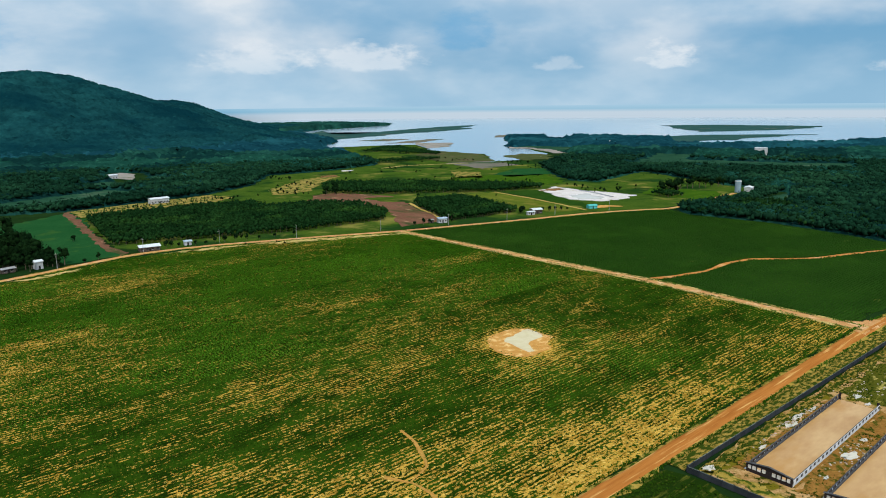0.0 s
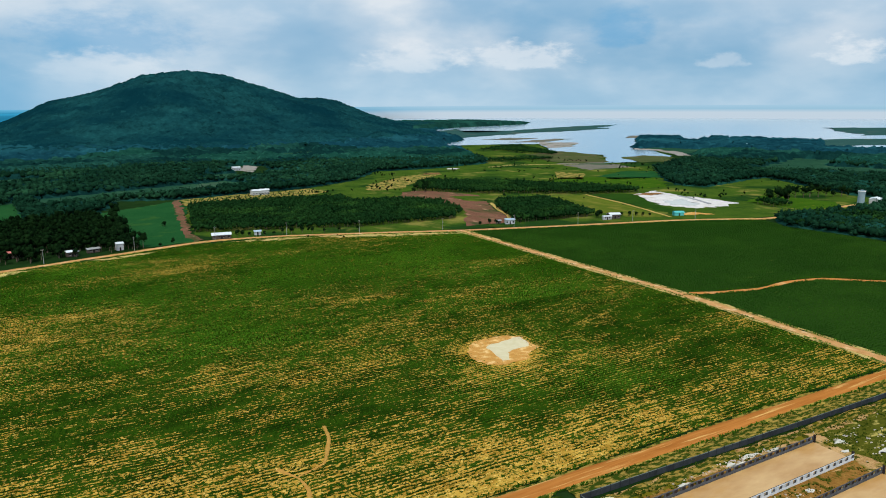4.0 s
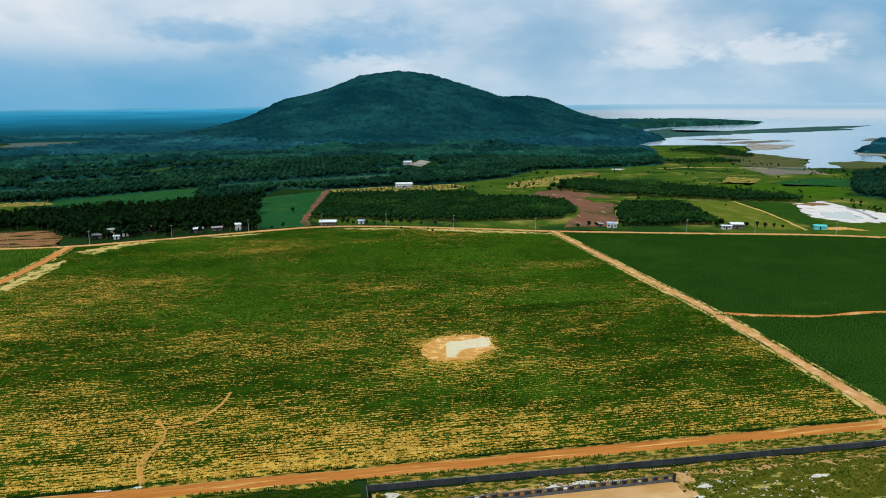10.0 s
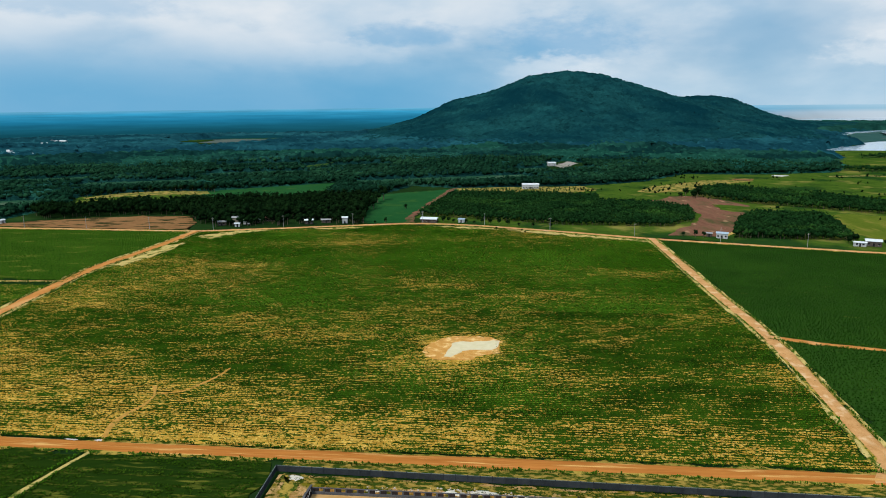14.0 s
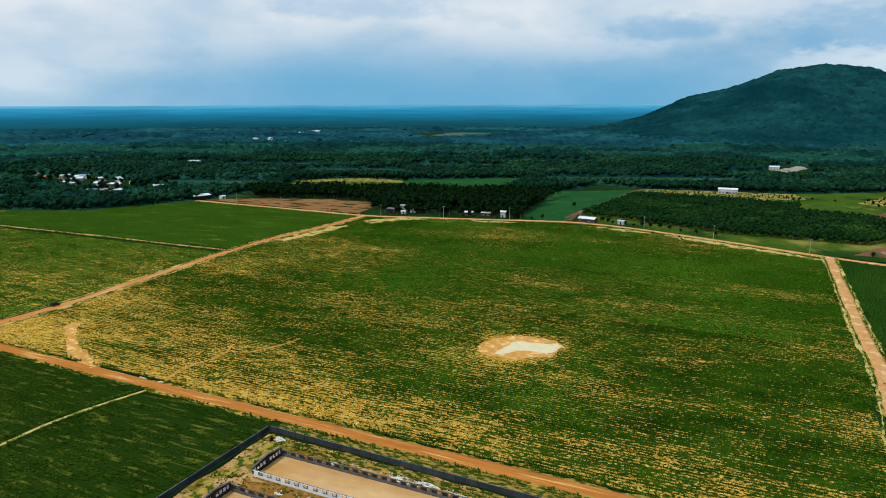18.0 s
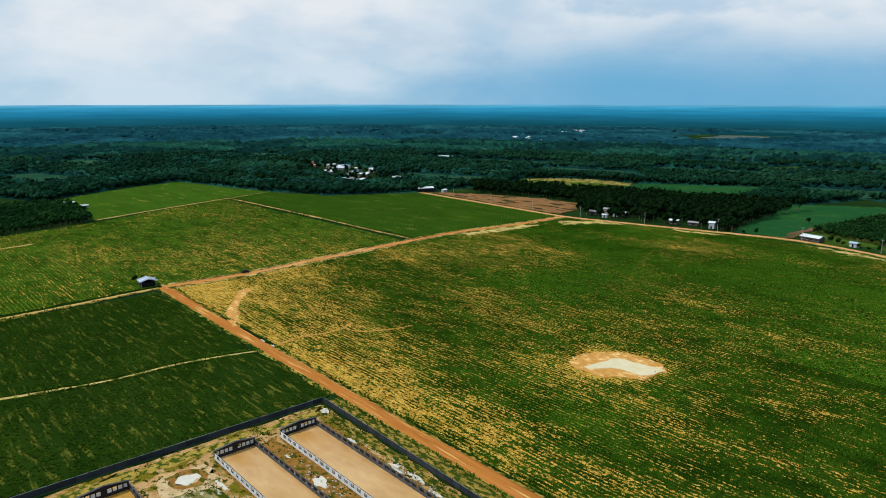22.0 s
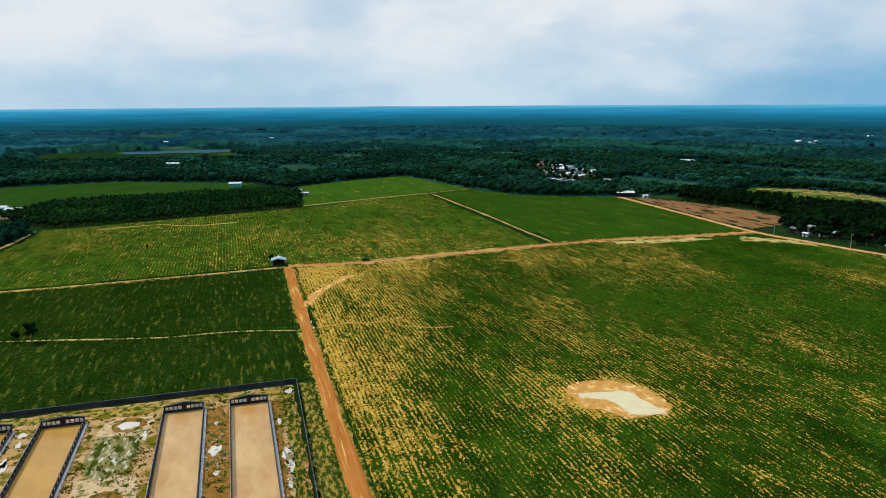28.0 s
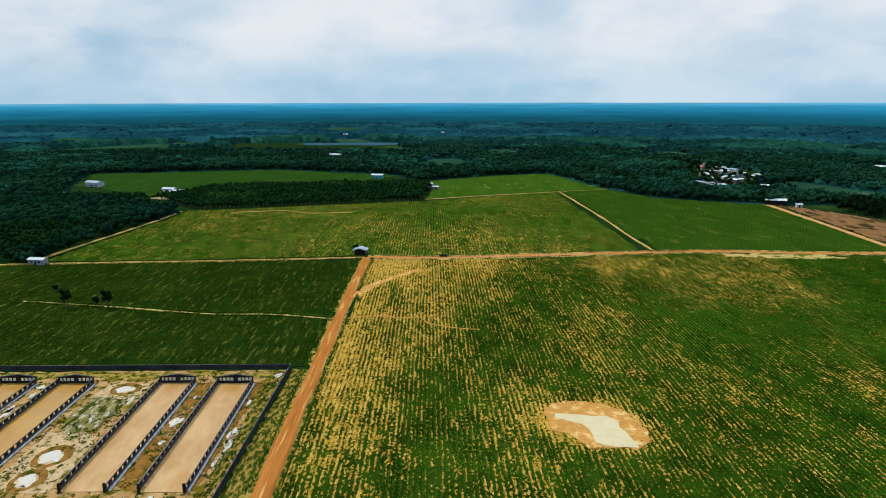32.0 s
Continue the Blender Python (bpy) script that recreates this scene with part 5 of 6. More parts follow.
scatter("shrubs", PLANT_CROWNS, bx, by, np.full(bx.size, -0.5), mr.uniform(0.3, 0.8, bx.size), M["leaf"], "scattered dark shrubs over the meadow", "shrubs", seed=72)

# far woods: canopy over the far land, open where there are fields, water and clearings
# some openings are lengthened along the sight line to fit the camera's view
FAR_POND = [(-760, -210), (-990, -260), (-1000, 70), (-770, 60)]
FAR_SITE = [(-700, -470), (-820, -520), (-960, -420), (-960, -270), (-840, -300)]
FAR_BARE = [(-420, 1350), (-640, 1540), (-600, 1900), (-480, 1960), (-330, 1760)]
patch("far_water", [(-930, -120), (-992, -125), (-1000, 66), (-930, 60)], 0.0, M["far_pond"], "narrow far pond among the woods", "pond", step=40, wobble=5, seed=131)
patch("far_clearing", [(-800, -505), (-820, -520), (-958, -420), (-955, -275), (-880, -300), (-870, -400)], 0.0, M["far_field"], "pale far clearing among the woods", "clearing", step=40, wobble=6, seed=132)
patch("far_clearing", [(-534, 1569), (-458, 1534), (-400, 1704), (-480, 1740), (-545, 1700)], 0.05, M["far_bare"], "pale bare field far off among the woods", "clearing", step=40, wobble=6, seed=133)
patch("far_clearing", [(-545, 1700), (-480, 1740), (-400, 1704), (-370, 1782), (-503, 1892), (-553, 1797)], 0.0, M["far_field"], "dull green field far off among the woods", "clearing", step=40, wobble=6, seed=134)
HOLES = [OPEN_LAND, LAKE, [(-580, 440), (-480, 520), (-390, 500), (-330, 440), (-370, 400), (-480, 440)], [(-600, 1600), (-380, 1800), (-340, 1750), (-540, 1560)], [(-110, 905), (-70, 1015), (-40, 1000), (-80, 900)],
         [(-530, 680), (-500, 730), (-450, 710), (-450, 660), (-500, 655)], [(-620, 550), (-605, 585), (-575, 580), (-585, 548)], [(-605, 805), (-600, 840), (-565, 835), (-570, 805)], [(-530, 528), (-525, 560), (-495, 556), (-500, 528)], [(-345, 385), (-290, 380), (-285, 470), (-345, 470)], [(258, 880), (262, 990), (300, 1045), (330, 990), (300, 870)], [(1180, 620), (1340, 480), (1380, 520), (1240, 640)], [(-720, -460), (-800, -400), (-860, -160), (-800, -150)],
         [(-1500, 300), (-1700, 420), (-1650, 520), (-1450, 420)], [(-1000, 1000), (-1150, 1150), (-1080, 1230), (-940, 1080)], [(-1300, -200), (-1500, -100), (-1480, 0), (-1280, -80)], FAR_POND, FAR_SITE, FAR_BARE, [(655, 302), (690, 330), (730, 305), (718, 275), (670, 280)], [(1100, 470), (1185, 512), (1200, 490), (1130, 450)]]
radii = np.geomspace(330, 2250, 240)
wx_, wy_, wr_, wa_, wf_ = polar_grid(radii, 0, np.radians(np.concatenate([np.linspace(-20, 235, 900, endpoint=False), np.linspace(235, 340, 110, endpoint=False)])))
jx, jy = wx_ + rng.normal(0, 0.0022, wx_.shape) * wr_, wy_ + rng.normal(0, 0.0022, wx_.shape) * wr_
open_here = np.zeros(jx.shape, dtype=bool)
for poly in HOLES:
    open_here |= inside(jx, jy, poly)
hh = hill_height(jx, jy)
open_here |= hh > 12
pu, pv = (jx * 0.93 + jy * 0.36) / 130, (jy * 0.93 - jx * 0.36) / 75
parcel = hash2(np.floor(pu + 0.25 * fbm(jx / 300, jy / 300, 4)), np.floor(pv), 6.0)
stand = np.where(parcel < 0.11, 1.2, 8.5 + 3.5 * parcel)
canopy = stand * (0.8 + 0.5 * (fbm(jx / 16, jy / 16, 15, 3) - 0.5)) + rng.uniform(-2.6, 2.6, jx.shape) * (stand > 3) * np.clip(wr_ / 900, 0.9, 1.4) + np.maximum(hh, 0)
canopy -= np.clip((wr_ - 1950) / 300, 0, 1) * 9
canopy -= 4.0 * np.clip((1050 - wr_) / 60, 0, 1) * (stand > 3)
canopy += np.clip((wr_ - 1800) / 900, 0, 1) * np.interp(np.degrees(wa_) % 360, [0, 90, 180, 360], [4, 3, 0, 4])
ring_ = OPEN_LAND + OPEN_LAND[:1]
canopy *= np.clip(near_line(jx, jy, ring_) / 16, 0.25, 1)
good = ~open_here
canopy = np.where(good, canopy, np.where(hh > 12, hh - 7, -0.6))
faces = wf_.reshape(-1, 4)
faces = faces[good.ravel()[faces].any(1)]
used = np.unique(faces)
remap = np.full(jx.size, -1)
remap[used] = np.arange(used.size)
first = parcel.ravel()[faces[:, 0]]
# Woods past about 1250 m take the haze-blue colours.
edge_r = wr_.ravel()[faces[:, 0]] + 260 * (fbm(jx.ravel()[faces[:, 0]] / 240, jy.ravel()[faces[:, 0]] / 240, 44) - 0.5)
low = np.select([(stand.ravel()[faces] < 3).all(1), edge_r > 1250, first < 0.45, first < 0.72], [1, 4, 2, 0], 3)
tagged(link_mesh("far_woods", np.stack([jx.ravel()[used], jy.ravel()[used], canopy.ravel()[used]], -1), remap[faces], None, mats=[M["woods"], M["far_field"], M["woods_dark"], M["woods_light"], M["woods_haze_blue"]], index=low, attrs={"tuft": (0.62 * rng.uniform(0, 1, used.size) ** 2)}, smooth=True), "dark plantation canopy to the horizon, haze tint in its colours", "woodland", kind="stuff")

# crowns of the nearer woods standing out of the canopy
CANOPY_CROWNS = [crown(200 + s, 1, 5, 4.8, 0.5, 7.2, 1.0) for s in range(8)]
qr = np.random.default_rng(95)
qx, qy = np.meshgrid(np.arange(-880, 1260, 7.0), np.arange(-560, 1100, 6.4), indexing="ij")
qx, qy = (qx + qr.uniform(-1.8, 1.8, qx.shape)).ravel(), (qy + qr.uniform(-1.6, 1.6, qy.shape)).ravel()
qd, qa = np.hypot(qx - CENTRE[0], qy - CENTRE[1]), np.degrees(np.arctan2(qy - CENTRE[1], qx - CENTRE[0])) % 360
k = (qd > 330) & (qd < 1060) & ((qa < 222) | (qa > 352)) & (hill_height(qx, qy) < 12)
qx, qy = qx[k], qy[k]
k = hash2(np.floor((qx * 0.93 + qy * 0.36) / 130 + 0.25 * fbm(qx / 300, qy / 300, 4)), np.floor((qy * 0.93 - qx * 0.36) / 75), 6.0) >= 0.11
for poly in HOLES:
    k &= ~inside(qx, qy, poly)
qx, qy = qx[k], qy[k]
qs = (1.15 + 0.45 * fbm(qx / 70, qy / 70, 17)) * qr.uniform(0.85, 1.15, qx.size)
scatter("wood_crowns", CANOPY_CROWNS, qx, qy, np.full(qx.size, -0.6), np.full(qx.size, 1.15) * qr.uniform(0.85, 1.2, qx.size), M["leaf_wood"], "closely planted dark green crowns of the nearer woods", "trees", 96, None, qs)

# ragged trees along the woods' edges
ed = np.array(OPEN_LAND, float)
ex2, ey2 = [], []
er = np.random.default_rng(91)
for a, b in zip(ed, np.roll(ed, -1, axis=0)):
    if np.hypot(*((a + b) / 2 - np.array([180, 250]))) > 900 or (a[1] < -95 and b[1] < -95) or (a[0] > 470 and b[0] > 470 and a[1] < 70):
        continue
    L_ = np.hypot(*(b - a))
    nn = max(2, int(L_ / 0.9))
    u = er.uniform(0, 1, nn)
    nrm = np.array([(b - a)[1], -(b - a)[0]]) / L_
    off = er.uniform(-1, 17, nn)
    ex2.append(a[0] + (b - a)[0] * u - nrm[0] * -off), ey2.append(a[1] + (b - a)[1] * u - nrm[1] * -off)
ex2, ey2 = np.concatenate(ex2), np.concatenate(ey2)
k = ~inside(ex2, ey2, OPEN_LAND)
ex2, ey2 = ex2[k], ey2[k]
scatter("wood_edge", PLANT_CROWNS, ex2, ey2, np.full(ex2.size, -1.2), er.uniform(1.0, 1.5, ex2.size), M["leaf_wood"], "ragged dark trees along the woods' edge", "trees", 92, None, er.uniform(1.0, 1.65, ex2.size))

# wood on the low peninsula beyond the hill
px_, py_ = np.meshgrid(np.arange(1100, 2130, 14), np.arange(1980, 2960, 14), indexing="ij")
px_, py_ = px_ + rng.normal(0, 3, px_.shape), py_ + rng.normal(0, 3, px_.shape)
tip = np.clip((2150 - px_) / 350, 0.15, 1)
pz_ = np.where(inside(px_, py_, PENINSULA), (16 + rng.uniform(-2, 3, px_.shape)) * tip, -1.0)
idx = np.arange(px_.size).reshape(px_.shape)
q = np.stack([idx[:-1, :-1], idx[1:, :-1], idx[1:, 1:], idx[:-1, 1:]], -1).reshape(-1, 4)
q = q[(pz_.ravel()[q] > 0).any(1)]
tagged(link_mesh("peninsula_woods", np.stack([px_.ravel(), py_.ravel(), pz_.ravel()], -1), q, M["woods"], smooth=True, attrs={"tuft": 0.6 * rng.uniform(0, 1, px_.size) ** 2}), "dark low woods on a tongue of land", "woodland", kind="stuff")

# wooded hill
hx, hy = np.meshgrid(np.arange(-380, 1680, 6.0), np.arange(900, 2900, 6.0), indexing="ij")
hx, hy = hx + rng.normal(0, 1.6, hx.shape), hy + rng.normal(0, 1.6, hy.shape)
hz = hill_height(hx, hy)
ridge = (40 * (fbm(hx / 130, hy / 260, 30) - 0.5) + 20 * (fbm(hx / 45, hy / 110, 33, 2) - 0.5)) * np.clip(hz / 60, 0, 1) * np.clip(np.abs(hy - 1850) / 200, 0.3, 1)
hz2 = hz + ridge * 0.5 + 7 + rng.uniform(-3.0, 4.0, hz.shape) + 5 * (fbm(hx / 22, hy / 22, 31, 2) - 0.5)
hz2 -= 18 * np.clip((8 - hz) / 6, 0, 1)
good = hz > 0
idx = np.arange(hx.size).reshape(hx.shape)
q = np.stack([idx[:-1, :-1], idx[1:, :-1], idx[1:, 1:], idx[:-1, 1:]], -1).reshape(-1, 4)
q = q[good.ravel()[q].all(1)]
used = np.unique(q)
remap = np.full(hx.size, -1)
remap[used] = np.arange(used.size)
tagged(link_mesh("hill", np.stack([hx.ravel()[used], hy.ravel()[used], hz2.ravel()[used]], -1), remap[q], M["hill"], smooth=True, attrs={"tuft": 0.36 * rng.uniform(0, 1, used.size) ** 2}), "steep hill covered in dense forest, haze blue in its colour", "hill", kind="structure")

# ---- verges ----
for line, w, z, sd in ((EAST_ROAD, 7.6, 0.07, 3), (NEAR_ROAD, 7.0, 0.06, 4), (WEST_ROAD, 8.0, 0.06, 5), (FAR_ROAD, 6.0, 0.05, 6), (SOUTH_TRACK, 4.2, 0.05, 7)):
    ribbon("verge", line, w, z, M["verge"], "dry grassy verge beside the road", "verge", jitter=0.7, seed=sd, step=1.2, profile=((-1, -0.2), (-0.9, 0.0), (0, -0.02), (0.9, 0.0), (1, -0.2)))
patch("verge", [(146, 80), (146, 74.6), (320, 70.0), (320, 79)], 0.05, M["verge_x"], "dry grassy strip between road and wall", "verge", step=1.5, wobble=0.3, seed=68, thick=0.1)
gx2, gy2 = [], []
gr2 = np.random.default_rng(33)
for line, w in ((EAST_ROAD, 2.7), (NEAR_ROAD, 3.1), (WEST_ROAD, 3.4), (SOUTH_TRACK, 1.7), (WEST_LANE, 1.6), (SOUTH_PATH, 1.1), (EAST_PATH, 1.9)):
    c = smooth_line(line, 0.5)
    d = np.gradient(c, axis=0)
    d /= np.linalg.norm(d, axis=1)[:, None]
    for s_ in (-1, 1):
        o = w + np.abs(gr2.normal(0, 0.7, len(c)))
        k = vnoise(c[:, 0] / 5 + 9 * s_, c[:, 1] / 5, 3) > 0.35
        gx2.append((c[:, 0] - d[:, 1] * o * s_)[k]), gy2.append((c[:, 1] + d[:, 0] * o * s_)[k])
gx2, gy2 = np.concatenate(gx2), np.concatenate(gy2)
scatter("verge_grass", TUFTS, gx2, gy2, np.full(gx2.size, 0.05), gr2.uniform(0.4, 1.0, gx2.size), M["crop"], "uneven green weeds along the road's edges", "weeds", seed=34)
# ---- building compound ----
M["pale_yard"] = material("pale_site_sand", (0.36, 0.24, 0.10), (0.62, 0.48, 0.30), 4, 0.6, bump=0.6, extra=(0.10, 0.10, 0.012), extra_size=3.0, extra_edge=(0.54, 0.62), extra2=(0.035, 0.048, 0.005), extra2_size=2.4, extra2_edge=(0.58, 0.63))
M["sheet"] = material("pale_plastic_sheet", (0.55, 0.54, 0.50), (0.74, 0.73, 0.70), 1, 0.3, rough=0.4, bump=0.05, ob_random=0.2)
M["yard_weeds"] = material("weedy_site_ground", (0.035, 0.045, 0.005), (0.10, 0.10, 0.012), 4, 0.6, bump=0.6, extra=(0.40, 0.33, 0.09), extra_size=2.6, extra_edge=(0.56, 0.66), stretch=(0.45, 1, 1))
patch("yard", [(147, 73), (319, 69), (330, -75), (147, -75)], 0.04, M["yard"], "churned building-site earth with weeds", "yard", wobble=0.4, seed=70)
for poly, mt, lab, sd in (([(148, 72.5), (318, 68.5), (318, 66), (148, 69)], "verge_x", "green weedy strip along the wall", 71), ([(157, 53), (157, 46.5), (219, 47), (219, 53)], "rust_earth", "rusty earth between the sheds", 72),
                          ([(224, 45), (224, 66), (318, 65), (318, 20), (240, 20)], "yard_weeds", "dark weedy ground past the sheds", 73), 
                          ([(149, 72), (149, -70), (152, -70), (153, 66)], "verge", "grass along the compound wall", 75)):
    patch("weedy_ground", poly, 0.09, M[mt], lab, "ground", step=2.5, wobble=0.9, seed=sd, thick=0.1)
patch("flooded_ground", [(167, 19), (176, 17.5), (188, 19), (191, 24), (187, 29), (178, 31), (170, 29)], 0.14, M["wet_weeds"], "pale flooded weedy ground between the sheds", "ground", step=2.5, wobble=0.45, seed=95, thick=0.1)
patch("trodden_ground", [(158, 20), (170, 18.5), (172, 24), (169, 32.5), (158, 32)], 0.11, M["pale_yard"], "pale trodden sand beside the flooded ground", "ground", step=2, wobble=0.6, seed=97, thick=0.1)
patch("trodden_ground", [(190, 17), (219, 17), (219, 33), (192, 32), (189, 25)], 0.11, M["pale_yard"], "pale sand heaped round the pits", "ground", step=2, wobble=0.6, seed=98, thick=0.1)
patch("trodden_ground", [(157, 67.3), (219, 66.6), (219, 64.4), (157, 64.6)], 0.12, M["rust_earth"], "rusty trodden earth along the shed wall", "ground", step=1.5, wobble=0.35, seed=96, thick=0.1)
for cx, cy, rx, ry, sd in ((151.5, 71.0, 1.6, 1.3, 1), (184, 49.5, 2.6, 1.6, 2), (162, 26, 2.4, 2.6, 3), (203, 25, 3.4, 2.6, 4), (214, 25, 3.0, 2.2, 5), (170, 31, 3.2, 0.6, 30), (192, 66.5, 2.2, 0.5, 32), (206, 67, 2.4, 0.5, 33), (172, 66.8, 2.0, 0.5, 34), (178, -1, 3.4, 0.8, 35), (166, -0.5, 1.8, 0.7, 36), (92, 85.9, 1.0, 0.5, 37), (84, 85.8, 1.6, 0.45, 38), (168, 49.5, 1.0, 0.6, 7), (196, 50, 1.2, 0.8, 8), (198, 68, 2.8, 0.7, 9), (190, 67.5, 1.6, 0.7, 10),
                           (226, 61, 1.8, 0.8, 11), (232, 52, 2.4, 0.9, 12), (238, 50, 1.6, 0.7, 13), (222, 57, 1.2, 0.7, 14), (256, 60, 2.4, 0.7, 15), (160, -1, 1.6, 1.0, 16), (176, -1.5, 2.4, 0.9, 17)):
    ring = [(cx + rx * math.cos(a) * (1 + 0.28 * math.sin(3 * a + sd) + 0.12 * math.sin(7 * a + 2 * sd)), cy + ry * math.sin(a) * (1 + 0.25 * math.cos(2 * a + sd) + 0.12 * math.sin(5 * a + sd))) for a in np.linspace(0, 2 * np.pi, 26, endpoint=False)]
    patch("puddle", ring, 0.17, M["puddle"], "milky rain puddle on the site earth", "puddle", step=2, wobble=0.12, seed=80 + sd, thick=0.06)


def pit_rim(cx, cy, rx, ry):
    """The raised rim of dug earth round a pit."""
    n = 22
    v, f = [], []
    r = np.random.default_rng(int(cx * 7))
    for i in range(n):
        a = 2 * np.pi * i / n
        for k, h in ((0.92, 0.0), (1.12, 0.55), (1.35, 0.5), (1.75, 0.02)):
            k2 = k + r.normal(0, 0.04)
            v.append((cx + rx * k2 * math.cos(a), cy + ry * k2 * math.sin(a), 0.05 + h * r.uniform(0.7, 1.2) * (0.25 + 1.1 * max(0.0, math.cos(a - 2.8)))))
    for i in range(n):
        j = (i + 1) % n
        for k in range(3):
            f.append((i * 4 + k, j * 4 + k, j * 4 + k + 1, i * 4 + k + 1))
    return tagged(link_mesh("pit_rim", v, np.array(f)[:, ::-1], M["rust_earth"], smooth=True), "heaped brown earth round a dug pit", "earth bank")


pit_rim(203, 25, 3.6, 2.9), pit_rim(214, 25, 3.2, 2.5), pit_rim(162, 26, 2.7, 2.9)

# boundary wall of concrete panels between posts


# Caps are paler and greener than the wall panels.
M["cap"] = material("mossy_pale_cap", (0.06, 0.08, 0.075), (0.16, 0.19, 0.175), 2, 0.3, bump=0.2, ob_random=0.25)


def boundary_wall(name, a, b, label):
    a, b = Vector(a), Vector(b)
    n = round((b - a).length / 3.0)
    wall = empty(name, Matrix.Translation((*a, 0.0)) @ Matrix.Rotation(math.atan2(b.y - a.y, b.x - a.x), 4, "Z"), label, "wall", kind="structure")
    pitch = (b - a).length / n
    panel = box(0.11, -0.06, 0, pitch - 0.11, 0.06, 1.6, 0.02)
    post = box(-0.11, -0.12, 0, 0.11, 0.12, 1.8, 0.03)
    first_panel, first_post = part("panel", panel, M["concrete"], wall), part("post", post, M["concrete"], wall)
    first_cap = part("cap", box(0.11, -0.10, 1.6, pitch - 0.11, 0.10, 1.7, 0.02), M["cap"], wall)
    for i in range(1, n + 1):
        for src in ((first_panel, first_post, first_cap) if i < n else (first_post,)):
            o = new(src.name.split(".")[0], src.data)
            o.parent = wall
            o.location = (i * pitch, 0, 0)
    return wall


boundary_wall("wall_north", (WALL_X, WALL_Y), (320, 69.5), "dark grey concrete panel wall along the red road")
boundary_wall("wall_west", (WALL_X - 0.2, WALL_Y - 0.3), (WALL_X - 0.2, -78), "dark grey concrete panel wall beside the dark crop")

# sheds under construction: a gable, two long walls with window bays, no roof yet


def cattle_shed(x, y, length, width, label, floor="mud"):
    shed = empty("shed", Matrix.Translation((x, y, 0.05)), label, "shed", "roofless sheds in the compound")
    part("floor", box(0.2, 0.2, -0.02, length, width - 0.2, 0.12), M[floor], shed, "tan flooded mud floor")
    # west gable
    part("gable_sill", box(-0.15, 0, 0, 0.15, width, 0.85, 0.02), M["frame"], shed, "dark brown low wall")
    bays = 9
    for i in range(bays + 1):
        w = 0.24 if i not in (0, bays) else 0.5
        yy = 0.15 + (width - 0.3) * i / bays
        part("gable_post", box(-0.14, yy - w / 2, 0.85, 0.14, yy + w / 2, 1.95), M["frame"], shed)
    # Pale sheets are added so the gable openings read bright.
    for i in range(bays):
        if i != 4:
            y0, y1 = 0.15 + (width - 0.3) * i / bays + 0.13, 0.15 + (width - 0.3) * (i + 1) / bays - 0.13
            part("window_sheet", box(-0.03, y0, 0.87, 0.03, y1, 1.80 - 0.5 * ((i * 37 + int(y)) % 5 == 0)), M["sheet"], shed, "pale sheet added to whiten the opening")
    part("gable_window_board", box(-0.10, 0.15 + (width - 0.3) * 4 / bays + 0.15, 0.85, 0.10, 0.15 + (width - 0.3) * 5 / bays - 0.15, 1.95), M["frame"], shed)
    bm = prism([(-width / 2, 0.0), (width / 2, 0.0), (width / 2, 0.25), (0, 1.0), (-width / 2, 0.25)], -0.15, 0.15)
    bmesh.ops.transform(bm, matrix=Matrix.Translation((0, width / 2, 1.95)) @ Matrix.Rotation(radians(90), 4, "Z"), verts=bm.verts)
    part("pediment", bm, M["frame"], shed, "dark brown gable beam")
    for s in (-1, 1):
        bm = prism([(-0.02, 0.0), (width / 2 + 0.35, -0.80), (width / 2 + 0.35, -0.68), (-0.02, 0.12)] if s > 0 else [(0.02, 0.0), (0.02, 0.12), (-width / 2 - 0.35, -0.68), (-width / 2 - 0.35, -0.80)], -0.28, 0.28)
        bmesh.ops.transform(bm, matrix=Matrix.Translation((0, width / 2, 2.97)) @ Matrix.Rotation(radians(90), 4, "Z"), verts=bm.verts)
        part("coping", bm, M["concrete_mid"], shed)
    # long walls
    n = int(length / 2.6)
    pitch = (length - 0.4) / n
    for side in (0.0, width):
        out = -1 if side == 0 else 1
        part("wall_base", box(0.16, side - 0.14, 0, length, side + 0.14, 0.75, 0.02), M["concrete_mid"], shed)
        # South side gets a pale coat: sunlight on that face put into colour.
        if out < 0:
            part("render_coat", box(0.16, side - 0.19, 0.02, length, side - 0.143, 0.74), M["concrete_lt"], shed, "pale coat painted as the sunlit side")
            part("render_coat", box(0.16, side - 0.15, 1.63, length, side - 0.103, 1.83), M["concrete_lt"], shed, "pale coat painted as the sunlit side")
        part("top_rail", box(0.16, side - 0.10, 1.62, length, side + 0.10, 1.84, 0.02), M["concrete_mid"], shed)
        src = None
        for i in range(n + 1):
            if src is None:
                src = part("post", box(0.16, -0.13, 0.75, 0.50, 0.13, 1.62), M["concrete_mid"], shed)
                panel = box(0.50, -0.05 + out * 0.06, 0.75, 0.16 + pitch * 0.62, 0.05 + out * 0.06, 1.62)
                # Dark panel colour carries the shade on the inner and north faces.
                pan = part("wall_panel", panel, M["frame"], shed)
                coat = part("render_coat", box(0.50, -0.165, 0.76, 0.16 + pitch * 0.62, -0.115, 1.61), M["concrete_lt"], shed, "pale coat painted as the sunlit side") if out < 0 else None
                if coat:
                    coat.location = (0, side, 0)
                src.location = pan.location = (0, side, 0)
                continue
            for o_src in ([src] + [o for o in (pan, coat) if o and i < n]):
                o = new(o_src.name.split(".")[0], o_src.data)
                o.parent, o.location = shed, (i * pitch - (0.1 if i == n else 0), side, 0)
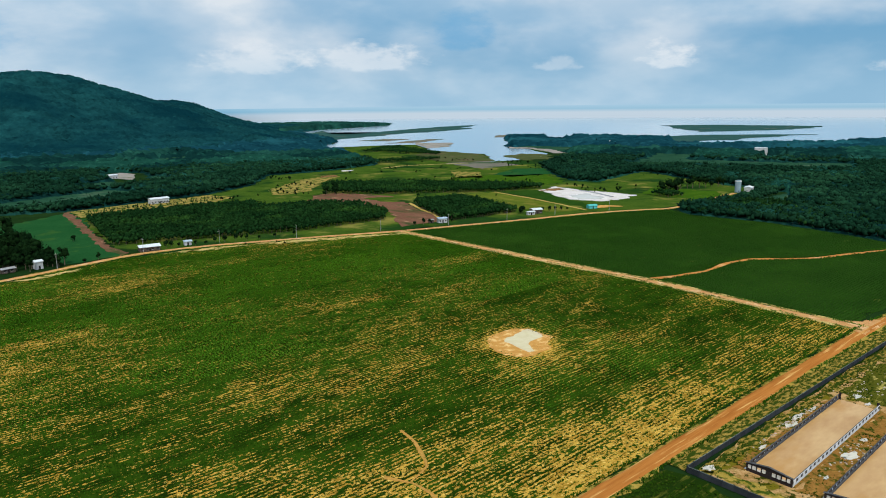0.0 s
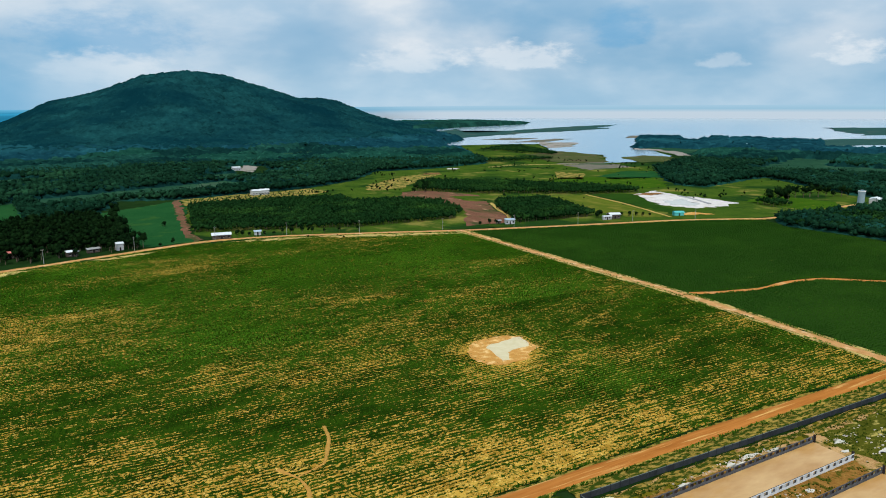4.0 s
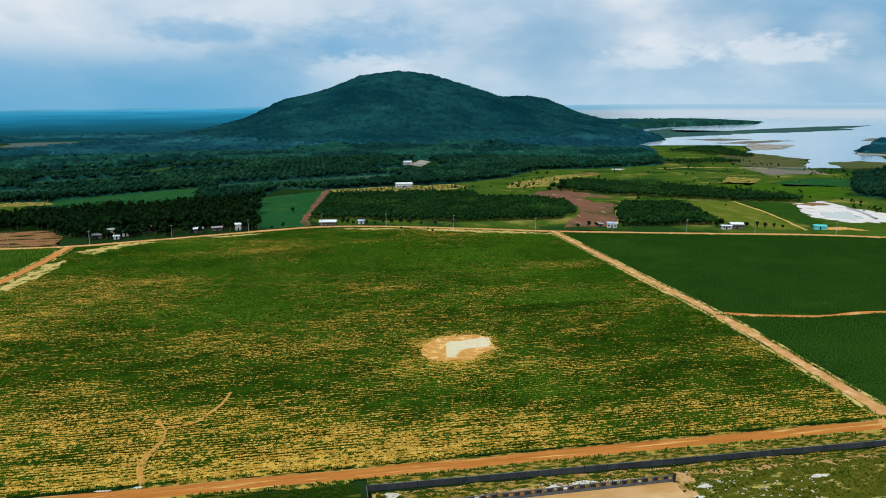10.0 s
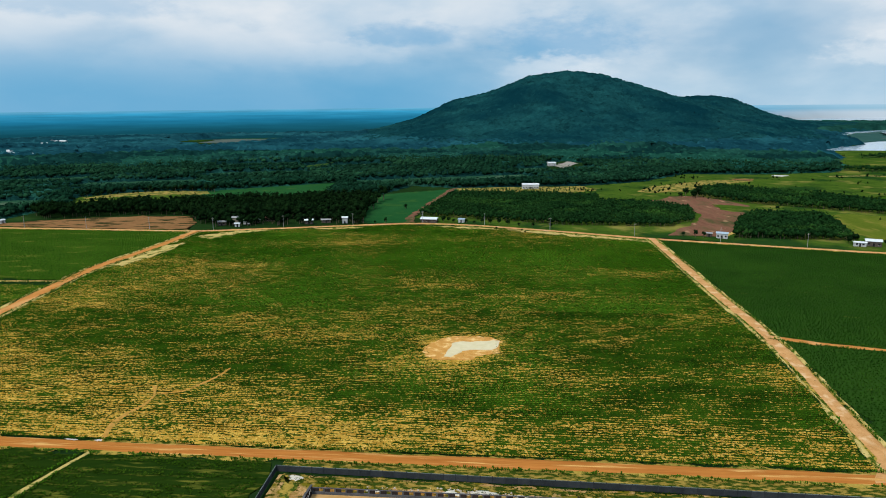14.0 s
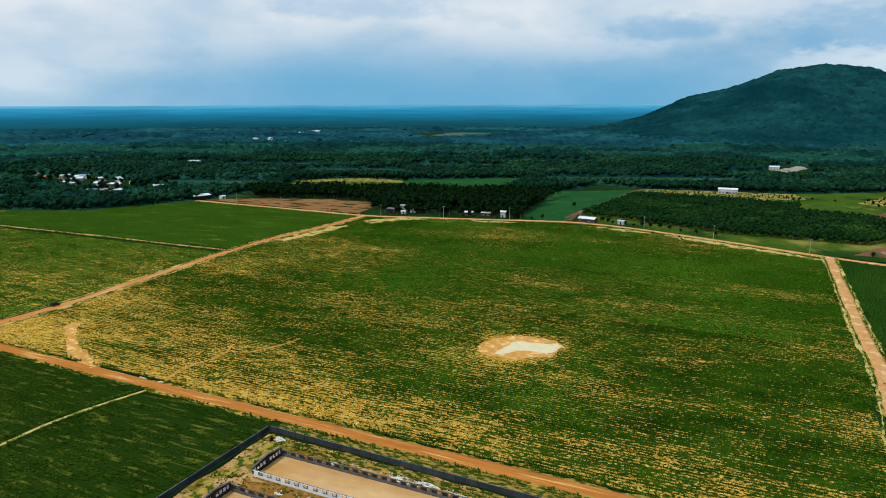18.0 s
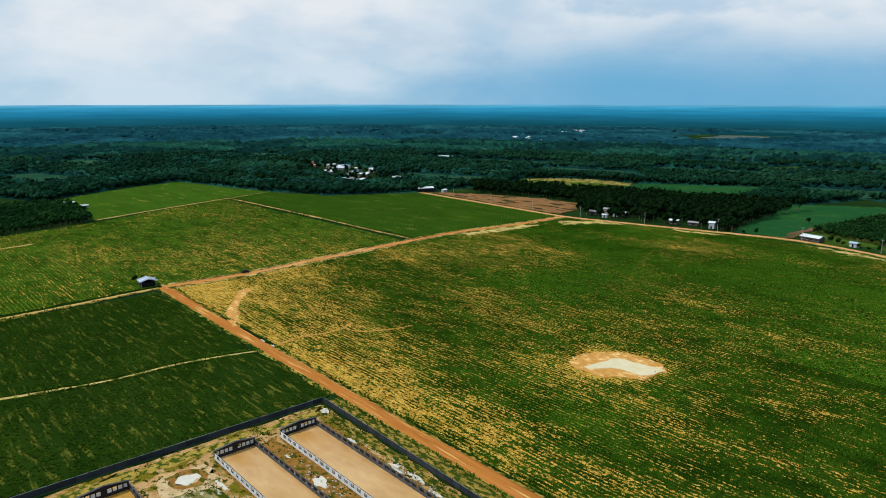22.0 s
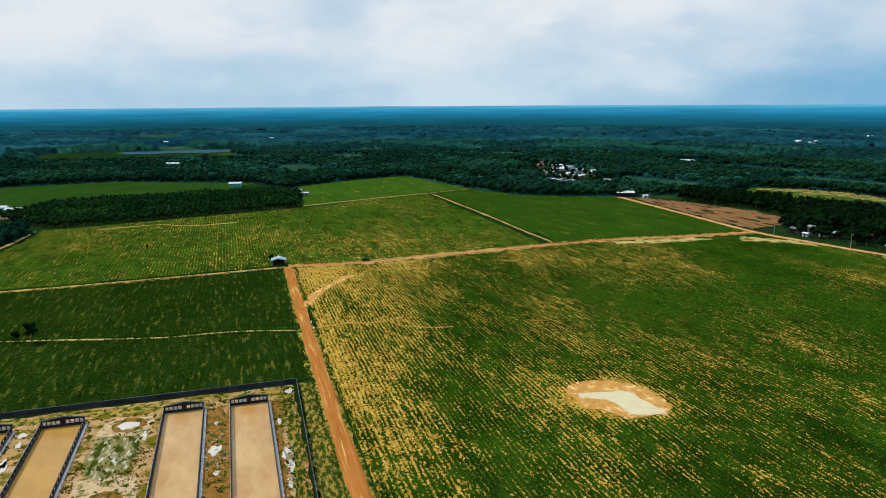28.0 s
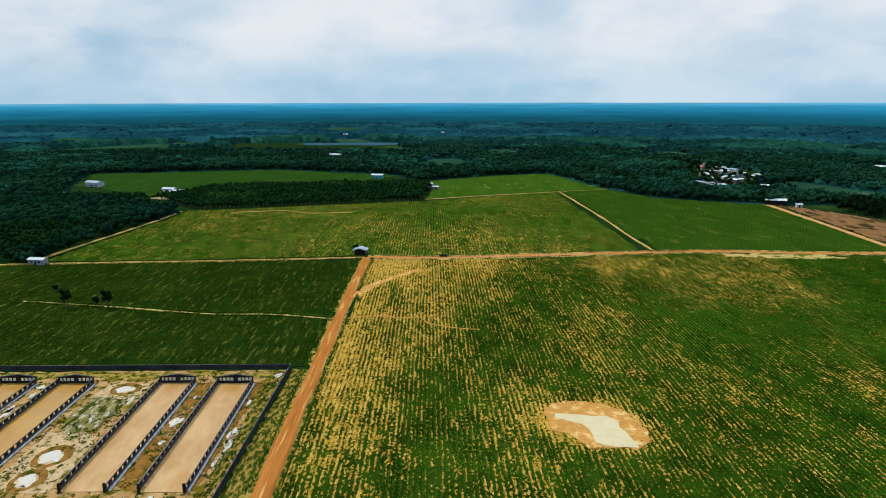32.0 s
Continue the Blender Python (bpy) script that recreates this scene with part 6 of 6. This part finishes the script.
        part("footing", box(0.3, side + out * 0.16 if out > 0 else side - 0.75, 0.0, length - 0.5, side + 0.75 if out > 0 else side - 0.16, 0.10), M["concrete_lt"] if out > 0 else M["rust_earth"], shed, "concrete apron beside the wall")
    # stubs at the open end
    for yy in (0.3, width - 0.3):
        part("end_post", box(length - 0.1, yy - 0.3, 0, length + 0.3, yy + 0.3, 2.3, 0.03), M["frame"], shed)
    return shed


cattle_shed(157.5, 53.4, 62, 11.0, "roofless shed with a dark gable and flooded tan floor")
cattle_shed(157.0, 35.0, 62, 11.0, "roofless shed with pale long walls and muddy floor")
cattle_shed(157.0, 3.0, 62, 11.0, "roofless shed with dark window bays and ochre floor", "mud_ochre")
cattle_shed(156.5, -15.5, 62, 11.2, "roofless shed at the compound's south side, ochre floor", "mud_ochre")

# weeds and rubble on the site
r_ = np.random.default_rng(77)
ax_, ay_ = r_.uniform(148, 318, 30000), r_.uniform(-40, 73, 30000)
k = (fbm(ax_ / 6, ay_ / 5, 51) > 0.55) | ((ax_ > 224) & (fbm(ax_ / 5, ay_ / 2.5, 52) > 0.42)) | ((ay_ > 68) & (fbm(ax_ / 5, ay_ / 3, 53) > 0.40))
for y0, y1 in ((53.0, 64.8), (34.6, 46.4), (2.6, 14.4), (-16, -3.9)):
    k &= ~((ax_ > 156) & (ax_ < 220) & (ay_ > y0 - 0.8) & (ay_ < y1 + 0.8))
for sx0, sy0 in ((203, 25), (214, 25), (162, 26)):
    k &= np.hypot(ax_ - sx0, ay_ - sy0) > 5
ax_, ay_ = ax_[k], ay_[k]
scatter("weeds", LOW_TUFTS, ax_, ay_, np.full(ax_.size, 0.05), r_.uniform(0.22, 0.5, ax_.size), M["crop_dark"], "weeds sprouting on the building site", "weeds", seed=60)


def stone(seed):
    r = np.random.default_rng(seed)
    return ICO_V * r.uniform(0.7, 1.25, (len(ICO_V), 1)) * np.array([0.5, 0.4, 0.28]) + [0, 0, 0.1], ICO_F


rx_, ry_ = np.concatenate([r_.normal(c[0], c[2], c[4]) for c in ((236, 51, 5, 2.5, 60), (228, 62, 4, 1.6, 40), (195, 68, 9, 0.8, 70), (184, 49.5, 7, 1.4, 70), (246, 58, 7, 4, 50))]), np.concatenate([r_.normal(c[1], c[3], c[4]) for c in ((236, 51, 5, 2.5, 60), (228, 62, 4, 1.6, 40), (195, 68, 9, 0.8, 70), (184, 49.5, 7, 1.4, 70), (246, 58, 7, 4, 50))])
scatter("rubble", [stone(s) for s in range(4)], rx_, ry_, np.full(rx_.size, 0.08), r_.uniform(0.2, 0.8, rx_.size), M["rubble"], "pale broken rubble beside the sheds", "rubble", seed=61)

# ---- houses ----


def house(x, y, turn, w, d, h, roof, wall, label, category="house", rise=0.28, over=0.5, windows=3, openside=False, group="", z=0.0):
    """A low house: walls, a two-sided roof with eaves, a door and windows on its front."""
    w, d = w * 0.88, d * 0.88
    ob = empty("house" if category == "house" else category, pose(x, y, z, 0, 0, turn), label, category, group)
    if openside:
        for sx in (-1, 0, 1):
            for sy in (-1, 1):
                part("post", box(sx * (w / 2 - 0.15) - 0.12, sy * (d / 2 - 0.15) - 0.12, 0, sx * (w / 2 - 0.15) + 0.12, sy * (d / 2 - 0.15) + 0.12, h), M["wood_post"], ob)
        # Dark block under the roof stands in for the shade there.
        part("wall", box(-w / 2 + 0.4, -d / 2 + 0.4, 0, w / 2 - 0.4, d / 2 - 0.4, h * 0.75), M["dark"], ob)
    else:
        bm = prism([(-d / 2, 0.0), (d / 2, 0.0), (d / 2, h), (0, h + rise * d / 2), (-d / 2, h)], -w / 2, w / 2)
        bmesh.ops.rotate(bm, cent=(0, 0, 0), matrix=Matrix.Rotation(radians(90), 3, "Z"), verts=bm.verts)
        part("wall", bm, wall, ob)
        part("door", box(-0.5, -d / 2 - 0.06, 0.02, 0.5, -d / 2 + 0.04, 2.1), M["dark"], ob, "dark doorway")
        for i in range(windows):
            wx0 = -w / 2 + w * (i + 0.5) / windows
            if abs(wx0) < 1.2:
                continue
            win = part("window", box(wx0 - 0.6, -d / 2 - 0.05, 1.0, wx0 + 0.6, -d / 2 + 0.05, 2.1), M["dark"], ob)
            part("window_frame", box(wx0 - 0.7, -d / 2 - 0.09, 0.9, wx0 + 0.7, -d / 2 - 0.03, 1.0), M["white"], win)
    for s in (-1, 1):
        e = d / 2 + over
        drop = rise * over
        bm = prism([(0, h + rise * d / 2 + 0.04), (0, h + rise * d / 2 + 0.16), (s * e, h - drop + 0.16), (s * e, h - drop + 0.04)], -w / 2 - over, w / 2 + over)
        bmesh.ops.rotate(bm, cent=(0, 0, 0), matrix=Matrix.Rotation(radians(90), 3, "Z"), verts=bm.verts)
        part("roof", bm, roof, ob)
    part("ridge_cap", box(-w / 2 - over, -0.18, h + rise * d / 2 + 0.12, w / 2 + over, 0.18, h + rise * d / 2 + 0.24), roof, ob)
    return ob


# Shade on the house fronts is put into this dark wall colour.
M["timber"] = material("dark_timber_wall", (0.055, 0.045, 0.040), (0.12, 0.10, 0.085), 2, 0.3, bump=0.2)
hut = house(-25.5, 80.5, -6, 7.0, 8.0, 2.8, M["roof_white"], M["wall_warm"], "small open hut with a blue and white metal roof", "hut", openside=True, rise=0.32)
for yy in (-2.6, 1.4):
    for s in (-1, 1):
        bm = prism([(s * 0.3, 4.30 - 0.3 * 0.32), (s * 0.3, 4.34 - 0.3 * 0.32), (s * 4.3, 4.34 - 4.3 * 0.32), (s * 4.3, 4.30 - 4.3 * 0.32)], yy - 0.9, yy + 0.9)
        bmesh.ops.rotate(bm, cent=(0, 0, 0), matrix=Matrix.Rotation(radians(90), 3, "Z"), verts=bm.verts)
        part("roof_sheet", bm, M["roof_blue"], hut, "blue roof sheet")
part("lean_to_roof", box(-7.5, -3.2, 2.0, -4.4, 1.0, 2.12), M["roof_grey"], hut)
for yy in (-3.0, 0.8):
    part("lean_to_post", box(-7.4, yy - 0.08, 0, -7.24, yy + 0.08, 2.0), M["wood_post"], hut)

house(145, 447, -8, 14, 8, 2.8, M["roof_white"], M["timber"], "long house with a pale roof and shade-dark walls by the road", windows=4)
house(170, 447, -10, 5, 4, 2.6, M["roof_blue"], M["white"], "small white outbuilding with a blue roof", windows=2)
house(20, 447, 14, 13, 7, 3.0, M["roof_red"], M["timber"], "house with a faded red roof beside the grove")
house(5, 430, 14, 5, 4, 3.0, M["roof_white"], M["white"], "narrow white house by the road", windows=2)
house(-4, 430, 14, 5, 5, 5.2, M["roof_grey"], M["wall_warm"], "tall cream house under the trees", windows=2)
house(11, 436, 14, 6, 5, 3.0, M["roof_white"], M["timber"], "house with a pale roof and shade-dark walls under the trees", windows=2)
house(-12, 424, 14, 7, 5, 2.8, M["roof_grey"], M["timber"], "low grey-roofed house under the trees", windows=2)
house(2, 419, 14, 4, 3, 2.4, M["roof_white"], M["white"], "small white stall by the road", windows=1)
house(53, 434, 12, 7, 5, 3.0, M["roof_white"], M["timber"], "small house with a pale roof", windows=2)
house(65, 440, 12, 8, 4, 2.4, M["roof_grey"], M["timber"], "long low shed with shade-dark walls under the trees", "shed", windows=2)
house(80, 439, 10, 4.5, 5, 4.4, M["roof_white"], M["white"], "narrow two-storey white house", windows=2)
house(350, 394, -20, 8, 5, 3.4, M["roof_blue"], M["white"], "white roadside shop with a blue-white roof", windows=3)
house(343, 399, -20, 4, 3, 2.4, M["roof_grey"], M["timber"], "small grey shed beside the shop", "shed", windows=1)
house(437, 373, -18, 10, 7, 3.4, M["roof_white"], M["timber"], "house with a broad pale roof and shade-dark walls", windows=3)
house(428, 371, -18, 8, 3, 2.6, M["roof_white"], M["white"], "white lean-to beside the house", "shed", windows=2)
house(231, 668, 4, 20, 8, 4.5, M["roof_white"], M["white"], "large white hall behind the plantation", "hall", windows=6)
house(272, 945, 10, 13, 9, 4.5, M["roof_white"], M["white"], "white-roofed building in a clearing below the hill", windows=3)
# Closed walls coloured dark, as the shaded inside of a barn would look.
house(-205, 410, 68, 18, 9, 4.0, M["roof_white"], M["dark"], "barn with shade-dark walls and a white metal roof", "barn", windows=2)
house(-232, 374, 62, 14, 7, 3.2, M["roof_white"], M["roof_grey"], "low barn with a pale roof at the wood's edge", "barn", windows=2)
house(-190, 422, 80, 5, 4, 2.6, M["roof_white"], M["white"], "small white shed beside the barn", "shed", windows=1)
house(-4, -92, 80, 10, 5, 3.0, M["roof_white"], M["roof_grey"], "low shed with a pale roof at the track's end", "shed", windows=2)
house(-334, -217, 70, 18, 10, 4.5, M["roof_blue"], M["white"], "long blue-roofed farm shed", "shed", windows=4)
house(-266, -212, 70, 10, 4, 3.0, M["roof_white"], M["white"], "low white farm shed in the far field", "shed", windows=2)
patch("sand_patch", [(-250, -130), (-266, -116), (-270, -96), (-256, -88), (-243, -112)], 0.1, M["pale_yard"], "pale sandy yard beside the plastic tunnels", "sand", step=3, wobble=1, seed=181)
house(-276, -112, 75, 16, 9, 3.2, M["roof_white"], M["roof_white"], "cluster of pale plastic tunnels behind the wood", "shed", windows=0)
house(-295, -128, 75, 14, 7, 3.0, M["roof_white"], M["roof_white"], "pale plastic tunnel behind the dark wood", "shed", windows=0)
house(-402, 62, 80, 14, 8, 3.6, M["roof_white"], M["teal"], "white-roofed farm building in the far field", windows=3)
house(-325, 118, 70, 12, 7, 3.4, M["roof_white"], M["white"], "white house at the wood's corner", windows=3)
house(-308, 126, 70, 6, 4, 2.6, M["roof_white"], M["wall_warm"], "small pale shed at the wood's corner", "shed", windows=1)
house(493, 357, -25, 9, 6, 2.6, M["teal"], M["teal"], "shed under teal sheeting beside the gravel pit", "shed", windows=0)
house(703, 315, 20, 16, 9, 4.0, M["roof_white"], M["white"], "white shed beside the tower", "shed", windows=3)
house(1181, 515, -60, 22, 16, 14, M["roof_white"], M["white"], "white block of a building near the lake", "hall", windows=6, rise=0.05)
for i, (hx_, hy_) in enumerate(((1178, 456), (1205, 450), (1235, 455), (1262, 447), (1290, 440), (1250, 480), (1310, 470))):
    house(hx_, hy_, -60 + 9 * i, 13 + i % 3 * 4, 8, 4.5, (M["roof_white"], M["roof_grey"], M["roof_blue"])[i % 3], M["white"], "lakeside building with a metal roof", group="lakeside buildings", windows=3)
for i, (hx_, hy_) in enumerate(((1290, 960), (1310, 935), (1335, 905), (1350, 880), (1300, 900), (1370, 925), (1325, 985))):
    house(hx_, hy_, 30 * i, 11, 8, 7.5, (M["roof_grey"], M["roof_white"], M["roof_blue"])[i % 3], M["white"], "pale house among peninsula trees", group="peninsula houses", windows=3)
vr = np.random.default_rng(5)
VILLAGE = [(-628, 428), (-489, 460), (-484, 437), (-441, 454), (-446, 466), (-480, 481), (-452, 482), (-364, 431), (-343, 434), (-384, 471), (-331, 395), (-307, 394), (-306, 403), (-357, 447), (-513, 543), (-356, 464), (-302, 448), (-297, 457), (-598, 567), (-464, 681), (-587, 821),
           (-526, 473), (-470, 470), (-428, 448), (-410, 470), (-404, 486), (-381, 446), (-355, 420), (-395, 425), (-420, 430), (-643, 435), (-655, 452), (-376, 440), (-368, 424), (-350, 440), (-322, 400), (-436, 460), (-459, 474)]
for i, (hx_, hy_) in enumerate(VILLAGE):
    roof = M["roof_red"] if i in (1, 21) else M[("roof_white", "roof_white", "roof_blue", "roof_grey")[i % 4]]
    house(hx_ + vr.uniform(-3, 3), hy_ + vr.uniform(-3, 3), vr.uniform(0, 180), vr.uniform(7, 13), vr.uniform(5, 7), vr.uniform(3.0, 4.4), roof, M[("white", "wall_warm", "timber")[i % 3]], ("village house with a red tiled roof" if i in (1, 21) else "village house with a pale metal roof"), group="village houses", windows=3)
house(-470, 672, 35, 20, 9, 5.0, M["roof_white"], M["white"], "long white building in a far clearing", "hall", windows=3)
for i, (hx_, hy_) in enumerate(((-743, 1128), (-706, 1098), (-668, 1080), (-646, 1072), (-622, 1078), (-634, 1102), (-723, 1152), (-779, 1182), (-684, 1105), (-823, 1398), (-807, 1412), (-785, 1410), (-860, 1495), (-890, 1520), (-847, 1503), (-566, 803), (-438, 640), (-623, -14), (-1147, -61), (-1221, 152), (-1284, -326))):
    house(hx_, hy_, 25 * i, 14 + 3 * (i % 3), 8, (8 if hx_ < -600 else 4), M["roof_white"], M["white"], "far white building among the trees", group="far hamlet", windows=3)

# water tower beside the white shed
M["tower"] = material("blue_grey_concrete", (0.16, 0.24, 0.29), (0.26, 0.35, 0.40), 3, 0.5, bump=0.1)
tower = empty("water_tower", pose(687, 319, 0), "pale round concrete tower above the trees", "tower")
for nm, r0, z0, z1, mt in (("shaft", 3.0, 0, 11, "tower"), ("rim", 3.3, 11, 11.7, "concrete_lt"), ("cap", 2.2, 11.7, 12.4, "tower")):
    bm = bmesh.new()
    bmesh.ops.create_cone(bm, cap_ends=True, segments=24, radius1=r0, radius2=r0 * 0.97, depth=z1 - z0, matrix=Matrix.Translation((0, 0, (z0 + z1) / 2)))
    part(nm, bm, M[mt], tower)

# ---- trees and bushes that stand singly ----


def tree_model(seed, high, spread):
    r = np.random.default_rng(seed)
    ob = tagged(new("tree"), "dark green broad-leaved tree with an uneven crown", "tree", "trees by the houses")
    bm = bmesh.new()
    pts = [Vector((0, 0, -0.2)), Vector((r.uniform(-0.2, 0.2), r.uniform(-0.2, 0.2), high * 0.25)), Vector((r.uniform(-0.4, 0.4), r.uniform(-0.4, 0.4), high * 0.55))]

    def limb(p, q_, r0, r1):
        axis = (q_ - p)
        m = Matrix.Translation((p + q_) / 2) @ axis.to_track_quat("Z", "Y").to_matrix().to_4x4()
        bmesh.ops.create_cone(bm, cap_ends=False, segments=6, radius1=r0, radius2=r1, depth=axis.length, matrix=m)
    limb(pts[0], pts[1], high * 0.028, high * 0.022)
    limb(pts[1], pts[2], high * 0.022, high * 0.014)
    for i in range(5):
        a = 2 * math.pi * i / 5 + r.uniform(-0.4, 0.4)
        s = pts[1].lerp(pts[2], r.uniform(0.2, 1))
        limb(s, s + Vector((math.cos(a) * spread * 0.6, math.sin(a) * spread * 0.6, high * 0.18)), high * 0.011, high * 0.005)
    part("trunk", bm, M["bark"], ob)
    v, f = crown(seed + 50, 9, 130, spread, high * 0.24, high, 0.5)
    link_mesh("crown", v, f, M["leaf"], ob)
    return ob


MODELS = [tree_model(s, hgt, sp) for s, hgt, sp in ((1, 11, 3.6), (2, 13, 4.2), (3, 9, 3.0), (4, 15, 4.0), (5, 7, 2.6))]
places = [(117, 513, 0.55, 2)]
tr = np.random.default_rng(15)
for i in range(16):
    places.append((-25 + i * 7.4 + tr.uniform(-2, 2), 436 + 0.12 * i * 7 + tr.uniform(0, 10) + (8 if i > 4 else 0), tr.uniform(0.75, 1.1), int(tr.integers(0, 5))))
for i in range(80):
    a = tr.uniform(-28, 92)
    places.append((a, 418 + 0.2 * max(a, 0) + tr.uniform(0, 22), tr.uniform(0.3, 0.75), int(tr.integers(0, 5))))
for i in range(10):
    places.append((86 + tr.uniform(-3, 6), 444 + i * 14 + tr.uniform(-4, 4), tr.uniform(0.8, 1.15), int(tr.integers(0, 5))))
for a, b, s in ((156, 447, 0.5), (160, 449, 0.6), (164, 446, 0.45), (174, 443, 0.4), (180, 441, 0.4), (186, 440, 0.35), (192, 438, 0.45), (199, 436, 0.4), (206, 434, 0.35), (214, 431, 0.35), (224, 428, 0.3), (237, 424, 0.3), (104, 437, 0.4), (112, 438, 0.35), (90, 436, 0.6), (94, 440, 0.7),
                (325, 397, 0.35), (333, 396, 0.4), (338, 395, 0.35), (358, 391, 0.4), (430, 382, 0.9), (426, 380, 0.7), (446, 374, 0.6), (452, 371, 0.5), (458, 369, 0.45), (464, 368, 0.4), (470, 366, 0.4), (51, -54, 0.55), (76, -36, 0.56), (75, -24, 0.5), (77, -18, 0.58), (-92, 6, 0.3),
                (384, 596, 0.9), (378, 604, 0.8), (372, 598, 0.8), (390, 606, 0.9), (-32, 77, 0.35), (-36, 82, 0.3), (532, 132, 0.8), (490, 108, 0.7), (620, 364, 1.1), (624, 368, 1.2), (629, 362, 1.15), (634, 366, 1.1), (638, 358, 1.2), (642, 362, 1.0),
                (676, 376, 0.9), (683, 372, 0.9), (690, 370, 1.0), (697, 366, 0.9), (705, 363, 0.95), (712, 360, 0.9), (719, 356, 0.9), (726, 354, 0.9)):
    places.append((a, b, s, int(tr.integers(0, 5))))
for i in range(26):
    places.append((-218 + i * 4.6 + tr.uniform(-2, 2), 566 + 3.2 * min(i, 15) + tr.uniform(2, 14), tr.uniform(0.35, 0.7), int(tr.integers(0, 5))))
for i in range(130):
    places.append((tr.uniform(-575, -295), tr.uniform(392, 500), tr.uniform(0.45, 0.8), int(tr.integers(0, 5))))
for i in range(26):
    places.append((-212 - i * 9 + tr.uniform(-3, 3), 398 - i * 4.2 + tr.uniform(2, 12) if i < 12 else 330 - (i - 12) * 3 + tr.uniform(0, 9), tr.uniform(0.7, 1.1), int(tr.integers(0, 5))))
for i, (a, b, s, k) in enumerate(places):
    m = Matrix.Translation((a, b, -0.05)) @ Matrix.Rotation(tr.uniform(0, 6.28), 4, "Z")
    t_ = copy_thing(MODELS[k], m)
    t_.scale = (s, s, s * tr.uniform(0.9, 1.1))
    if s < 0.5:
        t_["label"], t_["group"] = "small round dark green bush", "bushes beside road and field"
for ob in MODELS:
    for c in list(ob.children):
        bpy.data.objects.remove(c)
    bpy.data.objects.remove(ob)

# ---- poles along the far road ----
pole = empty("utility_pole", pose(-11, 405, 0), "tall pale concrete utility pole", "utility pole", "poles along the far road")
bm = bmesh.new()
bmesh.ops.create_cone(bm, cap_ends=True, segments=10, radius1=0.16, radius2=0.09, depth=9.0, matrix=Matrix.Translation((0, 0, 4.4)))
part("post", bm, M["roof_grey"], pole)
part("crossarm", box(-0.9, -0.07, 8.2, 0.9, 0.07, 8.36), M["wood_post"], pole)
for xx in (-0.8, 0.0, 0.8):
    bm = bmesh.new()
    bmesh.ops.create_cone(bm, cap_ends=True, segments=8, radius1=0.09, radius2=0.05, depth=0.25, matrix=Matrix.Translation((xx, 0, 8.48 if xx else 9.0)))
    part("insulator", bm, M["white"], pole)
for a, b in ((-60, 405), (38, 418), (88, 431), (140, 443), (188, 437), (236, 419), (292, 396), (345, 381), (394, 366), (440, 355), (490, 337), (-110, 406), (-160, 407)):
    copy_thing(pole, pose(a, b, 0, 0, 0, 10))

# ---- dark car on the west road ----
car = empty("car", pose(-17, 128, 0.18, 0, 0, 96), "dark car standing on the orange dirt road", "car")
part("body", prism([(-2.1, 0.35), (2.1, 0.35), (2.15, 0.8), (1.2, 0.95), (-1.9, 0.98), (-2.15, 0.8)], -0.85, 0.85), M["car"], car)
part("cabin", prism([(-1.7, 0.95), (0.95, 0.95), (0.35, 1.48), (-1.3, 1.5)], -0.76, 0.76), M["dark"], car, "dark tinted windows")
part("roof", prism([(-1.28, 1.5), (0.34, 1.48), (0.25, 1.55), (-1.2, 1.56)], -0.72, 0.72), M["car"], car)
for sx in (-1.35, 1.35):
    for sy in (-0.78, 0.78):
        bm = bmesh.new()
        bmesh.ops.create_cone(bm, cap_ends=True, segments=14, radius1=0.34, radius2=0.34, depth=0.22, matrix=Matrix.Translation((sx, sy, 0.34)) @ Matrix.Rotation(radians(90), 4, "X"))
        part("wheel", bm, M["rubber"], car)
